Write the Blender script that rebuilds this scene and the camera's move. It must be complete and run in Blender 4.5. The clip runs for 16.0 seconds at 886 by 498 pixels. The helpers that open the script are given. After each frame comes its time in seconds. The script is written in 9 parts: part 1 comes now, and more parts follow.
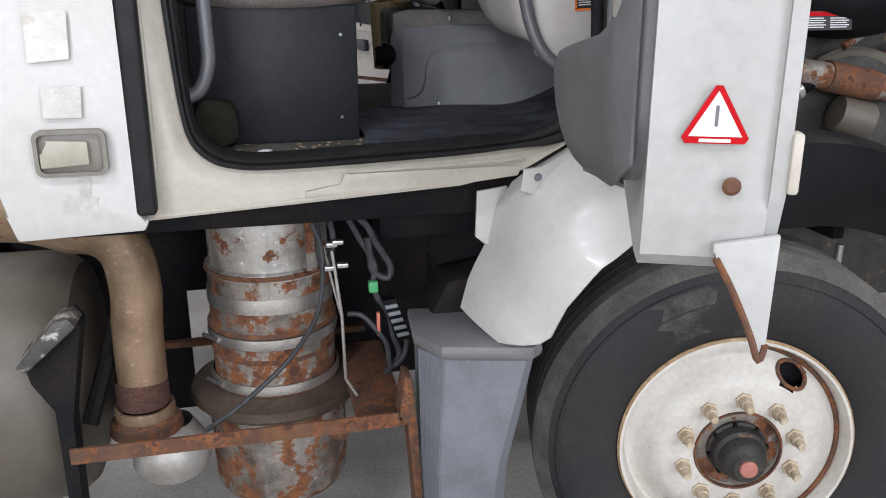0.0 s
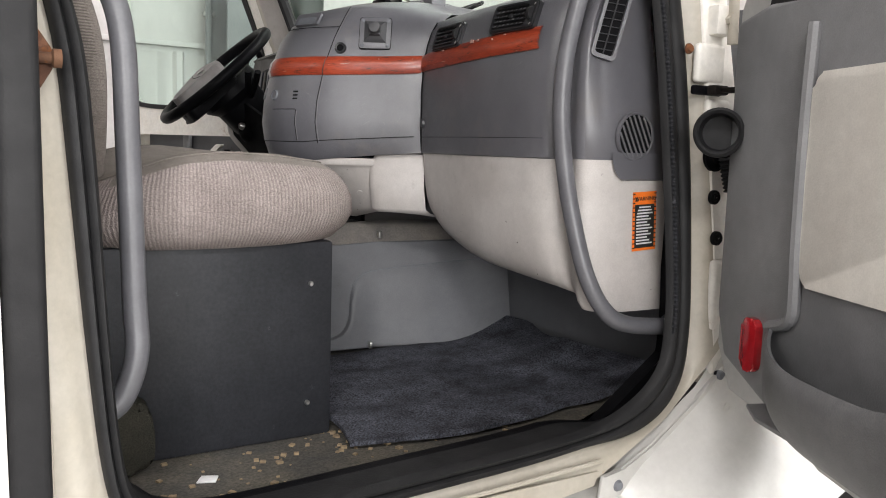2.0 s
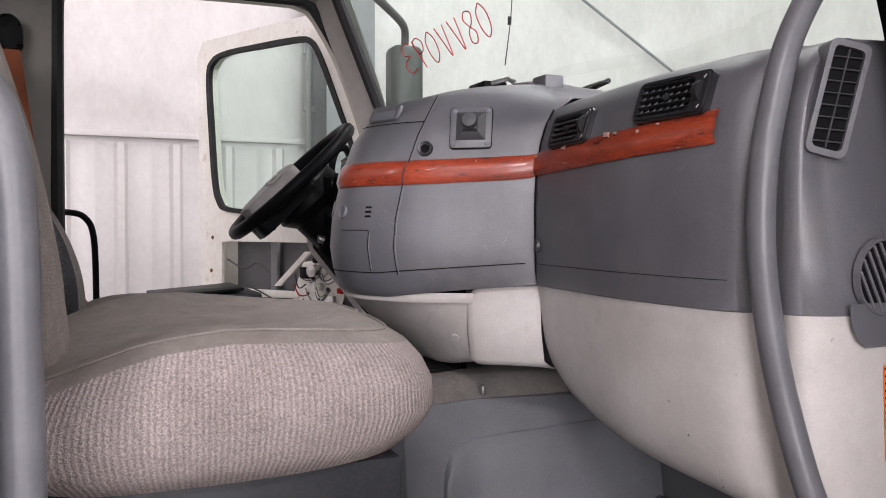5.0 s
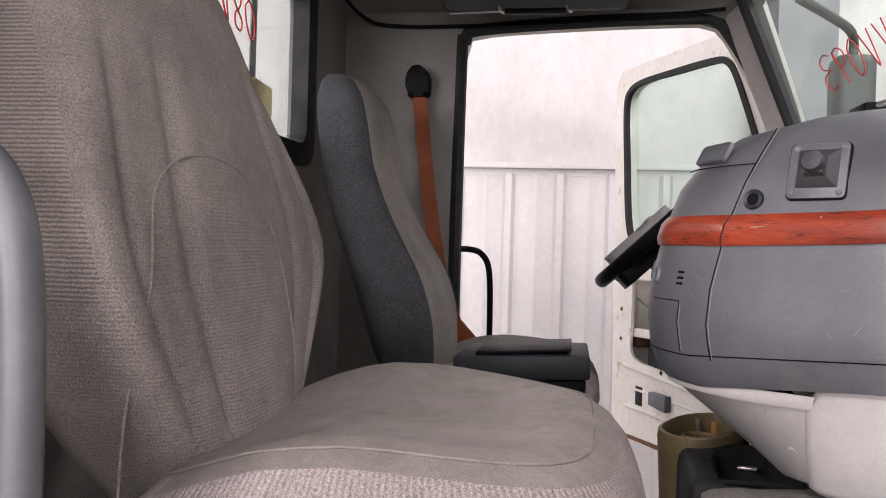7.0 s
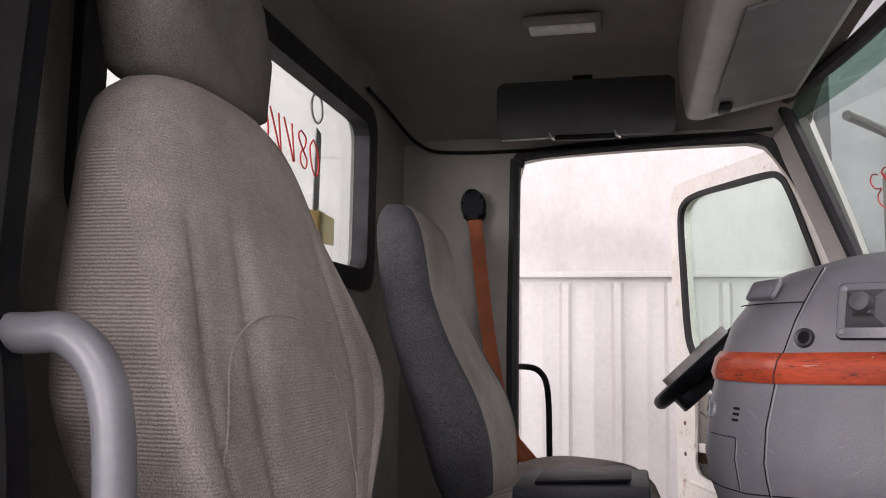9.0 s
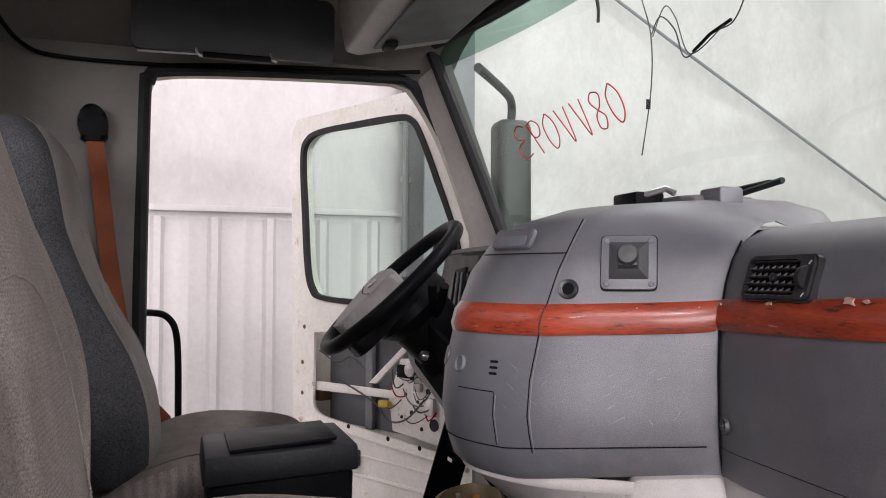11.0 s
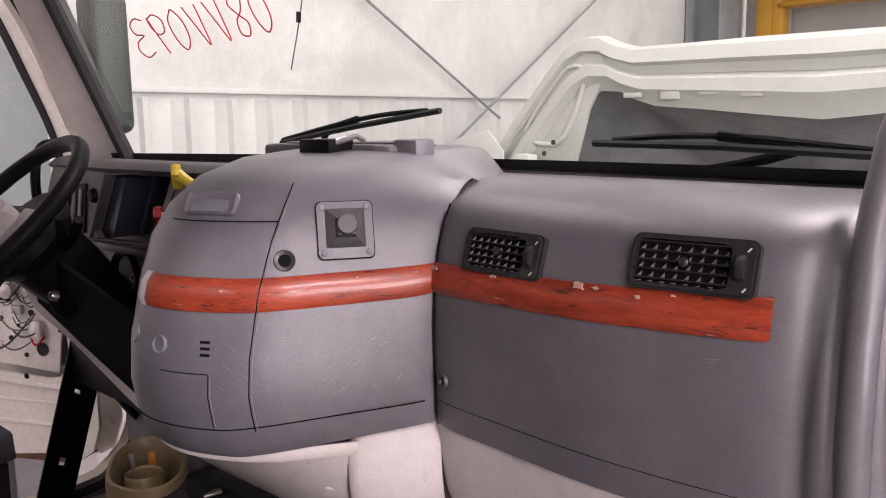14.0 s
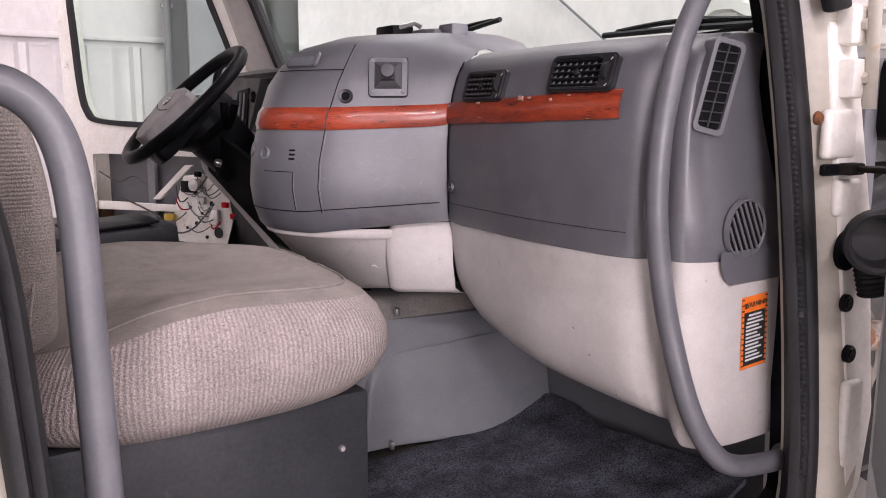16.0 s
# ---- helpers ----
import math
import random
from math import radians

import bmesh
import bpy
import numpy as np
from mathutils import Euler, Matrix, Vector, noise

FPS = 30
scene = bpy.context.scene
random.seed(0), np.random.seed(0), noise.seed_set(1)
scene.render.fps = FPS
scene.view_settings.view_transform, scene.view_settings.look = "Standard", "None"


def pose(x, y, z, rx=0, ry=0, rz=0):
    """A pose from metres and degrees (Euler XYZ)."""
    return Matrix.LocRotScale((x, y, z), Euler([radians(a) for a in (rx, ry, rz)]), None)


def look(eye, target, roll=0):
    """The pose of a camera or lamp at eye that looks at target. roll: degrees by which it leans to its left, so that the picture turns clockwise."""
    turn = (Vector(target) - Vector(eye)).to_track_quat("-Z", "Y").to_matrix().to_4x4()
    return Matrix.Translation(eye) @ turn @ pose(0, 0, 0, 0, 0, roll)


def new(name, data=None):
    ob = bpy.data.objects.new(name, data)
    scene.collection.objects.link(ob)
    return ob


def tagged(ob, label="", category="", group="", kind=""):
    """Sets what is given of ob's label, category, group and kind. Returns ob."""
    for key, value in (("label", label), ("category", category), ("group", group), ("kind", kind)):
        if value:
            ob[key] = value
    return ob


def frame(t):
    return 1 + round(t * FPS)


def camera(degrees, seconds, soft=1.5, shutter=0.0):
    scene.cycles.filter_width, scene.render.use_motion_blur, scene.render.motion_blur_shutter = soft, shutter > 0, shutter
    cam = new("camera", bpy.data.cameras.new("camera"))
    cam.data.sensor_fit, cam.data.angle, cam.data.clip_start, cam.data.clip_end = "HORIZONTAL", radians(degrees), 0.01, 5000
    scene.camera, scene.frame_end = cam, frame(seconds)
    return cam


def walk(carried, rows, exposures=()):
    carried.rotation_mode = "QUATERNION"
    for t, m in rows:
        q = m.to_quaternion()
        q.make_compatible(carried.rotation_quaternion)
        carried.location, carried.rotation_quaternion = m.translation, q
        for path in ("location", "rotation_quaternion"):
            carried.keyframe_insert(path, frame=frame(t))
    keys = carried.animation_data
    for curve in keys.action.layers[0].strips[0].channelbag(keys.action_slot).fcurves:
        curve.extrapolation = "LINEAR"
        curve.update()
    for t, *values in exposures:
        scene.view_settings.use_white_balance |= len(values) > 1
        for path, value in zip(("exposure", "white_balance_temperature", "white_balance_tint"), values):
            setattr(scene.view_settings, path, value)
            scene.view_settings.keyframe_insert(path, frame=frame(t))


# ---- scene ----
cam = camera(56.6, 16.0, soft=1.0)
METRES, EYE, TILT, LEAN, TURN = 3.5, 1.64, -17.8, 0.1, -13.0
ROWS = [
    (0.0, 0.0, 0.0, 0.0, 0.0, 0.0, -0.0),
    (0.5, -0.0437, 0.0706, 0.0221, -4.84, 0.79, 1.08),
    (1.0, -0.0929, 0.114, 0.0455, -9.94, 3.36, 2.31),
    (1.5, -0.1375, 0.1524, 0.0725, -15.12, 5.89, 3.23),
    (2.0, -0.1378, 0.1926, 0.0948, -18.57, 9.97, 3.79),
    (2.5, -0.1295, 0.2376, 0.122, -19.09, 14.44, 3.53),
    (3.0, -0.1441, 0.2579, 0.1356, -18.73, 16.35, 3.87),
    (3.2, -0.1492, 0.259, 0.1386, -18.79, 16.33, 4.35),
    (5.3, -0.0847, 0.3245, 0.1629, -7.1, 16.26, 2.14),
    (5.5, -0.0788, 0.3305, 0.1639, -4.35, 16.52, 1.22),
    (6.0, -0.0721, 0.356, 0.1751, 4.06, 16.75, -1.7),
    (6.5, -0.0526, 0.3674, 0.1871, 12.62, 16.39, -4.85),
    (7.0, -0.0213, 0.3753, 0.1992, 20.39, 16.09, -8.21),
    (7.5, -0.0101, 0.3752, 0.2089, 24.65, 17.76, -9.54),
    (8.0, -0.0051, 0.362, 0.2103, 27.37, 21.09, -9.46),
    (8.2, -0.0037, 0.3584, 0.2104, 28.05, 22.25, -9.34),
    (10.3, -0.0724, 0.3656, 0.2102, 7.25, 22.49, -2.64),
    (10.5, -0.084, 0.3697, 0.2131, 3.76, 21.68, -1.2),
    (11.0, -0.1004, 0.3885, 0.227, -4.56, 19.8, 1.14),
    (11.5, -0.1129, 0.4057, 0.2564, -12.22, 18.21, 3.62),
    (12.0, -0.1344, 0.4147, 0.2717, -19.79, 16.06, 6.14),
    (12.5, -0.158, 0.4178, 0.2852, -25.42, 13.53, 8.14),
    (13.0, -0.1672, 0.4151, 0.293, -30.56, 10.35, 9.87),
    (13.5, -0.1571, 0.4104, 0.2893, -32.99, 7.81, 10.76),
    (14.0, -0.144, 0.4075, 0.2781, -32.85, 6.36, 10.76),
    (14.5, -0.1363, 0.3962, 0.2601, -30.09, 6.17, 9.9),
    (15.0, -0.129, 0.3619, 0.2347, -26.03, 6.98, 8.42),
    (15.5, -0.1237, 0.3122, 0.2072, -22.76, 7.48, 7.12),
    (16.0, -0.1398, 0.279, 0.1782, -20.55, 7.37, 6.12),
]
walk(cam, [(t, pose(0, 0, EYE, TILT, LEAN, TURN) @ pose(METRES * x, METRES * y, METRES * z, 90 + pitch, roll, yaw)) for t, x, y, z, yaw, pitch, roll in ROWS],
     exposures=((0.0, -0.42, 6000, 10), (0.5, -0.31, 6100, 10), (1.0, -0.12, 6200, 10), (1.5, -0.13, 6450, 11), (2.0, 0.20, 6500, 9), (3.2, 0.16, 6400, 14), (5.3, 0.18, 6400, 18), (8.2, 0.32, 6500, 19), (10.3, 0.18, 6400, 20), (11.0, 0.15, 6400, 19), (12.0, 0.11, 6400, 10), (13.0, 0.24, 6500, 19), (14.5, 0.45, 6900, 33), (15.0, 0.39, 6700, 25), (16.0, 0.36, 6500, 27)))

# ---- world and light ----
world = bpy.data.worlds.new("sky")
scene.world = world
world.use_nodes = True
wn = world.node_tree.nodes
sky = wn.new("ShaderNodeTexSky")
sky.sky_type, sky.sun_disc = "NISHITA", False
sky.sun_elevation, sky.sun_rotation = radians(50), radians(200)
world.node_tree.links.new(sky.outputs[0], wn["Background"].inputs[0])
wn["Background"].inputs[1].default_value = 0.10


def area(name, m, sx, sy, watts, colour=(1, 1, 1)):
    d = bpy.data.lights.new(name, "AREA")
    d.shape, d.size, d.size_y, d.energy, d.color = "RECTANGLE", sx, sy, watts, colour
    ob = new(name, d)
    ob.matrix_world = m
    return ob


# assumed daylight from two unseen bay doors; unseen lamps added under the roof
area("assumed_bay_daylight", look((-3.2, -5.9, 2.95), (-1.2, 4.0, 1.5)), 4.6, 2.7, 490, (1.0, 0.98, 0.97))
area("assumed_bay_daylight", look((3.2, -5.9, 2.95), (0.6, 4.0, 1.5)), 4.6, 2.7, 420, (1.0, 0.98, 0.97))
LAMPS = [(-2.6, -2.2, 230), (1.6, -2.2, 150), (5.6, -2.2, 120), (-3.6, 1.9, 72), (3.0, 2.2, 120), (7.0, 1.9, 90), (-6.6, 2.2, 115), (-4.4, 4.7, 44), (-2.5, 4.9, 34), (2.0, 4.9, 36), (6.5, 4.9, 30)]
for lx, ly, watts in LAMPS:
    area("fill_light", pose(lx, ly, 5.42), 1.2, 0.5, watts, (1.0, 0.97, 0.96))
scene.view_settings.exposure = 0.0


# ---- materials ----
def mat(name, c1, c2=None, rough=0.5, metal=0.0, scale=8.0, fine=120.0, bump=0.0, fine_bump=0.0, grain=0.0, rvar=0.1, spots=None, spot_scale=14.0, spot_at=0.62, spot_soft=0.06, stretch=(1, 1, 1), spec=0.5, coat=0.0, weave=0.0, cord=False, smear=0.06, speck=0.0, speck_colour=(0.05, 0.04, 0.035)):
    """Two tones mixed by soft noise, grain by fine noise, optional spots of a third colour (stains, rust), fine relief."""
    m = bpy.data.materials.new(name)
    m.use_nodes = True
    nt = m.node_tree
    N, L = nt.nodes, nt.links
    b = N["Principled BSDF"]
    tc = N.new("ShaderNodeTexCoord")
    mp = N.new("ShaderNodeMapping")
    mp.inputs["Scale"].default_value = stretch
    L.new(tc.outputs["Object"], mp.inputs[0])

    def noise_tex(s, detail=4.0, rough_=0.6):
        n = N.new("ShaderNodeTexNoise")
        n.inputs["Scale"].default_value, n.inputs["Detail"].default_value, n.inputs["Roughness"].default_value = s, detail, rough_
        L.new(mp.outputs[0], n.inputs["Vector"])
        return n.outputs["Fac"]

    def ramp(src, lo, hi):
        r = N.new("ShaderNodeMapRange")
        r.inputs["From Min"].default_value, r.inputs["From Max"].default_value = lo, hi
        L.new(src, r.inputs["Value"])
        return r.outputs["Result"]

    def mix(fac, a, bb, mode="MIX"):
        x = N.new("ShaderNodeMix")
        x.data_type, x.blend_type = "RGBA", mode
        L.new(fac, x.inputs[0])
        for sock, v in ((x.inputs[6], a), (x.inputs[7], bb)):
            if isinstance(v, tuple):
                sock.default_value = (*v, 1)
            else:
                L.new(v, sock)
        return x.outputs[2]

    c2 = c2 or tuple(v * 0.8 for v in c1)
    big, small = noise_tex(scale), noise_tex(fine, 2.0)
    col = mix(ramp(big, 0.35, 0.65), c1, c2)
    if grain:
        g = N.new("ShaderNodeMapRange")
        g.inputs["From Min"].default_value, g.inputs["From Max"].default_value = 0.3, 0.7
        g.inputs["To Min"].default_value, g.inputs["To Max"].default_value = 1 - grain, 1 + grain
        L.new(small, g.inputs["Value"])
        v = N.new("ShaderNodeVectorMath")
        v.operation = "SCALE"
        L.new(col, v.inputs[0])
        L.new(g.outputs[0], v.inputs["Scale"])
        col = v.outputs[0]
    if smear:
        g = N.new("ShaderNodeMapRange")
        g.inputs["From Min"].default_value, g.inputs["From Max"].default_value = 0.3, 0.7
        g.inputs["To Min"].default_value, g.inputs["To Max"].default_value = 1 - smear, 1 + smear
        L.new(noise_tex(38.0, 6.0, 0.75), g.inputs["Value"])
        v = N.new("ShaderNodeVectorMath")
        v.operation = "SCALE"
        L.new(col, v.inputs[0])
        L.new(g.outputs[0], v.inputs["Scale"])
        col = v.outputs[0]
    if speck:
        col = mix(ramp(noise_tex(75.0, 3.0, 0.5), 0.78 - 0.12 * speck, 0.82 - 0.12 * speck), col, speck_colour)
    if weave:
        wm = N.new("ShaderNodeMapping")
        L.new(tc.outputs["Object"], wm.inputs[0])
        if cord:
            # ribs run over the cushion's edge, fanned about its middle
            wm.inputs["Location"].default_value = (-0.082, -2.31, 0)
            fan, mul, sn, half = N.new("ShaderNodeTexGradient"), N.new("ShaderNodeMath"), N.new("ShaderNodeMath"), N.new("ShaderNodeMath")
            fan.gradient_type = "RADIAL"
            mul.operation, sn.operation, half.operation = "MULTIPLY", "SINE", "MULTIPLY_ADD"
            mul.inputs[1].default_value, half.inputs[1].default_value, half.inputs[2].default_value = 300 * 2 * math.pi, 0.5, 0.5
            L.new(wm.outputs[0], fan.inputs[0])
            L.new(fan.outputs["Fac"], mul.inputs[0])
            L.new(mul.outputs[0], sn.inputs[0])
            L.new(sn.outputs[0], half.inputs[0])
            ribs = half.outputs[0]
        else:
            w = N.new("ShaderNodeTexWave")
            w.bands_direction = "Z"
            for key, val in (("Scale", 80.0), ("Distortion", 1.2), ("Detail", 2.0), ("Detail Scale", 2.0)):
                w.inputs[key].default_value = val
            L.new(wm.outputs[0], w.inputs["Vector"])
            ribs = w.outputs["Fac"]
        g = N.new("ShaderNodeMapRange")
        g.inputs["To Min"].default_value, g.inputs["To Max"].default_value = 1 - weave, 1 + weave
        L.new(ribs, g.inputs["Value"])
        v = N.new("ShaderNodeVectorMath")
        v.operation = "SCALE"
        L.new(col, v.inputs[0])
        L.new(g.outputs[0], v.inputs["Scale"])
        col = v.outputs[0]
    if spots:
        sp = ramp(noise_tex(spot_scale, 6.0, 0.7), spot_at, spot_at + spot_soft)
        col = mix(sp, col, spots)
    L.new(col, b.inputs["Base Color"])
    rr = N.new("ShaderNodeMapRange")
    rr.inputs["To Min"].default_value, rr.inputs["To Max"].default_value = max(0.02, rough - rvar), min(1, rough + rvar)
    L.new(big, rr.inputs["Value"])
    L.new(rr.outputs[0], b.inputs["Roughness"])
    b.inputs["Metallic"].default_value = metal
    b.inputs["Specular IOR Level"].default_value = spec
    b.inputs["Coat Weight"].default_value = coat
    last = None
    for src, strength, dist in ((big, bump, 0.02), (small, fine_bump, 0.002), (ribs if weave else small, (0.45 if cord else 0.25) if weave else 0.0, 0.0015)):
        if strength:
            bp = N.new("ShaderNodeBump")
            bp.inputs["Strength"].default_value, bp.inputs["Distance"].default_value = strength, dist
            L.new(src, bp.inputs["Height"])
            if last:
                L.new(last, bp.inputs["Normal"])
            last = bp.outputs[0]
    if last:
        L.new(last, b.inputs["Normal"])
    return m


def corroded(name, c1, c2, rust=0.5, streak=0.35, metal=0.5, size=9.0, rough=0.42):
    """Steel with grime, vertical runs, orange rust with dark cores and pale oxide flecks. rust: the share that has rusted."""
    m = bpy.data.materials.new(name)
    m.use_nodes = True
    N, L = m.node_tree.nodes, m.node_tree.links
    b, tc = N["Principled BSDF"], N.new("ShaderNodeTexCoord")

    def tex(scale, detail=8.0, rough_=0.7, squeeze=(1, 1, 1), shift=0.0):
        mp, n = N.new("ShaderNodeMapping"), N.new("ShaderNodeTexNoise")
        mp.inputs["Scale"].default_value, mp.inputs["Location"].default_value = squeeze, (shift, shift * 0.7, shift * 1.3)
        n.inputs["Scale"].default_value, n.inputs["Detail"].default_value, n.inputs["Roughness"].default_value = scale, detail, rough_
        L.new(tc.outputs["Object"], mp.inputs[0])
        L.new(mp.outputs[0], n.inputs["Vector"])
        return n.outputs["Fac"]

    def ramp(src, lo, hi, a=0.0, z=1.0):
        r = N.new("ShaderNodeMapRange")
        for key, val in (("From Min", lo), ("From Max", hi), ("To Min", a), ("To Max", z)):
            r.inputs[key].default_value = val
        L.new(src, r.inputs["Value"])
        return r.outputs["Result"]

    def mix(fac, a, c):
        x = N.new("ShaderNodeMix")
        x.data_type = "RGBA"
        L.new(fac, x.inputs[0])
        for sock, v in ((x.inputs[6], a), (x.inputs[7], c)):
            if isinstance(v, tuple):
                sock.default_value = (*v, 1)
            else:
                L.new(v, sock)
        return x.outputs[2]

    patch = tex(size, 9.0, 0.68)
    at = 0.66 - 0.3 * rust
    col = mix(ramp(tex(5.0), 0.35, 0.65), c1, c2)
    col = mix(ramp(tex(60.0, 5.0, 0.6, shift=3.0), 0.62, 0.68, 0.0, 0.75), col, tuple(min(0.8, v * 1.5) for v in c1))
    col = mix(ramp(tex(14.0, 6.0, 0.6, (1, 1, 0.12), 7.0), 0.50, 0.68, 0.0, streak * 1.6), col, (0.15, 0.075, 0.035))
    col = mix(ramp(tex(3.5, 6.0, 0.7, shift=11.0), 0.48, 0.66, 0.0, streak * 1.8), col, (0.06, 0.042, 0.03))
    col = mix(ramp(patch, at, at + 0.035), col, mix(ramp(tex(30.0, 6.0, 0.7, shift=5.0), 0.4, 0.6), (0.215, 0.080, 0.028), (0.11, 0.043, 0.02)))
    col = mix(ramp(patch, at + 0.07, at + 0.13), col, (0.065, 0.028, 0.018))
    L.new(col, b.inputs["Base Color"])
    gone = ramp(patch, at, at + 0.05)
    for key, a, z in (("Roughness", rough, 0.92), ("Metallic", metal, 0.0)):
        r = N.new("ShaderNodeMapRange")
        r.inputs["To Min"].default_value, r.inputs["To Max"].default_value = a, z
        L.new(gone, r.inputs["Value"])
        L.new(r.outputs[0], b.inputs[key])
    bp, b2 = N.new("ShaderNodeBump"), N.new("ShaderNodeBump")
    bp.inputs["Strength"].default_value, bp.inputs["Distance"].default_value = 0.35, 0.006
    b2.inputs["Strength"].default_value, b2.inputs["Distance"].default_value = 0.5, 0.002
    L.new(patch, bp.inputs["Height"])
    L.new(tex(110.0, 3.0, 0.6), b2.inputs["Height"])
    L.new(bp.outputs[0], b2.inputs["Normal"])
    L.new(b2.outputs[0], b.inputs["Normal"])
    return m


def glass(name, tint=(0.9, 0.97, 0.93), rough=0.0):
    """Thin pane: clear for light that crosses it, mirrored at grazing angles."""
    m = bpy.data.materials.new(name)
    m.use_nodes = True
    N, L = m.node_tree.nodes, m.node_tree.links
    N.remove(N["Principled BSDF"])
    t, g, x, lw = N.new("ShaderNodeBsdfTransparent"), N.new("ShaderNodeBsdfGlossy"), N.new("ShaderNodeMixShader"), N.new("ShaderNodeLayerWeight")
    t.inputs[0].default_value = (*tint, 1)
    g.inputs["Roughness"].default_value = rough
    lw.inputs["Blend"].default_value = 0.5
    p, a = N.new("ShaderNodeMath"), N.new("ShaderNodeMath")
    p.operation, a.operation = "POWER", "MULTIPLY_ADD"
    p.inputs[1].default_value, a.inputs[1].default_value, a.inputs[2].default_value = 4.0, 0.8, 0.035
    L.new(lw.outputs["Facing"], p.inputs[0])
    L.new(p.outputs[0], a.inputs[0])
    L.new(a.outputs[0], x.inputs[0])
    L.new(t.outputs[0], x.inputs[1])
    L.new(g.outputs[0], x.inputs[2])
    L.new(x.outputs[0], N["Material Output"].inputs[0])
    return m


WHITE = mat("white_paint", (0.50, 0.493, 0.475), (0.46, 0.45, 0.425), 0.40, scale=3, fine=60, grain=0.02, rvar=0.08, spots=(0.47, 0.43, 0.36), spot_scale=9, spot_at=0.66, spot_soft=0.15, coat=0.08)
CREAM = mat("aged_cream_paint", (0.47, 0.44, 0.385), (0.41, 0.375, 0.31), 0.42, scale=5, fine=90, grain=0.04, spots=(0.40, 0.27, 0.14), spot_scale=7, spot_at=0.66)
DOORINNER = mat("bare_door_metal", (0.83, 0.81, 0.77), (0.77, 0.74, 0.68), 0.45, scale=7, fine=90, grain=0.05, spots=(0.36, 0.20, 0.11), spot_scale=11, spot_at=0.61, spot_soft=0.12)
RUBBER = mat("black_rubber", (0.016, 0.016, 0.017), (0.011, 0.011, 0.012), 0.6, scale=20, fine=300, fine_bump=0.2, spec=0.3)
BLACK = mat("black_plastic", (0.007, 0.007, 0.008), (0.005, 0.005, 0.006), 0.42, scale=20, fine=400, fine_bump=0.15, spec=0.06)
DASH = mat("grey_dash_plastic", (0.118, 0.117, 0.130), (0.080, 0.079, 0.089), 0.37, scale=4, fine=800, grain=0.22, fine_bump=0.22, rvar=0.12, spots=(0.14, 0.128, 0.124), spot_scale=7, spot_at=0.56, spot_soft=0.22, spec=0.8)
DASHTOP = mat("dusty_dash_top", (0.165, 0.160, 0.166), (0.135, 0.131, 0.136), 0.6, scale=6, fine=420, grain=0.10, fine_bump=0.35)
LIGHTGREY = mat("light_grey_plastic", (0.50, 0.472, 0.455), (0.42, 0.39, 0.372), 0.48, scale=5, fine=420, grain=0.05, fine_bump=0.25, spots=(0.27, 0.24, 0.215), spot_scale=9, spot_at=0.62, spot_soft=0.16, smear=0.07, speck=0.35)
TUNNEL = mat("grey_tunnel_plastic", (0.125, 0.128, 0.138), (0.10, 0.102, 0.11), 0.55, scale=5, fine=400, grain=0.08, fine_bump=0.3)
WOOD = mat("red_woodgrain", (0.34, 0.052, 0.021), (0.215, 0.028, 0.012), 0.34, scale=24, fine=150, grain=0.22, stretch=(0.45, 0.45, 3.0), rvar=0.08, spots=(0.07, 0.018, 0.012), spot_scale=60, spot_at=0.58, coat=0.15, speck=0.75, speck_colour=(0.42, 0.24, 0.19))
FABRIC = mat("grey_seat_fabric", (0.31, 0.285, 0.272), (0.245, 0.222, 0.208), 0.95, scale=9, fine=470, grain=0.44, fine_bump=1.0, spots=(0.18, 0.155, 0.14), spot_scale=6, spot_at=0.68, spec=0.15)
CUSHTOP = mat("grey_brown_cushion_top", (0.262, 0.236, 0.216), (0.205, 0.183, 0.165), 0.95, scale=6, fine=800, grain=0.24, fine_bump=0.7, spots=(0.165, 0.140, 0.122), spot_scale=5, spot_at=0.56, spot_soft=0.22, spec=0.15, smear=0.14)
CORD = mat("ribbed_cord_fabric", (0.305, 0.262, 0.250), (0.235, 0.20, 0.19), 0.95, scale=9, fine=560, grain=0.42, fine_bump=0.9, spots=(0.20, 0.175, 0.16), spot_scale=5, spot_at=0.64, spot_soft=0.12, spec=0.15, weave=0.14, cord=True)
FABRICDARK = mat("worn_back_fabric", (0.258, 0.230, 0.210), (0.198, 0.175, 0.158), 0.95, scale=7, fine=600, grain=0.38, fine_bump=0.9, spots=(0.29, 0.262, 0.242), spot_scale=4, spot_at=0.62, spot_soft=0.2, spec=0.15, smear=0.10, weave=0.04)
SIDECORD = mat("brown_side_cord", (0.255, 0.226, 0.206), (0.205, 0.18, 0.162), 0.95, scale=5, fine=700, grain=0.30, fine_bump=0.8, spec=0.12, weave=0.32)
HEADFAB = mat("dark_headrest_fabric", (0.150, 0.140, 0.132), (0.118, 0.110, 0.103), 0.95, scale=8, fine=600, grain=0.35, fine_bump=0.8, spec=0.12, smear=0.12)
VISORGREY = mat("dark_visor_plastic", (0.034, 0.035, 0.038), (0.026, 0.027, 0.029), 0.6, scale=8, fine=300, grain=0.1, fine_bump=0.3)
SIDEFAB = mat("charcoal_side_fabric", (0.068, 0.069, 0.074), (0.052, 0.053, 0.057), 0.95, scale=8, fine=330, grain=0.5, fine_bump=0.8, spec=0.15)
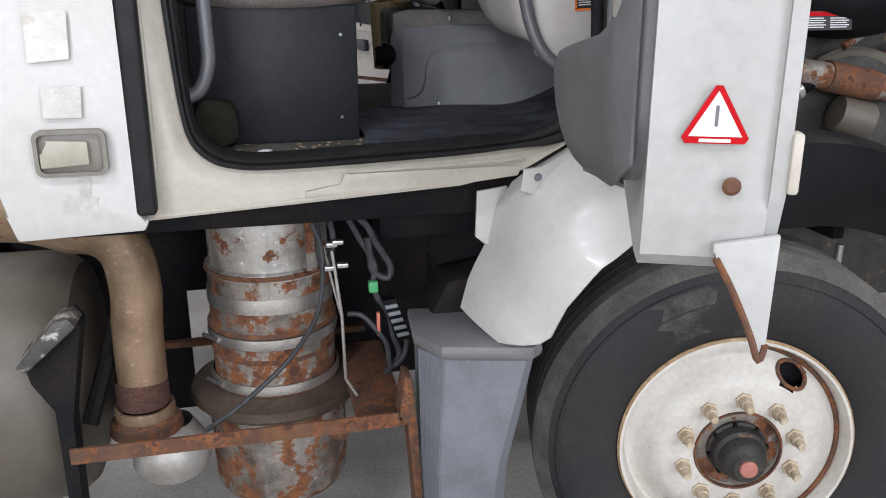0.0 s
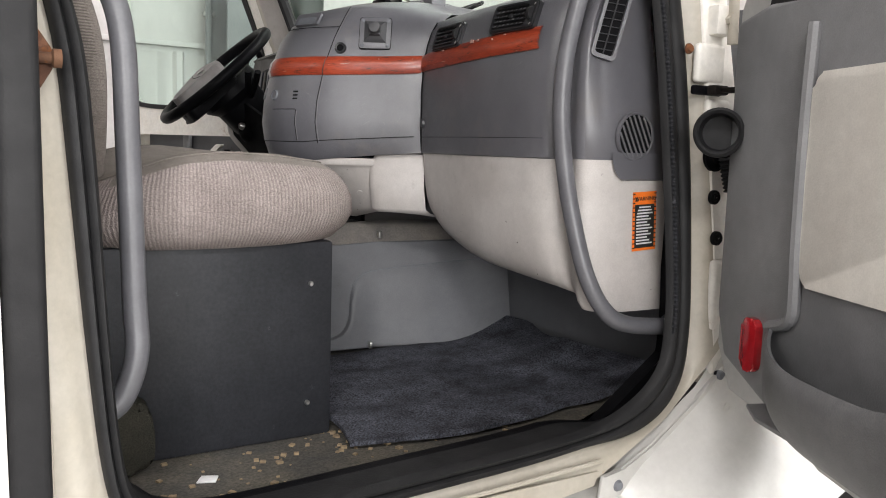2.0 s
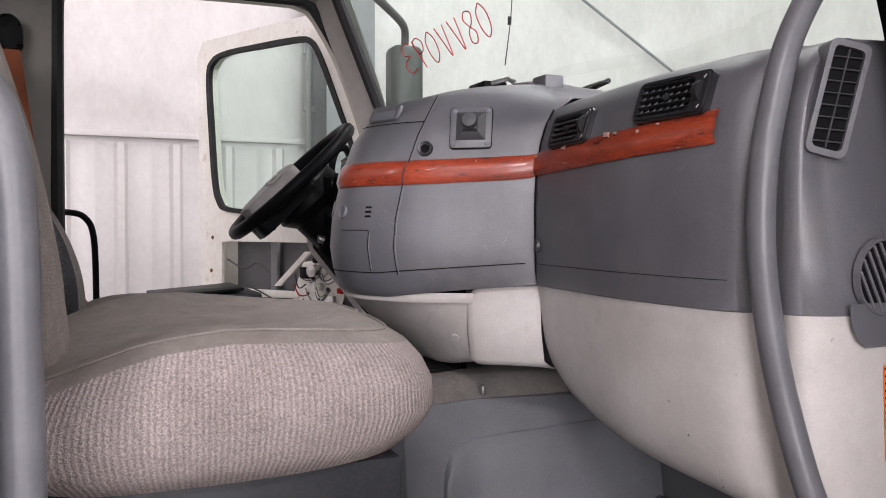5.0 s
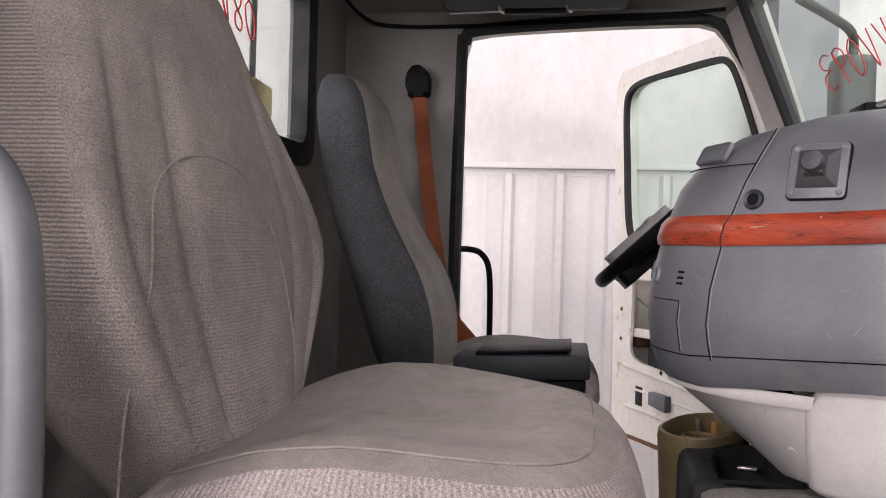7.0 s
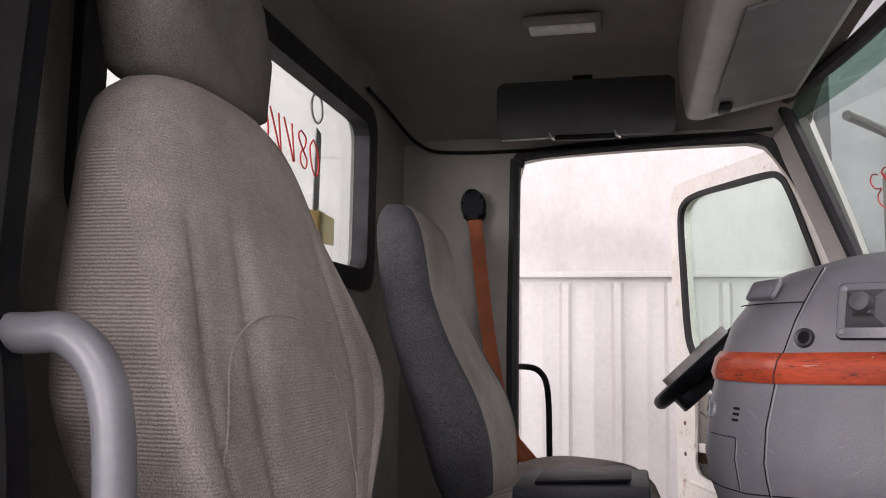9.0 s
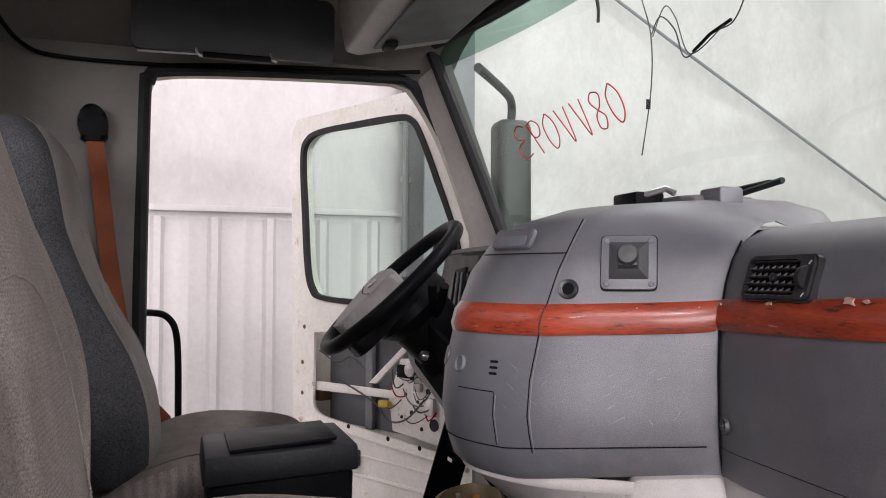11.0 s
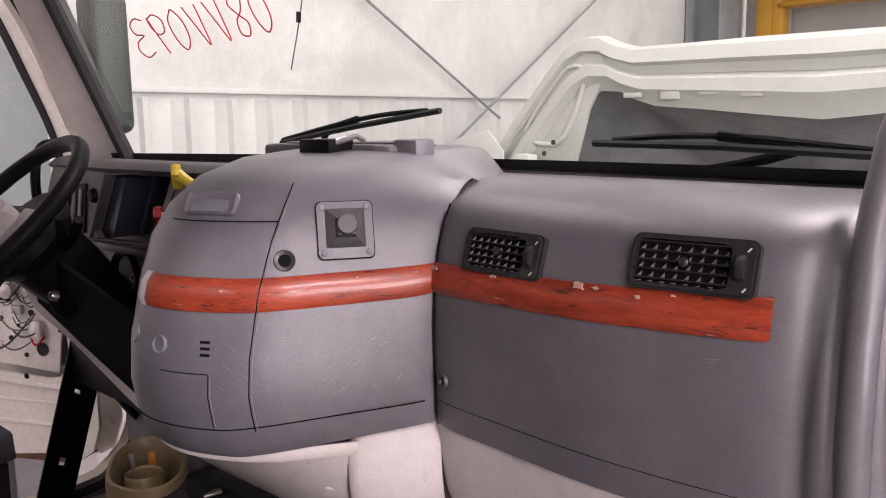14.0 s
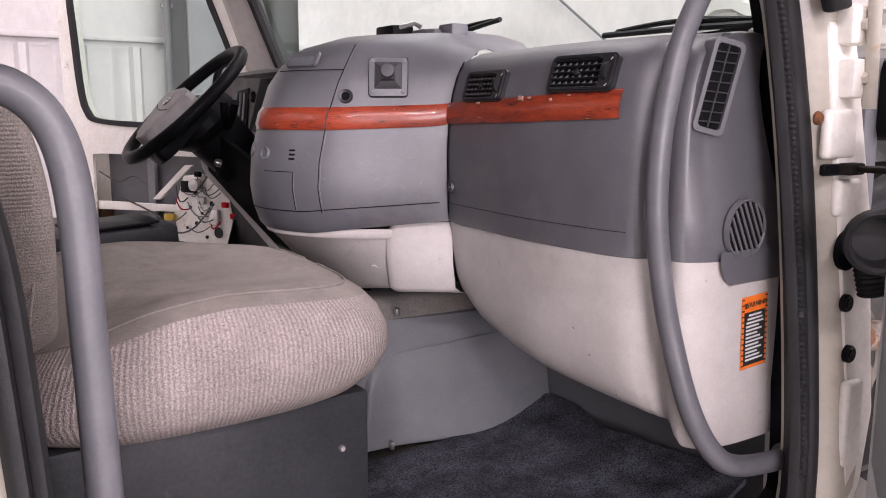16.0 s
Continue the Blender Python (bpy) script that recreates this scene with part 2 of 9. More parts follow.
BASEBOX = mat("black_seat_box", (0.021, 0.022, 0.026), (0.014, 0.015, 0.018), 0.50, scale=7, fine=160, grain=0.2, fine_bump=0.25, spots=(0.060, 0.060, 0.068), spot_scale=24, spot_at=0.66, spec=0.30, smear=0.18)
CARPET = mat("dirty_grey_carpet", (0.080, 0.084, 0.102), (0.040, 0.041, 0.049), 1.0, scale=14, fine=300, grain=0.8, fine_bump=1.0, spots=(0.12, 0.105, 0.085), spot_scale=45, spot_at=0.68, spec=0.1, smear=0.22)
FLOORMAT = mat("dirty_rubber_floor", (0.040, 0.038, 0.035), (0.085, 0.075, 0.058), 0.85, scale=9, fine=220, grain=0.4, fine_bump=0.6, spots=(0.17, 0.14, 0.09), spot_scale=26, spot_at=0.63)
HEADLINER = mat("grey_headliner", (0.235, 0.22, 0.205), (0.20, 0.188, 0.172), 0.95, scale=4, fine=500, grain=0.12, fine_bump=0.4, spec=0.1)
HANDLE = mat("grey_coated_bar", (0.125, 0.125, 0.137), (0.10, 0.10, 0.11), 0.38, scale=10, fine=200, grain=0.05, fine_bump=0.1)
TYRE = mat("dusty_tyre_rubber", (0.016, 0.017, 0.019), (0.024, 0.023, 0.022), 0.7, scale=5, fine=150, grain=0.2, fine_bump=0.3, spots=(0.055, 0.052, 0.047), spot_scale=5, spot_at=0.60, spot_soft=0.15, spec=0.3)
TREAD = mat("dusty_tread_rubber", (0.095, 0.088, 0.077), (0.055, 0.052, 0.047), 0.9, scale=9, fine=180, grain=0.25, fine_bump=0.4, smear=0.15)
RIM = mat("white_wheel_paint", (0.56, 0.54, 0.50), (0.47, 0.435, 0.385), 0.42, scale=5, fine=70, grain=0.07, spots=(0.34, 0.20, 0.10), spot_scale=6, spot_at=0.62, spot_soft=0.16, speck=0.4, speck_colour=(0.25, 0.13, 0.07))
RUST = corroded("heavy_rust", (0.125, 0.055, 0.03), (0.07, 0.034, 0.022), rust=0.55, streak=0.5, metal=0.0, size=26.0, rough=0.85)
RUSTSTEEL = corroded("rust_spotted_steel", (0.38, 0.36, 0.33), (0.19, 0.165, 0.14), rust=0.56, streak=0.55, metal=0.4, size=12.0)
BROWNSTEEL = corroded("heat_browned_steel", (0.33, 0.235, 0.15), (0.23, 0.15, 0.09), rust=0.18, streak=0.30, metal=0.4, size=7.0, rough=0.5)
BAND = mat("steel_band", (0.62, 0.60, 0.57), (0.48, 0.45, 0.41), 0.32, metal=0.85, scale=14, fine=120, grain=0.1)
STEEL = mat("bare_steel", (0.52, 0.51, 0.50), (0.38, 0.37, 0.36), 0.35, metal=0.9, scale=20, fine=120, grain=0.1)
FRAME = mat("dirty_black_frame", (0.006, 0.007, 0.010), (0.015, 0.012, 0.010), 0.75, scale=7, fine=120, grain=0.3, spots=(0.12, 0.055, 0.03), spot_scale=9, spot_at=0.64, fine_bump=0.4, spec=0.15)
ENGINE = mat("grimy_engine_metal", (0.052, 0.049, 0.044), (0.028, 0.027, 0.025), 0.6, metal=0.3, scale=10, fine=120, grain=0.3, spots=(0.20, 0.12, 0.07), spot_scale=12, spot_at=0.62, bump=0.2)
TANK = mat("beige_tank", (0.115, 0.100, 0.078), (0.085, 0.072, 0.056), 0.5, scale=4, fine=90, grain=0.05)
LINER = mat("faded_grey_liner", (0.17, 0.18, 0.20), (0.12, 0.125, 0.14), 0.55, scale=5, fine=200, grain=0.08, fine_bump=0.2, spots=(0.24, 0.23, 0.21), spot_scale=10, spot_at=0.66)
CONCRETE = mat("shop_concrete", (0.36, 0.345, 0.32), (0.28, 0.265, 0.245), 0.75, scale=2.5, fine=70, grain=0.15, fine_bump=0.3, spots=(0.12, 0.11, 0.10), spot_scale=3.5, spot_at=0.68)
WALLMETAL = mat("white_wall_metal", (0.58, 0.56, 0.555), (0.53, 0.511, 0.507), 0.38, scale=1.5, fine=30, grain=0.02)
TARP = mat("white_insulation_sheet", (0.58, 0.556, 0.55), (0.52, 0.497, 0.49), 0.42, scale=2.2, fine=14, grain=0.04, bump=1.0, stretch=(1, 1, 0.6))
COLUMN = mat("grey_steel_column", (0.22, 0.225, 0.235), (0.17, 0.175, 0.185), 0.5, scale=3, fine=50, grain=0.06)
YELLOW = mat("orange_crane_paint", (0.62, 0.31, 0.03), (0.52, 0.25, 0.03), 0.45, scale=3, fine=50, grain=0.05)
ORANGEBELT = mat("orange_belt_webbing", (0.28, 0.075, 0.025), (0.21, 0.055, 0.02), 0.8, scale=10, fine=500, grain=0.2, fine_bump=0.4)
CHARCOAL = mat("charcoal_wall_padding", (0.25, 0.235, 0.222), (0.205, 0.192, 0.182), 0.9, scale=4, fine=330, grain=0.25, fine_bump=0.4, spec=0.1)
TRIM = mat("dark_door_trim", (0.185, 0.185, 0.190), (0.140, 0.140, 0.144), 0.55, scale=6, fine=450, grain=0.06, fine_bump=0.3)
# trim plastic again, darkened for the shade on the pocket, plus real scuffs
POCKET = mat("shaded_pocket_plastic", (0.118, 0.118, 0.121), (0.088, 0.088, 0.090), 0.5, scale=7, fine=450, grain=0.08, fine_bump=0.3, spots=(0.15, 0.145, 0.14), spot_scale=16, spot_at=0.68, spot_soft=0.1, smear=0.12, speck=0.3, speck_colour=(0.22, 0.21, 0.20))
# white paint with the open door's shade put into the colour
DOOREDGE = mat("shaded_white_paint", (0.42, 0.42, 0.41), (0.36, 0.355, 0.34), 0.45, scale=6, fine=60, grain=0.04, spots=(0.30, 0.24, 0.18), spot_scale=8, spot_at=0.64, spot_soft=0.15)
NAVY = mat("dark_blue_panel", (0.032, 0.036, 0.056), (0.022, 0.025, 0.040), 0.35, scale=12)
TUNNELDARK = mat("dark_grey_fitting", (0.052, 0.052, 0.057), (0.040, 0.040, 0.044), 0.45, scale=12, fine=400, fine_bump=0.2)
MATTEBLACK = mat("matte_black_panel", (0.005, 0.005, 0.0055), (0.0035, 0.0035, 0.004), 0.75, scale=20, spec=0.04)
BEZEL = mat("dusty_bezel", (0.12, 0.115, 0.105), (0.08, 0.077, 0.07), 0.6, scale=14, fine=200, grain=0.15)
DRIVERTOP = mat("dusty_dark_dash_top", (0.062, 0.059, 0.057), (0.043, 0.041, 0.040), 0.6, scale=8, fine=300, grain=0.12, fine_bump=0.2)
MIRRORSHELL = mat("dark_green_shell", (0.030, 0.038, 0.034), (0.027, 0.034, 0.030), 0.5, scale=4, rvar=0.03, smear=0.0)
REDINK = mat("red_paint_pen", (0.50, 0.03, 0.025), (0.42, 0.025, 0.02), 0.5, scale=30)
WINDGLASS = glass("green_tinted_windshield", (0.82, 0.95, 0.885))
SIDEGLASS = glass("green_tinted_side_glass", (0.86, 0.94, 0.90))
CLOUDY = glass("cloudy_lens", (0.62, 0.62, 0.64), 0.5)
GAUGEGLASS = glass("clear_gauge_lens", (0.9, 0.9, 0.9), 0.15)


def paper(name, colour):
    """Thin sheet that lets daylight glow through from behind."""
    m = bpy.data.materials.new(name)
    m.use_nodes = True
    N, L = m.node_tree.nodes, m.node_tree.links
    N.remove(N["Principled BSDF"])
    d, t, x, n = N.new("ShaderNodeBsdfDiffuse"), N.new("ShaderNodeBsdfTranslucent"), N.new("ShaderNodeMixShader"), N.new("ShaderNodeTexNoise")
    n.inputs["Scale"].default_value = 25
    mx = N.new("ShaderNodeMix")
    mx.data_type = "RGBA"
    mx.inputs[6].default_value, mx.inputs[7].default_value = (*colour, 1), (*(v * 0.8 for v in colour), 1)
    L.new(n.outputs["Fac"], mx.inputs[0])
    L.new(mx.outputs[2], d.inputs[0])
    L.new(mx.outputs[2], t.inputs[0])
    x.inputs[0].default_value = 0.65
    L.new(d.outputs[0], x.inputs[1])
    L.new(t.outputs[0], x.inputs[2])
    L.new(x.outputs[0], N["Material Output"].inputs[0])
    return m


# ---- mesh helpers ----
WORLD = {}


def thing(name, at, label, category, group="", kind=""):
    ob = new(name)
    ob.empty_display_size = 0.1
    ob.location = at
    WORLD[ob] = Matrix.Translation(at)
    return tagged(ob, label, category, group, kind)


def part(name, bm, material, parent=None, label="", angle=35):
    bmesh.ops.remove_doubles(bm, verts=bm.verts, dist=1e-6)
    bmesh.ops.recalc_face_normals(bm, faces=bm.faces)
    me = bpy.data.meshes.new(name)
    bm.to_mesh(me)
    bm.free()
    me.materials.append(material)
    me.polygons.foreach_set("use_smooth", [True] * len(me.polygons))
    me.set_sharp_from_angle(angle=radians(angle))
    ob = new(name, me)
    WORLD[ob] = Matrix()
    if parent is not None:
        ob.parent = parent
        ob.matrix_parent_inverse = WORLD[parent].inverted()
    return tagged(ob, label)


def structure(name, bm, material, label, category, kind="structure"):
    return tagged(part(name, bm, material), label, category, "", kind)


def BM():
    return bmesh.new()


def loft(bm, rings, closed=False, caps=True):
    """Skin from ring to ring; closed: each ring is a loop."""
    rows = [[bm.verts.new(p) for p in r] for r in rings]
    n = len(rows[0])
    for a, b in zip(rows, rows[1:]):
        for i in range(n if closed else n - 1):
            j = (i + 1) % n
            bm.faces.new((a[i], a[j], b[j], b[i]))
    if closed and caps:
        bm.faces.new(rows[0])
        bm.faces.new(rows[-1])
    return bm


def solid(bm, rings, thick):
    """A skin given a thickness along its own normals."""
    s = BM()
    loft(s, rings)
    bmesh.ops.recalc_face_normals(s, faces=s.faces)
    bmesh.ops.solidify(s, geom=s.faces[:], thickness=thick)
    return merge(bm, s)


def merge(bm, other):
    me = bpy.data.meshes.new("tmp")
    other.to_mesh(me)
    other.free()
    bm.from_mesh(me)
    bpy.data.meshes.remove(me)
    return bm


def rbox(bm, lo, hi, r=0.004, seg=2, m=None):
    """A box with rounded edges between two corners."""
    s = BM()
    c, d = (Vector(lo) + Vector(hi)) / 2, Vector(hi) - Vector(lo)
    bmesh.ops.create_cube(s, size=1, matrix=Matrix.Diagonal((*d, 1)))
    r = min(r, min(d) * 0.45)
    if r > 0:
        bmesh.ops.bevel(s, geom=s.edges[:], offset=r, segments=seg, profile=0.5, affect="EDGES")
    bmesh.ops.transform(s, matrix=Matrix.Translation(c) if m is None else m @ Matrix.Translation(c), verts=s.verts)
    return merge(bm, s)


def on(axis, u, v, w):
    """A point from two coordinates in a plane across the axis, and one along it."""
    return {"x": (w, u, v), "y": (u, w, v), "z": (u, v, w)}[axis]


def prism(bm, poly, axis, lo, hi, r=0.0, seg=2):
    s = BM()
    loft(s, [[on(axis, u, v, lo) for u, v in poly], [on(axis, u, v, hi) for u, v in poly]], closed=True)
    if r:
        bmesh.ops.bevel(s, geom=s.edges[:], offset=r, segments=seg, profile=0.5, affect="EDGES")
    return merge(bm, s)


def tube(bm, pts, r, n=10, radii=None):
    pts = [Vector(p) for p in pts]
    t0 = (pts[1] - pts[0]).normalized()
    up = t0.orthogonal().normalized()
    rings = []
    for i, p in enumerate(pts):
        t = (pts[min(i + 1, len(pts) - 1)] - pts[max(i - 1, 0)]).normalized()
        up = (up - t * up.dot(t)).normalized()
        side = t.cross(up)
        rr = radii[i] if radii else r
        rings.append([p + (up * math.cos(a) + side * math.sin(a)) * rr for a in (2 * math.pi * k / n for k in range(n))])
    s = BM()
    loft(s, rings, closed=True)
    return merge(bm, s)


def smooth(pts, k=6, closed=False):
    """Catmull-Rom through the points."""
    P = [Vector(p) for p in pts]
    out, n = [], len(P)
    for i in range(n if closed else n - 1):
        a, b, c, d = (P[(i - 1) % n], P[i], P[(i + 1) % n], P[(i + 2) % n]) if closed else (P[max(i - 1, 0)], P[i], P[i + 1], P[min(i + 2, n - 1)])
        for j in range(k):
            t = j / k
            out.append(0.5 * (2 * b + (c - a) * t + (2 * a - 5 * b + 4 * c - d) * t * t + (3 * b - a - 3 * c + d) * t ** 3))
    return out if closed else out + [P[-1]]


def resample(pts, n):
    P = [Vector(p) for p in pts]
    d = [0.0]
    for a, b in zip(P, P[1:]):
        d.append(d[-1] + (b - a).length)
    out = []
    for i in range(n):
        s = d[-1] * i / (n - 1)
        k = max(j for j in range(len(d)) if d[j] <= s + 1e-9)
        k = min(k, len(P) - 2)
        out.append(P[k].lerp(P[k + 1], (s - d[k]) / max(d[k + 1] - d[k], 1e-9)))
    return out


def lathe(bm, prof, origin, axis, n=40):
    """Turn a profile of (radius, distance along the axis)."""
    axis = Vector(axis).normalized()
    a = axis.orthogonal().normalized()
    b = axis.cross(a)
    rings = [[Vector(origin) + axis * h + (a * math.cos(t) + b * math.sin(t)) * max(r, 1e-4) for t in (2 * math.pi * k / n for k in range(n))] for r, h in prof]
    s = BM()
    loft(s, rings, closed=True, caps=False)
    return merge(bm, s)


def round_poly(poly, k=5):
    return [(p[0], p[1]) for p in smooth([(u, v, 0) for u, v in poly], k, True)]


def rrect(u0, v0, u1, v1, r, k=5):
    out = []
    for cu, cv, a0 in ((u1 - r, v1 - r, 0), (u0 + r, v1 - r, 90), (u0 + r, v0 + r, 180), (u1 - r, v0 + r, 270)):
        out += [(cu + r * math.cos(radians(a0 + 90 * i / k)), cv + r * math.sin(radians(a0 + 90 * i / k))) for i in range(k + 1)]
    return out


def cast(poly, c, ang):
    """Where a ray from c at that angle leaves the polygon."""
    dx, dy = math.cos(ang), math.sin(ang)
    best = 0.0
    for (x0, y0), (x1, y1) in zip(poly, poly[1:] + poly[:1]):
        ex, ey = x1 - x0, y1 - y0
        den = dx * ey - dy * ex
        if abs(den) > 1e-12:
            t = ((x0 - c[0]) * ey - (y0 - c[1]) * ex) / den
            s = ((x0 - c[0]) * dy - (y0 - c[1]) * dx) / den
            if t > 0 and -1e-9 <= s <= 1 + 1e-9:
                best = max(best, t)
    return (c[0] + dx * best, c[1] + dy * best)


def holed(bm, outer, inner, axis, lo, hi, n=96):
    """A plate with an opening through it; both outlines seen from the opening's middle."""
    c = (sum(p[0] for p in inner) / len(inner), sum(p[1] for p in inner) / len(inner))
    angs = sorted({math.atan2(p[1] - c[1], p[0] - c[0]) for p in list(outer)} | {-math.pi + 2 * math.pi * i / n for i in range(n)})
    o, q = [cast(list(outer), c, a) for a in angs], [cast(list(inner), c, a) for a in angs]
    rings = [[on(axis, u, v, w) for u, v in pts] for pts, w in ((o, lo), (o, hi), (q, hi), (q, lo), (o, lo))]
    s = BM()
    loft(s, rings, closed=True, caps=False)
    bmesh.ops.remove_doubles(s, verts=s.verts, dist=1e-6)
    return merge(bm, s)


def inset(poly, d):
    c = (sum(p[0] for p in poly) / len(poly), sum(p[1] for p in poly) / len(poly))
    out = []
    for u, v in poly:
        k = math.hypot(u - c[0], v - c[1])
        out.append((c[0] + (u - c[0]) * (k - d) / k, c[1] + (v - c[1]) * (k - d) / k))
    return out


# ---- the building ----
WALL_Y, JOINT_Z, END_X = 6.38, 2.37, 12.5
structure("ground", rbox(BM(), (-9, -14, -0.2), (16, 7, 0), 0), CONCRETE, "stained grey concrete workshop floor", "floor")
s = BM()
rbox(s, (-9, WALL_Y + 0.04, 0), (16, WALL_Y + 0.2, 6.2), 0)
structure("wall_north", s, TARP, "white painted workshop wall behind the panels", "wall")
# lower ribbed metal, ribs 0.305 apart
poly = []
x = -8.0
while x < END_X:
    poly += [(x, WALL_Y), (x + 0.085, WALL_Y), (x + 0.105, WALL_Y - 0.012), (x + 0.122, WALL_Y - 0.012), (x + 0.142, WALL_Y), (x + 0.215, WALL_Y), (x + 0.235, WALL_Y - 0.032), (x + 0.272, WALL_Y - 0.032), (x + 0.292, WALL_Y)]
    x += 0.305
s = BM()
loft(s, [[(u, v, 0.02) for u, v in poly], [(u, v, JOINT_Z - 0.05) for u, v in poly]])
structure("wall_panel_ribbed", s, WALLMETAL, "white ribbed metal wall panels", "wall panel")
s = BM()
loft(s, [[(-8, WALL_Y - 0.005, z), (END_X, WALL_Y - 0.005, z)] for z in (JOINT_Z - 0.06, JOINT_Z)] )
rbox(s, (-8, WALL_Y - 0.045, JOINT_Z - 0.02), (END_X, WALL_Y - 0.002, JOINT_Z + 0.015), 0.004)
structure("trim", s, WALLMETAL, "white metal ledge above the ribbed panels", "trim")
# upper insulation sheet, gently billowed between its seams
rows = []
for j in range(65):
    z = JOINT_Z + 3.8 * j / 64
    rows.append([(u, WALL_Y - 0.03 - 0.025 * abs(math.sin(math.pi * (u + 0.4) / 1.22)) ** 0.6 * min(1, j / 8 + 0.15) - 0.03 * noise.noise((u * 0.9, z * 1.3, 0.0)) + 0.035 * abs(noise.noise((u * 1.3 + 0.7 * z, z * 1.9 - 0.5 * u, 5.0))) + 0.012 * abs(noise.noise((u * 4.1 - 1.5 * z, z * 5.0, 8.0))), z) for u in np.arange(-8, END_X + 0.01, 0.07)])
s = BM()
loft(s, rows)
structure("wall_insulation", s, TARP, "white vinyl insulation sheeting, slightly wrinkled", "wall sheet")
s = BM()
rbox(s, (END_X, -14, 0), (END_X + 0.2, 7, 6.2), 0)
structure("wall_east", s, WALLMETAL, "pale end wall of the workshop", "wall")
s = BM()
rbox(s, (-9.2, -14, 0), (-9, 7, 6.2), 0)
structure("wall_west", s, WALLMETAL, "pale end wall of the workshop", "wall")
# unseen south wall, added with two openings that let the daylight in
s = BM()
for x0, x1 in ((-9, -6.2), (-0.4, 0.4), (6.2, 16)):
    rbox(s, (x0, -6.3, 0), (x1, -6.1, 4.4), 0)
rbox(s, (-9, -6.3, 4.4), (16, -6.1, 6.2), 0)
structure("wall_south", s, WALLMETAL, "assumed pale wall with two openings for daylight, out of view", "wall")
structure("ceiling", rbox(BM(), (-9.2, -6.3, 6.2), (16, 7, 6.35), 0), TARP, "white insulated workshop roof", "ceiling")
# housings for the added lamps, above anything in view
for lx, ly, watts in LAMPS:
    f = thing("fill_lamp", (lx, ly, 5.45), "added white lamp housing under the roof, out of view", "ceiling lamp", "high-bay lamps")
    part("housing", rbox(BM(), (lx - 0.62, ly - 0.27, 5.45), (lx + 0.62, ly + 0.27, 5.52), 0.01), WHITE, f)
    for dx in (-0.5, 0.5):
        part("hanger", tube(BM(), [(lx + dx, ly, 5.5), (lx + dx, ly, 6.2)], 0.006, 6), STEEL, f)


def column(x, y, w, d, label):
    c = thing("column", (x, y, 0), label, "steel column")
    part("web", rbox(BM(), (x - 0.01, y - d / 2, 0), (x + 0.01, y + d / 2, 6.2), 0.002), COLUMN, c)
    for yy in (y - d / 2, y + d / 2):
        part("flange", rbox(BM(), (x - w / 2, yy - 0.01, 0), (x + w / 2, yy + 0.01, 6.2), 0.003), COLUMN, c)
    return c


column(1.45, 6.16, 0.30, 0.32, "grey steel wall column beside the ribbed panels")
column(9.3, 6.1, 0.5, 0.4, "grey steel column near the corner")
for name, a, b in (("brace_rod", (3.1, 6.27, 3.55), (5.55, 6.27, 2.18)), ("brace_rod", (4.95, 6.25, 2.0), (8.9, 6.25, 4.5)), ("brace_rod", (6.7, 6.25, 4.16), (8.35, 6.25, 4.18)), ("brace_rod", (1.55, 6.27, 4.45), (3.1, 6.27, 3.55))):
    structure(name, tube(BM(), [a, b], 0.011, 8), COLUMN, "thin grey steel cross-brace rod on the wall", "brace rod")

# ---- the cab ----
PY, DY = 1.83, 4.02          # the two side walls
FLOOR_Z, ROOF_Z, REAR_X = 1.265, 2.80, -0.47
P_OPEN = [(0.05, 1.286), (-0.03, 1.290), (-0.078, 1.306), (-0.112, 1.342), (-0.126, 1.40), (-0.134, 1.52), (-0.142, 1.72), (-0.150, 1.84), (-0.168, 1.93), (-0.186, 2.02), (-0.19, 2.42), (-0.14, 2.52), (0.0, 2.56), (0.44, 2.56), (0.55, 2.51), (0.640, 2.33), (0.716, 2.11), (0.742, 1.95), (0.757, 1.75), (0.764, 1.56), (0.760, 1.47), (0.744, 1.40), (0.70, 1.353), (0.62, 1.318), (0.50, 1.303), (0.27, 1.294)]
D_OPEN = [(0.05, 1.128), (-0.03, 1.148), (-0.08, 1.21), (-0.09, 1.6), (-0.092, 2.45), (-0.08, 2.52), (-0.04, 2.555), (0.30, 2.575), (0.61, 2.582), (0.66, 2.575), (0.70, 2.535), (0.79, 2.375), (0.895, 2.08), (0.925, 1.9), (0.97, 1.50), (0.99, 1.31), (0.965, 1.215), (0.90, 1.155), (0.80, 1.128), (0.35, 1.118)]
cab = thing("truck_cab", (0.2, 2.95, 1.1), "white day cab of a stripped heavy truck", "truck cab")
# passenger side wall: outer skin, jamb and inner trim round the opening
s = BM()
def lean(bm, base=1.4, k=0.095):
    """Tumblehome: the cab side leans inwards above its belt."""
    for v in bm.verts:
        v.co.y += k * max(0.0, v.co.z - base)
    return bm


outer = [(-0.245, 1.165), (0.45, 1.205), (0.60, 1.235), (0.74, 1.31), (0.87, 1.42), (0.90, 1.52), (0.89, 1.75), (0.86, 2.05), (0.78, 2.4), (0.68, 2.66), (-0.245, 2.70)]
outer_d = round_poly(P_OPEN)
OPEN_C = (0.29, 1.85)


def rubber_width(u, v):
    """The rubber is wider along the hinge side than along the sill."""
    k = min(1.0, max(0.0, (u - 0.55) / 0.17)) * min(1.0, max(0.0, (2.45 - v) / 0.3))
    return 0.031 + 0.030 * k * k * (3 - 2 * k)


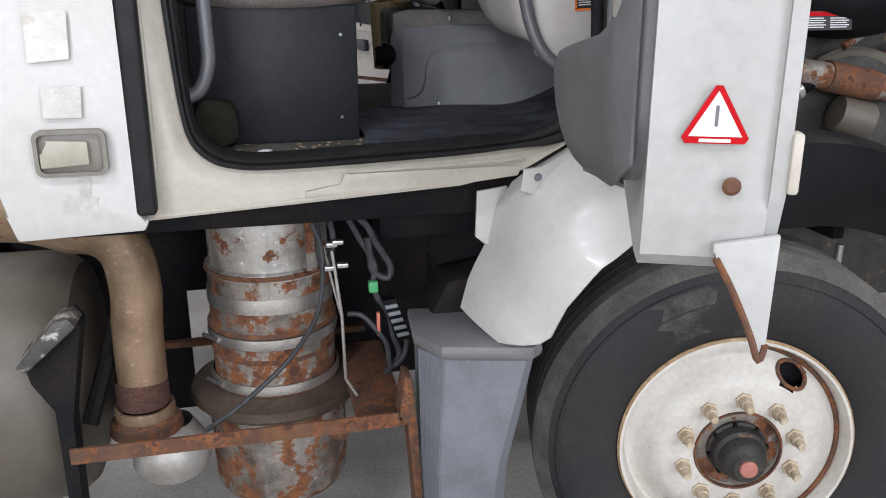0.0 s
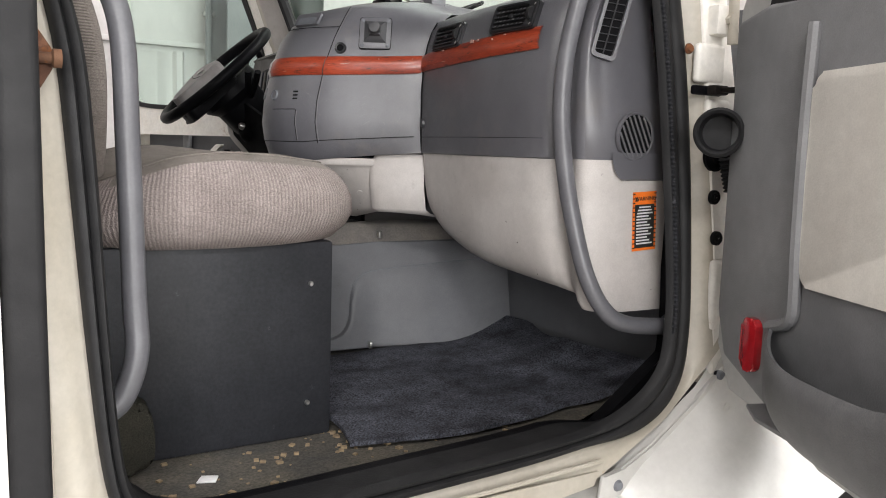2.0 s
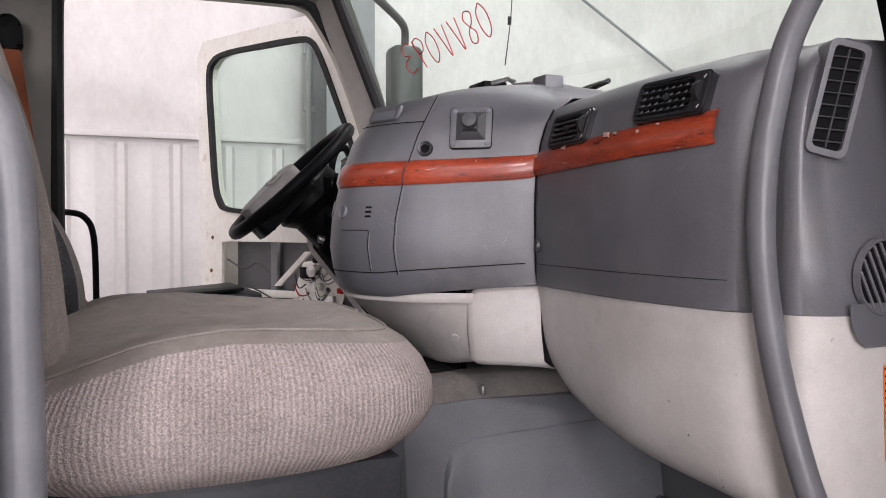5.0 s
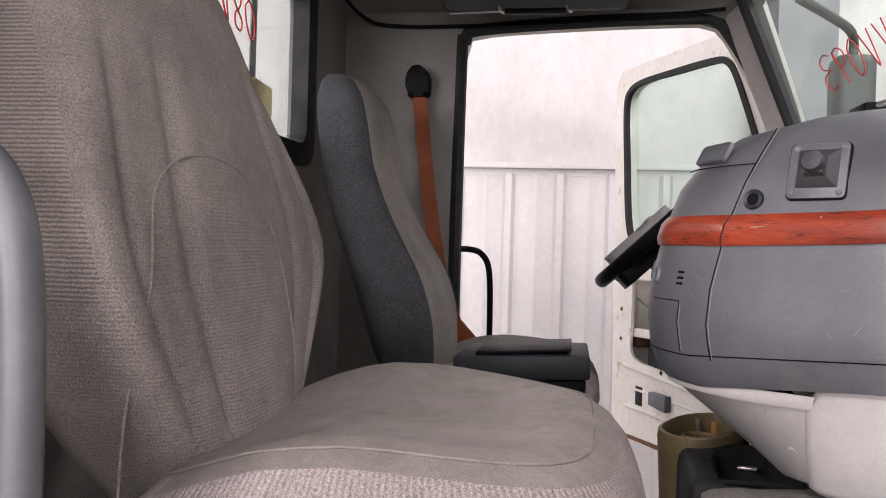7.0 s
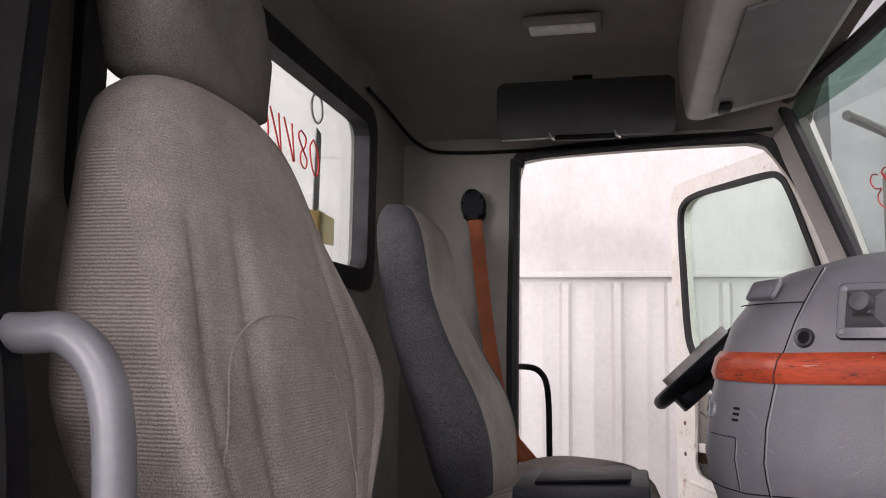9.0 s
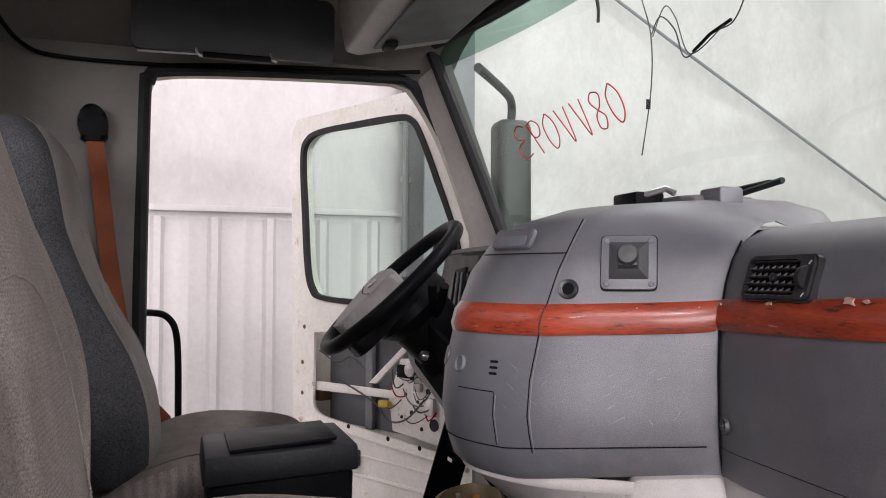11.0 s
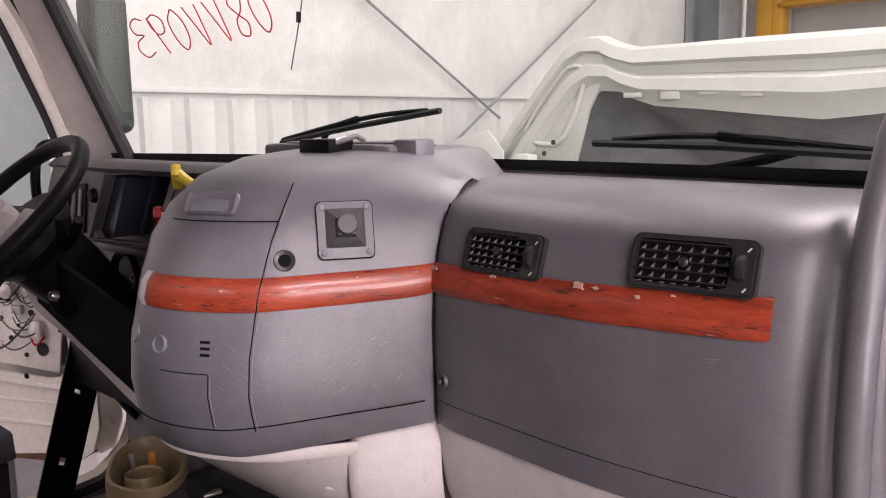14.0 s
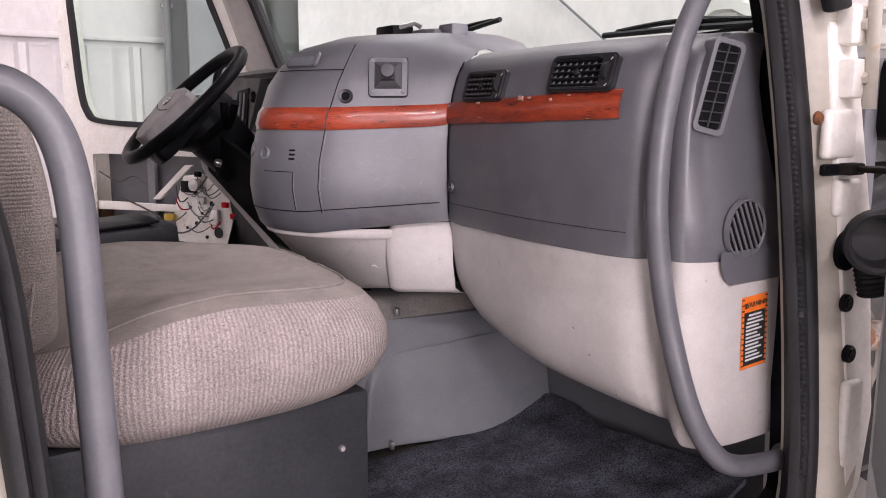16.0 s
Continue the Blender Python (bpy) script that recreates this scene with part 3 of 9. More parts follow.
def spread(poly, share, extra=0.0):
    """The outline pushed outwards by a share of the rubber's width."""
    out = []
    for u, v in poly:
        k = math.hypot(u - OPEN_C[0], v - OPEN_C[1])
        d = share * rubber_width(u, v) + extra
        out.append((OPEN_C[0] + (u - OPEN_C[0]) * (k + d) / k, OPEN_C[1] + (v - OPEN_C[1]) * (k + d) / k))
    return out


def dished(bm, outer_poly, inner_poly, rows):
    """A pressed plate round an opening. rows: how far towards the outer edge (metres, at most a share of the way), and y."""
    angs = sorted({math.atan2(q[1] - OPEN_C[1], q[0] - OPEN_C[0]) for q in outer_poly} | {-math.pi + 2 * math.pi * i / 160 for i in range(160)})
    o, q = [cast(list(outer_poly), OPEN_C, a) for a in angs], [cast(list(inner_poly), OPEN_C, a) for a in angs]
    rings = []
    for far, share, y in rows:
        ring = []
        for (ou, ov), (qu, qv) in zip(o, q):
            gap = max(1e-5, math.hypot(ou - qu, ov - qv))
            f = share if far is None else min(far, share * gap) / gap
            ring.append((qu + (ou - qu) * f, y, qv + (ov - qv) * f))
        rings.append(ring)
    return merge(bm, loft(BM(), rings, closed=True, caps=False))


dished(s, outer, spread(outer_d, 1.0, -0.002), ((0, 0, 1.845), (0, 0, 1.800), (0.010, 0.25, 1.796), (0.020, 0.4, 1.788), (0.034, 0.6, 1.778), (0.046, 0.75, 1.775), (None, 1.0, 1.772), (None, 1.0, 1.845)))
part("side_wall", lean(s), CREAM, cab, "white painted door jamb, stained along the sill")
s = BM()
holed(s, [(-0.25, 1.268), (0.63, 1.27), (0.86, 1.43), (0.88, 1.6), (0.80, 2.3), (0.68, 2.70), (-0.25, 2.70)], spread(outer_d, 2.4, -0.0714), "y", 1.845, 1.872)
# coloured black to carry the shade of the gap beside the dash
part("inner_trim", lean(s), BLACK, cab, "edge trim inside the opening, blackened for the dark gap there")


def seal(poly, y, r, up=1):
    pts = [(u, y, v) for u, v in round_poly(poly, 6)]
    s = BM()
    tube(s, pts + [pts[0], pts[1]], r, 8)
    return s


line_ = round_poly(P_OPEN, 6)
line_ += line_[:1]
part("door_seal", lean(loft(BM(), [[(u, y, v) for u, v in spread(line_, f)] for f, y in ((0.0, 1.799), (0.06, 1.788), (0.20, 1.781), (0.38, 1.783), (0.48, 1.789))])), RUBBER, cab, "inner lobe of the black door rubber", 70)
part("seal_wall", lean(loft(BM(), [[(u, y, v) for u, v in spread(line_, 2.2 * f, -0.0682 * f)] for f, y in ((0.0, 1.798), (0.5, 1.822), (1.0, 1.846))])), RUBBER, cab)
part("door_seal", lean(loft(BM(), [[(u, y, v) for u, v in spread(line_, f)] for f, y in ((0.46, 1.792), (0.50, 1.787), (0.60, 1.781), (0.80, 1.782), (0.95, 1.787), (1.02, 1.800))])), RUBBER, cab, "outer lobe of the black door rubber", 70)
# stitched bead along the front of the seal
s = BM()
bead = [(u, 1.783 + 0.095 * max(0.0, v - 1.4), v) for u, v in spread(line_, 0.14) if u > 0.5 and 1.44 < v < 2.36]
bead = resample(bead, 240)
tube(s, bead, 0.004, 6, [0.0026 if k % 2 else 0.0046 for k in range(240)])
part("seal_bead", s, BASEBOX, cab, "ribbed grey bead of the seal")
# sill steps under the opening
s = BM()
prism(s, [(0.10, 1.196), (0.45, 1.209), (0.585, 1.222), (0.595, 1.246), (0.185, 1.246), (0.178, 1.222), (0.10, 1.212)], "y", 1.769, 1.774, 0.002)
part("sill_step", s, CREAM, cab)
part("sill_lip", tube(BM(), smooth([(-0.235, 1.775, 1.172), (0.02, 1.775, 1.186), (0.30, 1.775, 1.204), (0.58, 1.775, 1.226)], 6), 0.006, 8), CREAM, cab)
part("sill_fold", tube(BM(), [(0.19, 1.768, 1.250), (0.40, 1.768, 1.255), (0.60, 1.770, 1.262)], 0.0035, 6), CREAM, cab)
# B-pillar rubber edge and rear corner panel with its latch
part("edge_rubber", lean(rbox(BM(), (-0.246, 1.715, 1.19), (-0.205, 1.756, 2.68), 0.010, 3), 1.4, 0.07), RUBBER, cab, "dark rubber edge strip")
corner = thing("corner_panel", (-0.4, 1.74, 1.15), "white corner panel with tape marks and rust along its edge", "body panel")
part("panel", lean(prism(BM(), [(-0.475, 1.15), (-0.232, 1.158), (-0.222, 1.18), (-0.25, 1.192), (-0.25, 2.68), (-0.62, 2.68), (-0.62, 1.5), (-0.50, 1.30), (-0.49, 1.2)], "y", 1.72, 1.752, 0.006), 1.4, 0.07), WHITE, corner)
LATCH = mat("khaki_latch", (0.205, 0.19, 0.162), (0.16, 0.148, 0.125), 0.42, scale=20)
s = BM()
holed(s, rrect(-0.418, 1.283, -0.285, 1.374, 0.016), rrect(-0.410, 1.291, -0.293, 1.366, 0.012), "y", 1.702, 1.722, 48)
rbox(s, (-0.412, 1.714, 1.289), (-0.291, 1.722, 1.368), 0.002)
lat = part("latch_cup", s, LATCH, corner, "worn khaki plastic latch cup")
part("latch_paddle", prism(BM(), [(-0.408, 1.30), (-0.318, 1.305), (-0.318, 1.352), (-0.395, 1.356), (-0.395, 1.335), (-0.408, 1.33)], "y", 1.700, 1.712, 0.004), mat("tan_paddle", (0.36, 0.345, 0.275), (0.31, 0.295, 0.235), 0.4, scale=25), lat)
TAPE = mat("old_tape", (0.485, 0.475, 0.45), (0.43, 0.415, 0.385), 0.25, scale=25, fine=80, grain=0.1, spots=(0.36, 0.33, 0.28), spot_scale=20, spot_at=0.62)
for u0, v0, u1, v1, tilt in ((-0.41, 1.50, -0.335, 1.595, 2), (-0.385, 1.205, -0.318, 1.235, -6), (-0.35, 1.22, -0.328, 1.275, 3), (-0.395, 1.395, -0.325, 1.455, 0)):
    s = BM()
    prism(s, [(u0, v0), (u1, v0 + 0.003 * tilt), (u1 + 0.004, v1), (u0 + 0.002, v1 - 0.002 * tilt)], "y", 1.7198 - 0.0003 * (tilt < 0), 1.7205)
    part("tape_mark", lean(s, 1.4, 0.07), TAPE, corner, "leftover tape residue")
# driver side wall
s = BM()
holed(s, [(-0.52, 1.05), (1.06, 1.05), (1.06, 1.6), (0.99, 2.06), (0.74, 2.68), (-0.52, 2.74)], round_poly(D_OPEN), "y", DY, DY + 0.05)
part("side_wall", s, CREAM, cab)
s = BM()
holed(s, [(-0.47, 1.085), (1.04, 1.085), (1.035, 1.6), (0.96, 2.06), (0.73, 2.62), (-0.47, 2.62)], inset(round_poly(D_OPEN), -0.03), "y", DY - 0.03, DY)
part("inner_trim", s, HEADLINER, cab)
part("door_seal", seal(inset(D_OPEN, -0.016), DY - 0.012, 0.022), RUBBER, cab)
# floor, tunnel, rear wall, roof
part("floor_panel", rbox(BM(), (REAR_X, PY + 0.0, 1.215), (1.1, 3.32, FLOOR_Z), 0.004), FLOORMAT, cab, "dirty rubber cab floor with debris")
part("driver_footwell", rbox(BM(), (REAR_X, 3.322, 1.05), (1.1, DY - 0.002, 1.095), 0.004), FLOORMAT, cab, "lower floor of the driver's footwell")
part("footwell_riser", rbox(BM(), (REAR_X, 3.30, 1.05), (1.1, 3.321, 1.214), 0.002), FLOORMAT, cab)
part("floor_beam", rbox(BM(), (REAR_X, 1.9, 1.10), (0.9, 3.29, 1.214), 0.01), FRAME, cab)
s = BM()
holed(s, [(PY + 0.02, 1.2), (DY + 0.03, 1.2), (DY + 0.03, 2.76), (3.4, 2.82), (2.5, 2.82), (PY + 0.02, 2.72)], rrect(2.36, 2.125, 3.605, 2.585, 0.06), "x", REAR_X - 0.05, REAR_X)
part("rear_wall", s, CHARCOAL, cab, "charcoal padded rear wall")
s = BM()
holed(s, rrect(2.33, 2.095, 3.645, 2.625, 0.07), rrect(2.385, 2.150, 3.575, 2.566, 0.05), "x", REAR_X - 0.03, REAR_X + 0.016, 64)
rw = part("rear_window", s, RUBBER, cab, "rear window with a wide black rubber frame")
g = part("pane", prism(BM(), rrect(2.37, 2.135, 3.60, 2.58, 0.05), "x", REAR_X - 0.030, REAR_X - 0.026), glass("clear_rear_glass", (0.93, 0.97, 0.95)), rw)
g.visible_shadow = False
# roof lining: shallow vault with a rolled edge
rings = []
for u in np.linspace(-0.5, 0.78, 14):
    drop = 0.10 * max(0, (u - 0.35) / 0.43) ** 2 + 0.05 * max(0, (-0.3 - u) / 0.2)
    rings.append([(u, v, ROOF_Z - drop - 0.16 * abs((v - 2.95) / 1.05) ** 6) for v in np.linspace(1.87, DY - 0.0, 25)])
s = BM()
solid(s, rings, -0.05)
part("roof_lining", s, HEADLINER, cab, "grey fabric headliner")
# dark piping along the lining's edge and the overhead ledge of the driver's door
part("piping", tube(BM(), smooth([(-0.455, 3.55, 2.665), (-0.45, 3.7, 2.655), (-0.40, 3.92, 2.59), (-0.28, 3.975, 2.572), (0.1, 3.975, 2.575), (0.45, 3.97, 2.59), (0.68, 3.93, 2.60)], 6), 0.006, 8), BLACK, cab)
# windshield: raked and bowed


def shield(v, z, off=0.0):
    return (1.015 - 0.30 * (z - 2.08) - 0.13 * ((v - 2.93) / 1.0) ** 2 + off, v, z)


def vmin(z):
    return 1.915 + 0.055 * (z - 2.05) / 0.6


def vmax(z):
    return 3.79 + 0.11 * (z - 2.05) / 0.6


s = BM()
loft(s, [[shield(vmin(z) + (vmax(z) - vmin(z)) * k / 24, z) for k in range(25)] for z in np.linspace(2.02, 2.68, 12)])
ws = part("windshield", s, WINDGLASS, cab, "green-tinted windshield with red marker writing")
ws.visible_shadow = False
s = BM()
for e in ([shield(vmin(z), z, -0.012) for z in np.linspace(2.0, 2.7, 12)], [shield(vmax(z), z, -0.012) for z in np.linspace(2.0, 2.7, 12)]):
    tube(s, e, 0.020, 8)
loft(s, [[shield(v, z, -0.006) for v in np.linspace(1.99, 3.86, 24)] for z in (2.01, 2.045, 2.072)])
tube(s, [shield(v, 2.035, -0.012) for v in np.linspace(1.95, 3.85, 24)], 0.022, 8)
tube(s, [shield(v, 2.675, -0.012) for v in np.linspace(1.95, 3.95, 24)], 0.02, 8)
part("windshield_seal", s, RUBBER, cab, "black windshield gasket")
# tinted band along the top
TINT = glass("green_tint_band", (0.42, 0.56, 0.50))
s = BM()
rows = []
for j in range(5):
    rows.append([shield(vmin(2.6) + (vmax(2.6) - vmin(2.6)) * k / 24, 2.68 - 0.075 * j / 4, -0.004) for k in range(25)])
loft(s, rows)
tb = part("tint_band", s, TINT, cab)
tb.visible_shadow = False
# A-pillars
s = BM()
loft(s, [[(0.93, 3.79, 2.03), (0.91, 3.90, 2.03), (0.90, 3.99, 2.03), (0.93, 4.05, 2.03), (1.0, 4.04, 2.03), (1.0, 3.97, 2.03)], [(0.86, 3.83, 2.3), (0.83, 3.92, 2.3), (0.80, 3.99, 2.3), (0.83, 4.05, 2.3), (0.92, 4.04, 2.3), (0.92, 3.985, 2.3)], [(0.755, 3.90, 2.66), (0.70, 3.94, 2.66), (0.66, 3.99, 2.66), (0.68, 4.05, 2.66), (0.80, 4.04, 2.66), (0.80, 4.0, 2.66)]], closed=True)
part("a_pillar", s, LIGHTGREY, cab, "light grey pillar trim beside the windshield")
s = BM()
loft(s, [[(0.86, 1.915, 2.02), (0.80, 1.905, 2.02), (0.785, 1.87, 2.02), (0.82, 1.845, 2.02), (0.89, 1.85, 2.02), (0.90, 1.912, 2.02)], [(0.68, 1.975, 2.66), (0.62, 1.965, 2.66), (0.60, 1.935, 2.66), (0.63, 1.91, 2.66), (0.70, 1.915, 2.66), (0.715, 1.97, 2.66)]], closed=True)
part("a_pillar", s, LIGHTGREY, cab)
# firewall and cowl
part("firewall", rbox(BM(), (0.96, 1.85, 1.2), (1.0, DY, 2.02), 0.004), TUNNEL, cab)
part("cowl", rbox(BM(), (0.99, 1.80, 1.90), (1.16, DY + 0.05, 2.02), 0.02), BLACK, cab)
# hinge pillar of the passenger door, seen edge on
s = BM()
prism(s, [(0.845, 1.35), (0.89, 1.42), (0.925, 1.52), (0.92, 1.80), (0.89, 2.06), (0.825, 2.06), (0.846, 1.80), (0.858, 1.55)], "y", 1.772, 1.90, 0.006)
part("hinge_pillar", lean(s), DOORINNER, cab, "white hinge pillar with plugged holes")
for u, z, r in ((0.858, 1.612, 0.0125), (0.853, 1.683, 0.0125), (0.856, 1.755, 0.028), (0.862, 1.372, 0.009)):
    part("hole_plug", lathe(BM(), [(0.001, -0.005), (r * 0.45, -0.005), (r * 0.5, -0.003), (r * 0.85, -0.004), (r, -0.002), (r, 0.004)], (u, 1.769 + 0.095 * max(0, z - 1.4), z), (0, 1, 0), 18), BLACK, cab)


jy = lambda z: 1.772 + 0.095 * (z - 1.4)
part("jamb_bolt", lathe(BM(), [(0.0, -0.004), (0.006, -0.004), (0.009, 0.0), (0.009, 0.003)], (0.796, jy(1.933), 1.933), (0, 1, 0), 14), RUST, cab, "rusted jamb bolt")
for lo, hi in (((0.845, jy(1.52) - 0.006, 1.45), (0.885, jy(1.52) + 0.01, 1.575)), ((0.838, jy(1.84) - 0.005, 1.800), (0.895, jy(1.84) + 0.012, 1.852)), ((0.812, jy(1.90) - 0.005, 1.878), (0.88, jy(1.90) + 0.012, 1.945))):
    part("jamb_step", rbox(BM(), lo, hi, 0.008, 3), DOORINNER, cab, "stepped pressed panel of the door jamb")
s = BM()
rbox(s, (0.800, jy(1.865) - 0.006, 1.857), (0.872, jy(1.865) + 0.004, 1.873), 0.004)
part("strap_slot", s, BLACK, cab)
part("check_link", rbox(BM(), (0.832, jy(1.865) - 0.024, 1.858), (0.868, jy(1.865) - 0.002, 1.874), 0.004), FRAME, cab)
for z in (1.985, 2.055):
    hg = part("door_hinge", rbox(BM(), (0.842, jy(z) - 0.022, z - 0.026), (0.882, jy(z) + 0.004, z + 0.026), 0.006), DOORINNER, cab, "white painted hinge block")
    part("hinge_bolt", lathe(BM(), [(0.0, -0.006), (0.008, -0.006), (0.009, 0.0)], (0.868, jy(z) - 0.022, z), (0, 1, 0), 6), CREAM, hg)
part("hinge_pin", tube(BM(), [(0.874, jy(2.0) - 0.030, 1.945), (0.874, jy(2.0) - 0.026, 2.095)], 0.009, 12), CREAM, cab)
part("pillar_rubber", lean(prism(BM(), [(0.793, 2.065), (0.838, 2.075), (0.796, 2.18), (0.70, 2.42), (0.66, 2.42), (0.755, 2.17)], "y", 1.745, 1.765, 0.006)), RUBBER, cab, "black rubber flap at the pillar")
st_ = part("door_striker", prism(BM(), [(-0.214, 1.795), (-0.200, 1.800), (-0.187, 1.822), (-0.187, 1.842), (-0.200, 1.862), (-0.214, 1.872)], "y", jy(1.85) - 0.008, jy(1.85) + 0.002, 0.002), RUST, cab, "rusted door striker")
part("striker_pin", lathe(BM(), [(0.0, 0.0), (0.006, 0.0), (0.006, 0.016), (0.010, 0.018), (0.010, 0.026), (0.0, 0.027)], (-0.206, jy(1.85) - 0.018, 1.832), (1, 0, 0), 16), RUST, st_)
part("jamb_ridge", tube(BM(), smooth([(-0.205, jy(1.3) - 0.001, 1.26), (-0.206, jy(1.5) - 0.001, 1.5), (-0.212, jy(1.8) - 0.001, 1.78), (-0.222, jy(2.3) - 0.001, 2.3)], 6), 0.006, 8), CREAM, cab)


# ---- seats ----
def superell(cx, cy, a, b, n=28, p=3.0):
    out = []
    for i in range(n):
        t = 2 * math.pi * i / n
        c, d = math.cos(t), math.sin(t)
        out.append((cx + a * math.copysign(abs(c) ** (2 / p), c), cy + b * math.copysign(abs(d) ** (2 / p), d)))
    return out


def faces_where(rings, keep):
    s = BM()
    loft(s, rings, closed=True)
    bmesh.ops.recalc_face_normals(s, faces=s.faces)
    s.normal_update()
    bmesh.ops.delete(s, geom=[f for f in s.faces if not keep(f)], context="FACES")
    return s


def seat(y0, label, drop, back, head, dark):
    """A truck seat: crowned cushion, winged back, head part, pan. y0: the middle of the seat; drop: how far the cushion sits lower."""
    st = thing("cab_seat", (0.1, y0, FLOOR_Z), label, "seat", "cab seats")

    def dip(u, v):
        """The cushion sinks towards the back and falls off at its inner front corner."""
        side = (v - y0) / 0.266 if not dark else 0.0
        return 0.060 * max(0.0, (0.06 - u) / 0.20) ** 1.4 + 0.034 * max(0.0, side) ** 2 * max(0.0, (u + 0.05) / 0.35)

    def crease(z, v, half):
        """Sewn furrows between the middle of the passenger back and its bolsters."""
        if dark:
            return 0.0
        fade = max(0.0, min(1.0, (z - 1.66) / 0.06)) * max(0.0, min(1.0, (2.12 - z) / 0.08))
        q = abs(v - y0) / half
        return fade * (0.010 * math.exp(-((q - 0.50) / 0.045) ** 2) + 0.006 * math.exp(-((q - 0.82) / 0.03) ** 2))

    def swell(z, v):
        """The inner wing of the passenger back bulges out low and tapers high."""
        return 1.0 if dark or v < y0 else float(np.interp(z, [1.66, 1.74, 1.78, 1.82, 1.86, 1.90, 1.95, 2.0, 2.05, 2.1, 2.25], [0.98, 0.985, 1.0, 1.035, 1.07, 1.085, 1.08, 1.06, 1.03, 1.0, 0.95]))

    rings = []
    for z, grow in ((1.583, -0.06), (1.590, -0.02), (1.612, 0.0), (1.650, 0.010), (1.686, 0.008), (1.710, -0.002), (1.727, -0.018), (1.737, -0.038), (1.741, -0.060), (1.739, -0.085), (1.733, -0.11), (1.725, -0.14), (1.720, -0.18)):
        high = min(1.0, max(0.0, (z - 1.60) / 0.10))
        rings.append([(u, v, z - drop + high * (0.034 * math.cos((u - 0.05) * 4.2) - 0.032 + 0.006 * math.sin((v - y0) * 9)) - high * dip(u, v) + (0.05 * max(0, u - 0.12) if z < 1.63 else 0)) for u, v in superell(0.082, y0, 0.245 + grow, 0.266 + grow, 60, 3.6)])
    part("cushion", faces_where(rings, lambda f: f.normal.z < 0.80), CORD, st, "ribbed grey-pink cord cushion sides", 60)
    part("cushion_top", faces_where(rings, lambda f: f.normal.z >= 0.80), CUSHTOP, st, "worn grey-brown cushion top, stained", 60)
    s = BM()
    tube(s, smooth([(u, v, 1.7385 - drop + 0.034 * math.cos((u - 0.05) * 4.2) - 0.032 + 0.006 * math.sin((v - y0) * 9) - dip(u, v)) for u, v in superell(0.082, y0, 0.205, 0.226, 40, 3.6)], 2, True), 0.0016, 6)
    part("piping", s, CUSHTOP, st)
    levels = np.linspace(0.0, 1.0, 40) * (back[-1][0] - back[0][0]) + back[0][0]
    table = [[float(np.interp(z, [r[0] for r in back], [r[k] for r in back])) for z in levels] for k in (1, 2, 3)]
    soft = [[c[i] if i in (0, 39) else (c[max(0, i - 2)] + 2 * c[i - 1] + 2 * c[i] + 2 * c[i + 1] + c[min(39, i + 2)]) / 8 for i in range(40)] for c in table]
    back = [(float(z), *row) for z, row in zip(levels, zip(*soft))]
    rings = []
    for z, cx, half, th in back:
        ring = []
        for u, v in superell(cx, y0, th, half, 56 if dark else 120, 2.9):
            w = max(0, abs(v - y0) / half - 0.62) / 0.38
            ring.append((u - crease(z, v, half) * (u > cx) + (0.052 * w * w * math.sin(math.pi * min(1, max(0, (z - back[0][0]) / 0.52))) if u > cx else 0.0), y0 + (v - y0) * swell(z, v), z))
        rings.append(ring)
    if dark:
        def is_front(f):
            c = f.calc_center_median()
            cx, half, th = (float(np.interp(c[2], [r[0] for r in back], [r[k] for r in back])) for k in (1, 2, 3))
            return c[0] > cx and abs(c[1] - y0) < 0.86 * half

        part("backrest", faces_where(rings, is_front), FABRIC, st, "grey fabric backrest front", 60)
        part("back_shell", faces_where(rings, lambda f: not is_front(f)), SIDEFAB, st, "charcoal backrest sides", 60)
    else:
        part("backrest", faces_where(rings, lambda f: f.normal.y > -0.93 or f.normal.x > 0.25), FABRICDARK, st, "grey fabric backrest", 60)
        part("back_side", faces_where(rings, lambda f: not (f.normal.y > -0.93 or f.normal.x > 0.25)), SIDECORD, st, "brown ribbed backrest side", 60)
    # sewn seams on the front of the back
    zs = [r[0] for r in back]


    def front(z, v):
        cx, half, th = (float(np.interp(z, zs, [r[k] for r in back])) for k in (1, 2, 3))
        q = min(0.999, abs(v - y0) / (half * swell(z, v)))
        w = max(0.0, q - 0.62) / 0.38
        return cx + th * (1 - q ** 2.9) ** (1 / 2.9) + 0.052 * w * w * math.sin(math.pi * min(1, max(0, (z - zs[0]) / 0.52)))

    z0 = zs[0] + 0.05
    for k in (-1, 1):
        pts = [(y0 + k * wv, z0 + h) for h, wv in ((0.0, 0.125), (0.12, 0.14), (0.24, 0.135), (0.32, 0.105), (0.355, 0.06), (0.365, 0.0))]
        pts = [(v if dark else y0 - 0.068 + (v - y0) * 1.10, z - (0.0 if dark else 0.042)) for v, z in pts]
        pts = [(front(z, v), v, z) for v, z in pts]
        part("welt", tube(BM(), smooth(pts, 5), 0.0022 if dark else 0.0014, 6), FABRIC if dark else FABRICDARK, st)
    if head:
        rings = [[(u, v, z) for u, v in superell(cx, y0, th, half, 40, 3.2)] for z, cx, half, th in head]
        part("headrest", loft(BM(), rings, closed=True), HEADFAB, st, "charcoal headrest", 60)
    part("seat_pan", rbox(BM(), (-0.14, y0 - 0.22, 1.565 - drop), (0.26, y0 + 0.22, 1.588 - drop), 0.006), BLACK, st)
    return st


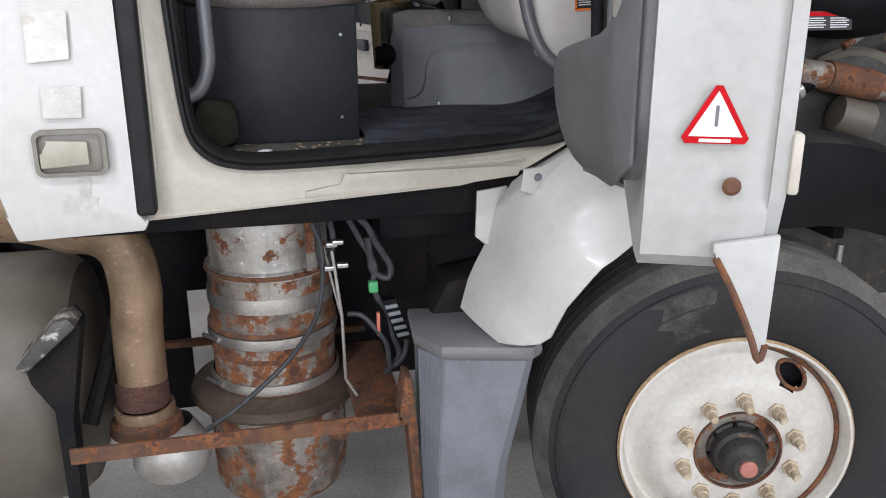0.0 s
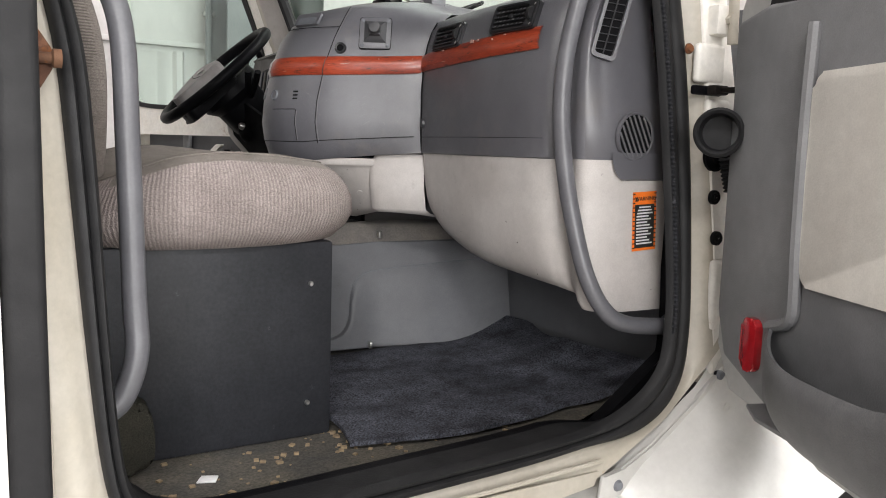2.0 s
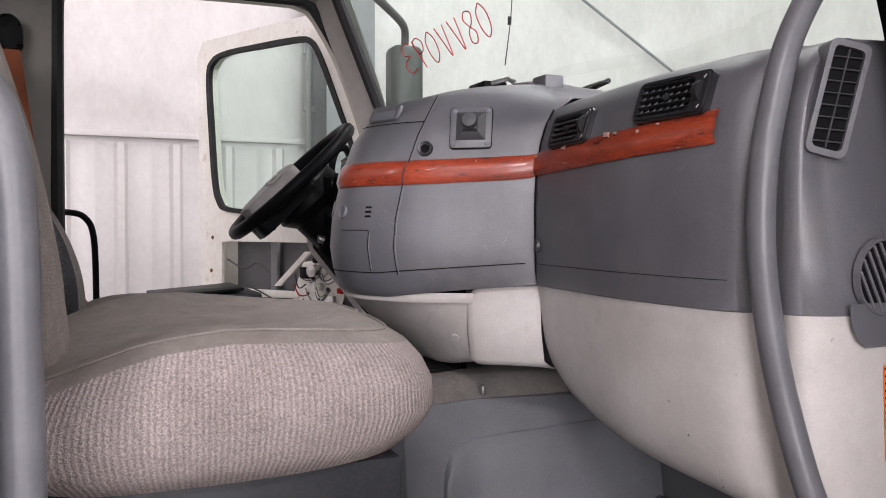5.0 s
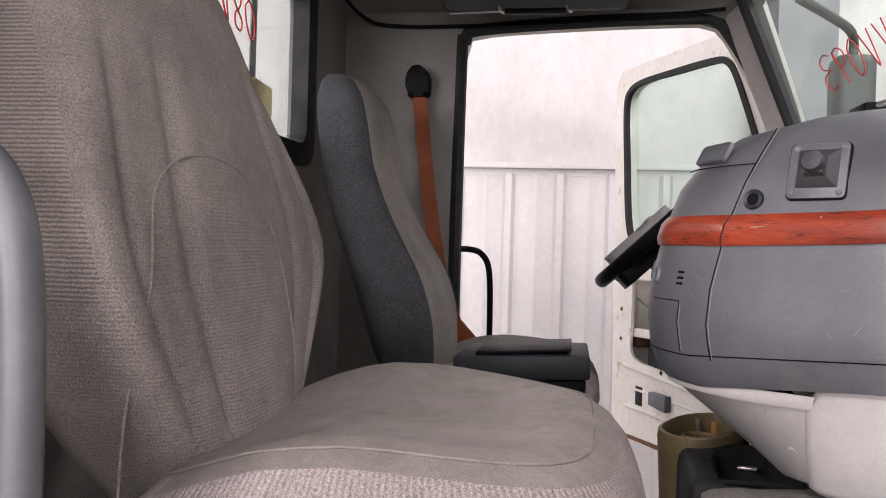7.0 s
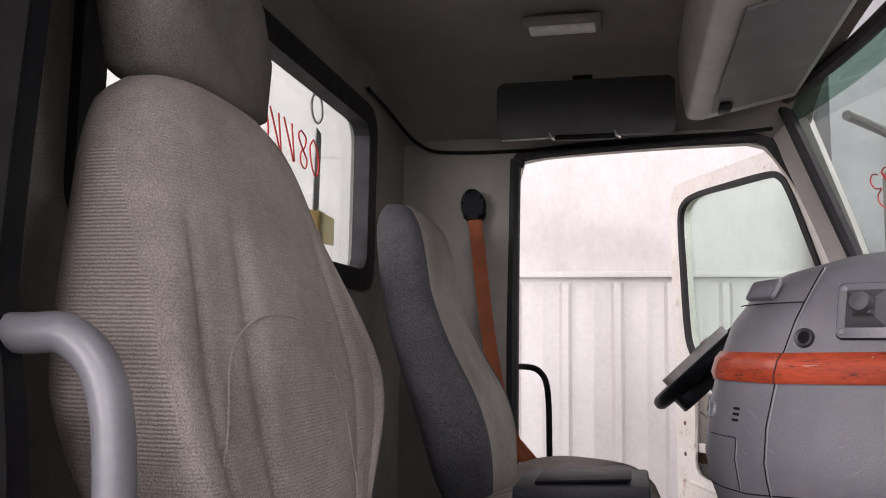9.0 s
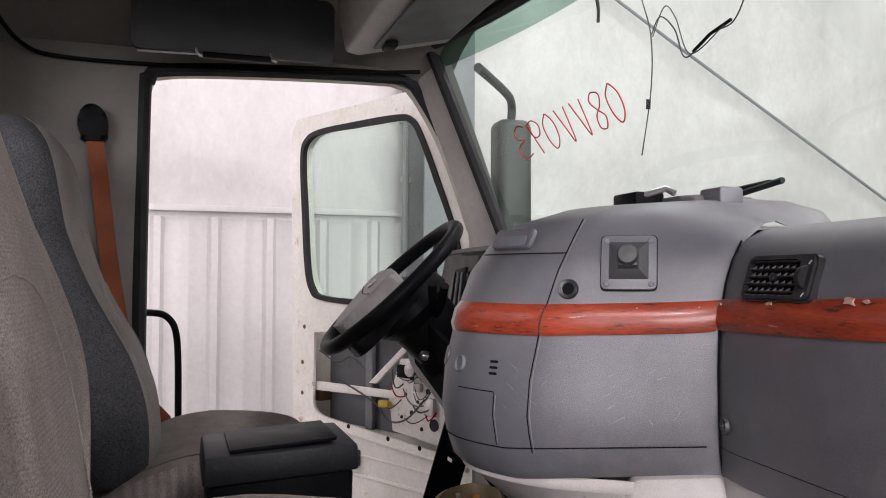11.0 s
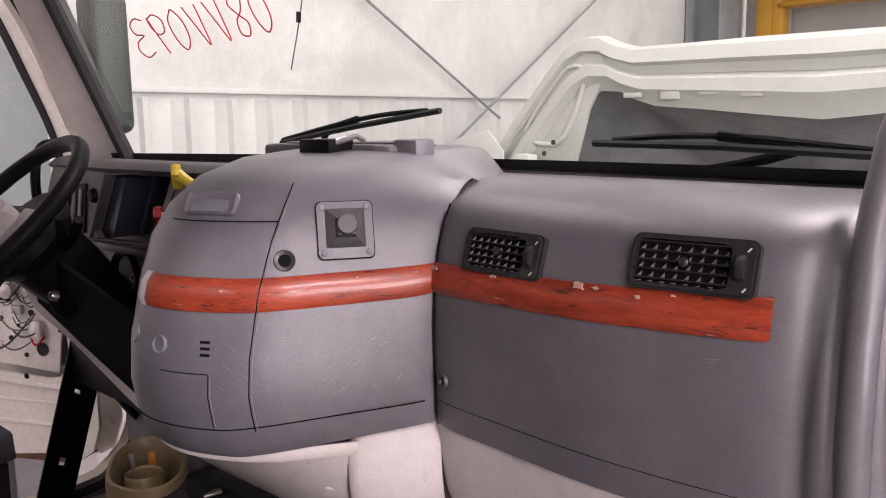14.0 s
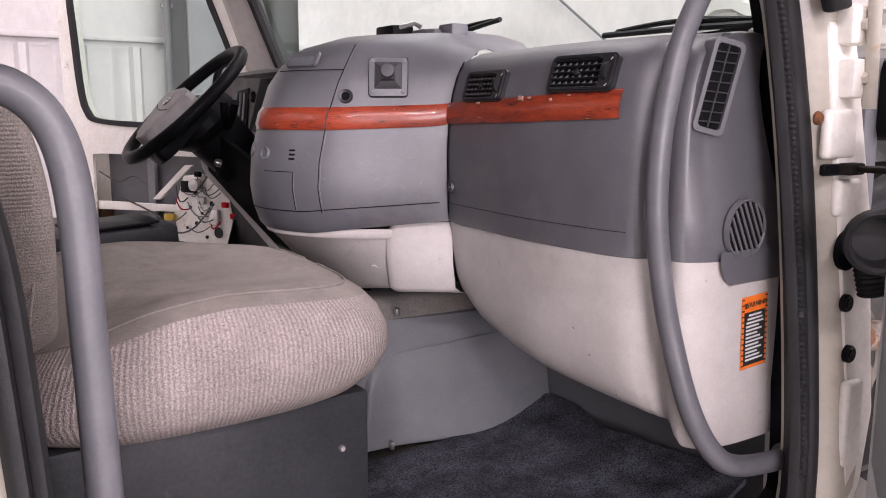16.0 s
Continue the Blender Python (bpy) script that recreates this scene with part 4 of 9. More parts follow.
PSEAT, DSEAT = 2.31, 3.52
ps = seat(PSEAT, "grey fabric passenger seat on a black box base", 0.0,
          ((1.61, -0.135, 0.10, 0.06), (1.66, -0.145, 0.145, 0.085), (1.72, -0.158, 0.190, 0.097), (1.79, -0.172, 0.238, 0.10), (1.85, -0.181, 0.272, 0.10), (1.91, -0.192, 0.287, 0.10), (2.0, -0.21, 0.260, 0.095), (2.10, -0.232, 0.225, 0.085), (2.17, -0.248, 0.200, 0.077), (2.222, -0.260, 0.172, 0.066), (2.252, -0.268, 0.132, 0.05), (2.263, -0.272, 0.08, 0.03)),
          ((2.243, -0.268, 0.11, 0.035), (2.260, -0.27, 0.145, 0.055), (2.34, -0.276, 0.158, 0.062), (2.42, -0.287, 0.155, 0.058), (2.47, -0.294, 0.13, 0.048), (2.485, -0.297, 0.08, 0.03)), False)
part("base_box", rbox(BM(), (-0.14, 2.075, FLOOR_Z), (0.262, 2.50, 1.594), 0.006), BASEBOX, ps, "scuffed black box base")
for z, u in ((1.325, 0.218), (1.525, 0.222)):
    part("bolt_head", lathe(BM(), [(0.0, -0.003), (0.003, -0.003), (0.0045, 0.0), (0.0045, 0.003)], (u, 2.073, z), (0, 1, 0), 10), STEEL, ps)
part("foot_pad", prism(BM(), round_poly([(-0.128, 1.28), (-0.055, 1.272), (-0.038, 1.30), (-0.045, 1.365), (-0.075, 1.378), (-0.125, 1.375)], 4), "y", 2.025, 2.075, 0.012, 3), mat("olive_felt", (0.045, 0.042, 0.033), (0.028, 0.027, 0.022), 0.95, scale=20, fine=400, grain=0.4, fine_bump=0.8, spec=0.1), ps, "olive-black padded foot")
ds = seat(DSEAT, "grey driver seat with charcoal sides, set low and reclined", 0.10,
          ((1.56, -0.11, 0.19, 0.07), (1.62, -0.12, 0.23, 0.09), (1.72, -0.14, 0.245, 0.10), (1.82, -0.175, 0.24, 0.10), (1.92, -0.225, 0.215, 0.09), (2.0, -0.258, 0.195, 0.088), (2.08, -0.278, 0.182, 0.085), (2.16, -0.292, 0.176, 0.085), (2.24, -0.305, 0.170, 0.080), (2.29, -0.320, 0.145, 0.064), (2.312, -0.335, 0.09, 0.035)), None, True)
part("pedestal", rbox(BM(), (-0.14, DSEAT - 0.19, FLOOR_Z), (0.22, DSEAT + 0.19, 1.475), 0.03), BLACK, ds)

# ---- dashboard ----
dash = thing("dashboard", (0.75, 2.5, 1.46), "dark grey moulded dashboard with red woodgrain trim strip", "dashboard")
P_LINE = smooth([(0.87, 1.886, 0), (0.80, 1.886, 0), (0.73, 1.888, 0), (0.69, 1.895, 0), (0.662, 1.908, 0), (0.650, 1.925, 0), (0.652, 1.945, 0), (0.650, 1.960, 0), (0.632, 1.972, 0), (0.619, 1.992, 0), (0.612, 2.03, 0), (0.607, 2.12, 0), (0.608, 2.2, 0), (0.620, 2.32, 0), (0.640, 2.442, 0), (0.70, 2.50, 0)], 5)
C_LINE = smooth([(0.640, 2.446, 0), (0.610, 2.462, 0), (0.545, 2.507, 0), (0.460, 2.568, 0), (0.4165, 2.63, 0), (0.397, 2.695, 0), (0.4035, 2.762, 0), (0.441, 2.815, 0), (0.53, 2.845, 0), (0.70, 2.86, 0)], 5)


def end_lean(p, z):
    """The outer end of the dash slopes back with the door opening."""
    if p[1] > 1.915:
        return p[0], p[1]
    edge = float(np.interp(z, [1.46, 1.71, 1.96, 2.03], [0.908, 0.860, 0.788, 0.762]))
    back = min(0.024, max(0.0, 0.12 * (z - 1.77))) * min(1.0, (1.915 - p[1]) / 0.02)
    return 0.655 + (p[0] - 0.655) * (edge - 0.655) / (0.87 - 0.655), p[1] + back


def dash_skin(line, levels, pull, bulge=lambda p: 1.0, edge=None, lift=lambda p, z: 0.0):
    """Plan line lofted over heights. level: z, push along x, share of the way to the pull line."""
    rings = []
    for z, push, sh in levels:
        ring = []
        for p in line:
            q = pull(p)
            px, py = end_lean(p, z)
            if edge:
                px += (1 - bulge(p)) * (float(np.interp(z, [l[0] for l in edge[:-3]], [l[1] for l in edge[:-3]])) - push)
            ring.append((px + push + (q[0] - px - push) * sh, py + (q[1] - py) * sh, z + q[2] * min(1.0, sh * 3) + lift(p, z)))
        rings.append(ring)
    return rings


UP = [(1.735, 0.012, 0), (1.742, 0.0, 0), (1.80, -0.002, 0), (1.87, -0.003, 0), (1.93, 0.0, 0), (1.975, 0.008, 0), (2.01, 0.020, 0.0), (2.032, 0.034, 0.02), (2.046, 0.055, 0.07), (2.052, 0.08, 0.2), (2.052, 0.08, 0.6), (2.05, 0.08, 1.0)]


def p_pull(p):
    return (0.985, 2.02 + (p[1] - 1.888) * (2.62 - 2.02) / 0.612, 0.0)


part("upper_dash", loft(BM(), dash_skin(P_LINE, UP, p_pull)), DASH, dash, "dark grey textured passenger dash", 50)
# dark lobe round the small speaker, dipping below the rest
s = BM()
loft(s, [[(u, 1.8825 + (0.005 if k == 0 else 0), z) for u in np.linspace(0.692 + c, 0.844 - 0.25 * (z - 1.71), 8)] for k, (z, c) in enumerate(((1.706, 0.030), (1.709, 0.022), (1.716, 0.012), (1.726, 0.005), (1.742, 0.0), (1.755, 0.0)))])
part("speaker_lobe", s, DASH, dash)
LOW = [(0.0, 0.004), (0.2, 0.007), (0.45, 0.012), (0.65, 0.018), (0.80, 0.026), (0.90, 0.038), (0.96, 0.054), (0.99, 0.075), (1.0, 0.10), (1.0, 0.22)]


def low_skin():
    rings = []
    for f, push in LOW:
        ring = []
        for k, p in enumerate(P_LINE):
            side = min(1.0, max(0.0, (1.975 - p[1]) / 0.06))
            foot = float(np.interp(p[1], [1.90, 2.0, 2.10, 2.20, 2.28, 2.36, 2.442, 2.50], [1.472, 1.500, 1.508, 1.516, 1.528, 1.548, 1.590, 1.61]))
            zz = 1.741 + (foot - 1.741) * f
            px, py = end_lean(p, zz)
            ring.append((px + push * (1 - 0.8 * side), py, zz))
        rings.append(ring)
    return rings


part("lower_panel", loft(BM(), low_skin()), LIGHTGREY, dash, "light grey scuffed lower dash panel", 50)
CUP = [(1.722, 0.022, 0.10), (1.715, 0.006, 0), (1.725, -0.004, 0), (1.76, -0.016, 0), (1.80, -0.022, 0), (1.85, -0.018, 0), (1.93, -0.0, 0), (1.99, 0.022, 0), (2.03, 0.042, 0.02), (2.065, 0.062, 0.08), (2.088, 0.085, 0.2), (2.098, 0.11, 0.42), (2.10, 0.11, 0.75), (2.09, 0.11, 1.0)]


def c_pull(p):
    return (0.96, 2.57 + 0.28 * (p[1] - 2.446) / 0.43, -0.05 * max(0.0, 1 - (p[1] - 2.446) / 0.08))


def stack_lift(p, z):
    """The lower edge of the stack climbs towards the passenger side."""
    return 0.028 * min(1.0, max(0.0, (2.60 - p[1]) / 0.16)) * min(1.0, max(0.0, (1.85 - z) / 0.13))


part("centre_console", loft(BM(), dash_skin(C_LINE, CUP, c_pull, lambda p: min(1.0, max(0.0, (p[1] - 2.446) / 0.07)), UP, stack_lift)), DASH, dash, "dark grey moulded centre stack facing the driver", 50)


def on_line(line, t, z, levels, out=0.0):
    """A point on a dash skin at share t of its plan line, pushed out by some millimetres."""
    k = t * (len(line) - 1)
    i = min(int(k), len(line) - 2)
    p = line[i].lerp(line[i + 1], k - i)
    d = (line[i + 1] - line[i]).normalized()
    push = np.interp(z, [l[0] for l in levels], [l[1] for l in levels])
    return Vector((p[0] + push, p[1], z)) + Vector((-d[1], d[0], 0)) * out * (1 if -d[1] < 0 else -1)


def band(line, levels, t0, t1, z0, z1, out=0.004, n=30, bow=0.004):
    rings = []
    for j, (f, o) in enumerate(((0, -0.004), (0.0, out * 0.7), (0.25, out + bow), (0.75, out + bow), (1, out * 0.7), (1, -0.004))):
        ring = []
        for i in range(n + 1):
            t = t0 + (t1 - t0) * i / n
            za = z0(t) if callable(z0) else z0
            zb = z1(t) if callable(z1) else z1
            ring.append(on_line(line, t, za + (zb - za) * f, levels, o))
        rings.append(ring)
    return loft(BM(), rings)


PT0, PT1 = (min(range(len(P_LINE)), key=lambda i: abs(P_LINE[i][1] - yy)) / (len(P_LINE) - 1) for yy in (2.006, 2.443))
part("trim_strip", band(P_LINE, UP, PT0, PT1, lambda t: 1.932 - 0.013 * (t - PT0) / (PT1 - PT0), lambda t: 1.972 - 0.015 * (t - PT0) / (PT1 - PT0), 0.004), WOOD, dash, "glossy red woodgrain strip, chipped")
part("strip_end", band(P_LINE, UP, PT0 - 0.003, PT0, 1.9325, 1.9715, 0.003, 6), WOOD, dash)
part("trim_strip", band(C_LINE, CUP, 0.01, 0.335, lambda t: 1.918 - 0.011 * t / 0.335, lambda t: 1.957 - 0.009 * t / 0.335, 0.004), WOOD, dash, "glossy red woodgrain strip")
part("trim_strip", band(C_LINE, CUP, 0.338, 0.595, 1.907, 1.948, 0.004), WOOD, dash, "scratched red woodgrain strip")
part("strip_end", band(C_LINE, CUP, 0.596, 0.622, 1.906, 1.949, 0.004), LIGHTGREY, dash, "broken pale end of the strip")
# chipped spots that show the pale core of the strip
CHIP = mat("chipped_core", (0.50, 0.30, 0.25), (0.36, 0.19, 0.15), 0.7, scale=60, fine=300, grain=0.2)
rng = random.Random(33)
for line, lev, t, zc, big in ((P_LINE, UP, 0.93, 1.951, 1.0), (P_LINE, UP, 0.87, 1.955, 0.7), (P_LINE, UP, 0.80, 1.961, 1.2), (P_LINE, UP, 0.785, 1.9615, 0.9), (P_LINE, UP, 0.742, 1.958, 0.8), (P_LINE, UP, 0.715, 1.964, 0.5), (C_LINE, CUP, 0.012, 1.952, 1.2), (C_LINE, CUP, 0.10, 1.947, 0.5), (C_LINE, CUP, 0.21, 1.945, 0.4)):
    ring = []
    for k in range(11):
        r_ = big * rng.uniform(0.35, 1.0)
        ring.append((t + 0.0055 * r_ * math.cos(2 * math.pi * k / 11), zc + 0.0042 * r_ * math.sin(2 * math.pi * k / 11)))
    part("chip", loft(BM(), [[on_line(line, a, z, lev, o) for a, z in ring] for o in (0.0065, 0.0084)], closed=True), CHIP, dash)
# light grey shelf under the centre stack
SH = [(1.607, 0.05, 0.12), (1.603, 0.03, 0.0), (1.612, 0.018, 0), (1.66, 0.012, 0), (1.712, 0.010, 0), (1.745, 0.016, 0.05)]
CUT = max(i for i, p in enumerate(C_LINE) if p[1] < 2.508)
end_ = C_LINE[CUT]
SHELF = list(C_LINE[:CUT + 1]) + [end_ + Vector(d) for d in ((-0.006, 0.010, 0), (-0.004, 0.018, 0), (0.006, 0.024, 0), (0.024, 0.030, 0), (0.06, 0.036, 0))]
part("console_shelf", loft(BM(), dash_skin(SHELF, SH, c_pull)), LIGHTGREY, dash, "pale grey shelf under the centre stack", 60)
# thin pale lip under the stack and the set-back panel that drops from it to the tunnel
REC = C_LINE[CUT:36]
part("shelf_lip", band(REC, SH, 0.0, 1.0, 1.707, 1.724, -0.001, 30, 0.002), LIGHTGREY, dash)
s = BM()
rows = []
for f in (0.0, 0.06, 0.3, 0.6, 0.9, 0.96, 1.0):
    row = []
    for k, p in enumerate(C_LINE[CUT - 2:36]):
        g = max(0.0, (k - 3) / (len(REC) - 1))
        top, foot = Vector((p[0] + 0.012, p[1] + 0.004, 1.712)), Vector((0.572 + 0.02 * (f > 0.97), 2.545 + 0.40 * g, 1.602 - 0.024 * min(1.0, 3 * g)))
        row.append(top.lerp(foot, f))
    rows.append(row)
part("recess_panel", loft(s, rows), LIGHTGREY, dash, "pale panel set back under the stack", 60)


# ---- dash fittings ----
SEAMBLACK = mat("dark_opening", (0.006, 0.006, 0.007), None, 0.8, scale=30, spec=0.1)
def t_of(line, y):
    return min(range(len(line)), key=lambda i: abs(line[i][1] - y)) / (len(line) - 1)


def seat_at(line, levels, y, z):
    """A frame on a dash skin: x to the passenger side along it, y up along it, z out of it."""
    t = t_of(line, y)
    p = on_line(line, t, z, levels)
    u = (on_line(line, max(t - 0.03, 0), z, levels) - on_line(line, min(t + 0.03, 1), z, levels)).normalized()
    v = (on_line(line, t, z + 0.01, levels) - on_line(line, t, z - 0.01, levels)).normalized()
    n = u.cross(v).normalized()
    v = n.cross(u)
    return Matrix((u, v, n)).transposed().to_4x4() if False else Matrix.Translation(p) @ Matrix((u, v, n)).transposed().to_4x4()


def moved(bm, m):
    bmesh.ops.transform(bm, matrix=m, verts=bm.verts)
    return bm


VENT = mat("vent_plastic", (0.020, 0.020, 0.022), (0.014, 0.014, 0.016), 0.34, scale=20, fine=400, fine_bump=0.1)


FIN = mat("fin_plastic", (0.050, 0.050, 0.054), (0.036, 0.036, 0.039), 0.5, scale=20, fine=400, spec=0.3)


def vent(line, levels, y, z, w, h, slats, uprights, parent, label, tilt=-38):
    m = seat_at(line, levels, y, z)
    s = BM()
    holed(s, rrect(-w / 2 - 0.005, -h / 2 - 0.005, w / 2 + 0.008, h / 2 + 0.005, 0.009), rrect(-w / 2 + 0.001, -h / 2 + 0.001, w / 2 - 0.017, h / 2 - 0.001, 0.006), "z", -0.014, 0.007, 48)
    holed(s, rrect(-w / 2 - 0.0025, -h / 2 - 0.0025, w / 2 + 0.005, h / 2 + 0.0025, 0.008), rrect(-w / 2 + 0.001, -h / 2 + 0.001, w / 2 - 0.017, h / 2 - 0.001, 0.006), "z", 0.007, 0.010, 48)
    f = part("air_vent", moved(s, m), VENT, parent, label)
    part("duct_back", moved(rbox(BM(), (-w / 2, -h / 2, 0.0005), (w / 2 - 0.014, h / 2, 0.0035), 0), m), SEAMBLACK, f)
    for i in range(slats):
        yy = -h / 2 + h * (i + 0.5) / slats
        part("slat", moved(rbox(BM(), (-w / 2 + 0.001, yy - 0.0008, 0.0036), (w / 2 - 0.015, yy + 0.0008, 0.0100), 0.0005, 1), m @ pose(0, yy, 0) @ pose(0, 0, 0, -8) @ pose(0, -yy, 0)), VENT, f)
    for i in range(uprights):
        xx = -w / 2 + (w - 0.016) * (i + 0.5) / uprights
        s = BM()
        for k in range(slats + 1):
            lo, hi = -h / 2 + h * (k - 0.5) / slats + 0.0008, -h / 2 + h * (k + 0.5) / slats - 0.0008
            lo, hi = max(lo, -h / 2 + 0.002), min(hi, h / 2 - 0.002)
            prism(s, [(lo, 0.0036), (lo, 0.0095), (hi, 0.0036)], "x", xx - 0.0006, xx + 0.0006)
        part("fin", moved(s, m @ pose(xx, 0, 0.006) @ pose(0, 0, 0, 0, tilt) @ pose(-xx, 0, -0.006)), FIN, f)
    part("tilt_tab", moved(lathe(BM(), [(0.0, 0.012), (0.003, 0.0115), (0.005, 0.010), (0.005, 0.006)], (-0.006, 0.001, 0), (0, 0, 1), 14), m), VENT, f)
    part("thumb_wheel", moved(lathe(BM(), [(0.001, -0.004), (0.013, -0.004), (0.014, 0), (0.013, 0.004), (0.001, 0.004)], (w / 2 - 0.006, 0, 0.006), (1, 0, 0), 20), m), RUBBER, f)
    for dv in (-h / 2 + 0.004, h / 2 - 0.004):
        part("dial_mark", moved(rbox(BM(), (w / 2 - 0.004, dv - 0.0008, 0.0099), (w / 2 + 0.001, dv + 0.0008, 0.0106), 0), m @ pose(w / 2, dv, 0, 0, 0, 50) @ pose(-w / 2, -dv, 0)), LIGHTGREY, f)
    return f


vent(P_LINE, UP, 2.318, 1.981, 0.112, 0.043, 5, 8, dash, "black air vent with angled fins")
vent(P_LINE, UP, 2.092, 1.993, 0.114, 0.046, 5, 8, dash, "black air vent with angled fins")
m = seat_at(P_LINE, UP, 2.425, 1.806)
part("dash_screw", moved(lathe(BM(), [(0.0, -0.002), (0.004, -0.002), (0.0055, 0.003), (0.010, 0.0045), (0.011, 0.0)], (0, 0, 0), (0, 0, 1), 18), m), TUNNELDARK, dash)
part("corner_fill", rbox(BM(), (0.668, 2.40, 1.73), (0.73, 2.53, 1.99), 0.004), DASH, dash)
# slim side vent and round speaker grille on the end of the dash
s = BM()
fu, fv = Vector((0.93, -0.36, -0.24)).normalized(), Vector((0.26, -0.09, -0.96)).normalized() * -1
fn = fu.cross(fv).normalized()
fr = Matrix.Translation((0.690, 1.903, 1.973)) @ Matrix((fn.cross(fu) .cross(fn), fn.cross(fu), fn)).transposed().to_4x4()
holed(s, rrect(-0.023, -0.062, 0.023, 0.062, 0.009), rrect(-0.0170, -0.055, 0.0170, 0.055, 0.006), "z", -0.02, 0.006, 40)
v3 = part("side_vent", moved(s, fr), DASH, dash, "slim black demister vent")
part("duct_back", moved(rbox(BM(), (-0.020, -0.058, -0.004), (0.020, 0.058, 0.0008), 0), fr), SEAMBLACK, v3)
part("divider", moved(rbox(BM(), (-0.0009, -0.054, 0.0006), (0.0009, 0.054, 0.0045), 0.0005, 1), fr), FIN, v3)
for i in range(8):
    yy = -0.046 + 0.0131 * i
    part("slat", moved(rbox(BM(), (-0.017, yy - 0.0008, 0.0), (0.017, yy + 0.0008, 0.0045), 0.0006, 1), fr @ pose(0, yy, 0) @ pose(0, 0, 0, 12, 0, 8) @ pose(0, -yy, 0)), FIN, v3)
s = BM()
sp = Matrix.Translation((0.744, 1.8840, 1.783)) @ pose(0, 0, 0, 90, 0, 0)
lathe(s, [(0.038, 0.0), (0.0395, 0.003), (0.042, 0.003), (0.043, -0.004), (0.038, -0.004)], (0, 0, 0), (0, 0, 1), 32)
grille = part("speaker_grille", moved(s, sp), DASH, dash, "small round slotted speaker grille")
part("speaker_well", moved(lathe(BM(), [(0.0, 0.0002), (0.040, 0.0002), (0.040, -0.004)], (0, 0, 0), (0, 0, 1), 32), sp), SEAMBLACK, grille)
for i in range(7):
    xx = -0.030 + 0.010 * i
    hh = math.sqrt(max(0.0001, 0.038 ** 2 - xx ** 2))
    part("slot_bar", moved(rbox(BM(), (xx - 0.0015, -hh, -0.002), (xx + 0.0015, hh, 0.0032), 0.001, 1), sp @ pose(0, 0, 0, 0, 0, 28)), DASH, grille)
# warning label: orange head, striped rim, black text field
ORANGE = mat("orange_label", (0.85, 0.19, 0.02), (0.80, 0.17, 0.02), 0.5, scale=30)
LABELBLACK = mat("label_black", (0.02, 0.02, 0.02), None, 0.5, scale=30)
LABELWHITE = mat("label_white", (0.75, 0.75, 0.75), None, 0.5, scale=30)
LY = 1.8855
lab = thing("warning_label", (0.78, LY, 1.63), "orange and black warning label stuck on the grey dash end", "label")
LM = Matrix.Translation((0.7785, LY, 1.635)) @ pose(0, 0, 0, 90, 0, 0) @ pose(0, 0, 0, 0, 0, 3)
part("sheet", moved(rbox(BM(), (-0.0285, -0.0525, 0), (0.0285, 0.0525, 0.0008), 0), LM), ORANGE, lab)
part("text_field", moved(rbox(BM(), (-0.0235, -0.0475, 0.0008), (0.0235, 0.030, 0.0014), 0), LM), LABELBLACK, lab)
for i in range(26):
    for sx in (-1, 1):
        yy = -0.052 + 0.004 * i
        if i % 2:
            part("rim_stripe", moved(rbox(BM(), (sx * 0.026 - 0.0025, yy, 0.0008), (sx * 0.026 + 0.0025, yy + 0.002, 0.0013), 0), LM), LABELBLACK, lab)
for i in range(13):
    ww = (0.014, 0.017, 0.019)[i % 3] if i < 3 else 0.013 + 0.008 * ((i * 7) % 5) / 5
    x0 = -ww if i < 3 else -0.020
    part("text_bar", moved(rbox(BM(), (x0, 0.024 - 0.0054 * i, 0.0014), (x0 + 2 * ww if i < 3 else min(0.021, x0 + 2 * ww), 0.0266 - 0.0054 * i, 0.0018), 0), LM), LABELWHITE, lab)


def words(text, height, m, material, parent, name="lettering"):
    cu = bpy.data.curves.new(name, "FONT")
    cu.body, cu.size, cu.align_x, cu.align_y, cu.extrude = text, height * 1.4, "CENTER", "CENTER", 0.0004
    tmp = bpy.data.objects.new(name, cu)
    scene.collection.objects.link(tmp)
    bpy.context.view_layer.update()
    me = bpy.data.meshes.new_from_object(tmp.evaluated_get(bpy.context.evaluated_depsgraph_get()))
    bpy.data.objects.remove(tmp)
    s = BM()
    s.from_mesh(me)
    bpy.data.meshes.remove(me)
    return part(name, moved(s, m), material, parent)


words("WARNING", 0.0075, LM @ Matrix.Translation((0.002, 0.040, 0.0012)), LABELBLACK, lab)
part("alert_triangle", moved(prism(BM(), [(-0.0235, 0.036), (-0.0165, 0.036), (-0.020, 0.0435)], "z", 0.0008, 0.0014), LM), LABELBLACK, lab)
# centre stack: seams, lighter plate with knob, round plugs, slots, ashtray flap
SEAM = SEAMBLACK
T3 = 0.337
part("panel_seam", tube(BM(), [on_line(C_LINE, T3, z, CUP, 0.0006) for z in np.linspace(1.755, 2.062, 14)], 0.0008, 6), SEAM, dash)
part("panel_seam", tube(BM(), [on_line(C_LINE, t, 1.757, CUP, 0.0005) + Vector((0, 0, stack_lift(on_line(C_LINE, t, 1.757, CUP), 1.757))) for t in np.linspace(0.02, 0.66, 40)], 0.0009, 6), SEAM, dash)
part("panel_seam", tube(BM(), [on_line(C_LINE, t, 2.016, CUP, 0.0006) for t in np.linspace(T3, 0.585, 18)], 0.0008, 6), SEAM, dash)
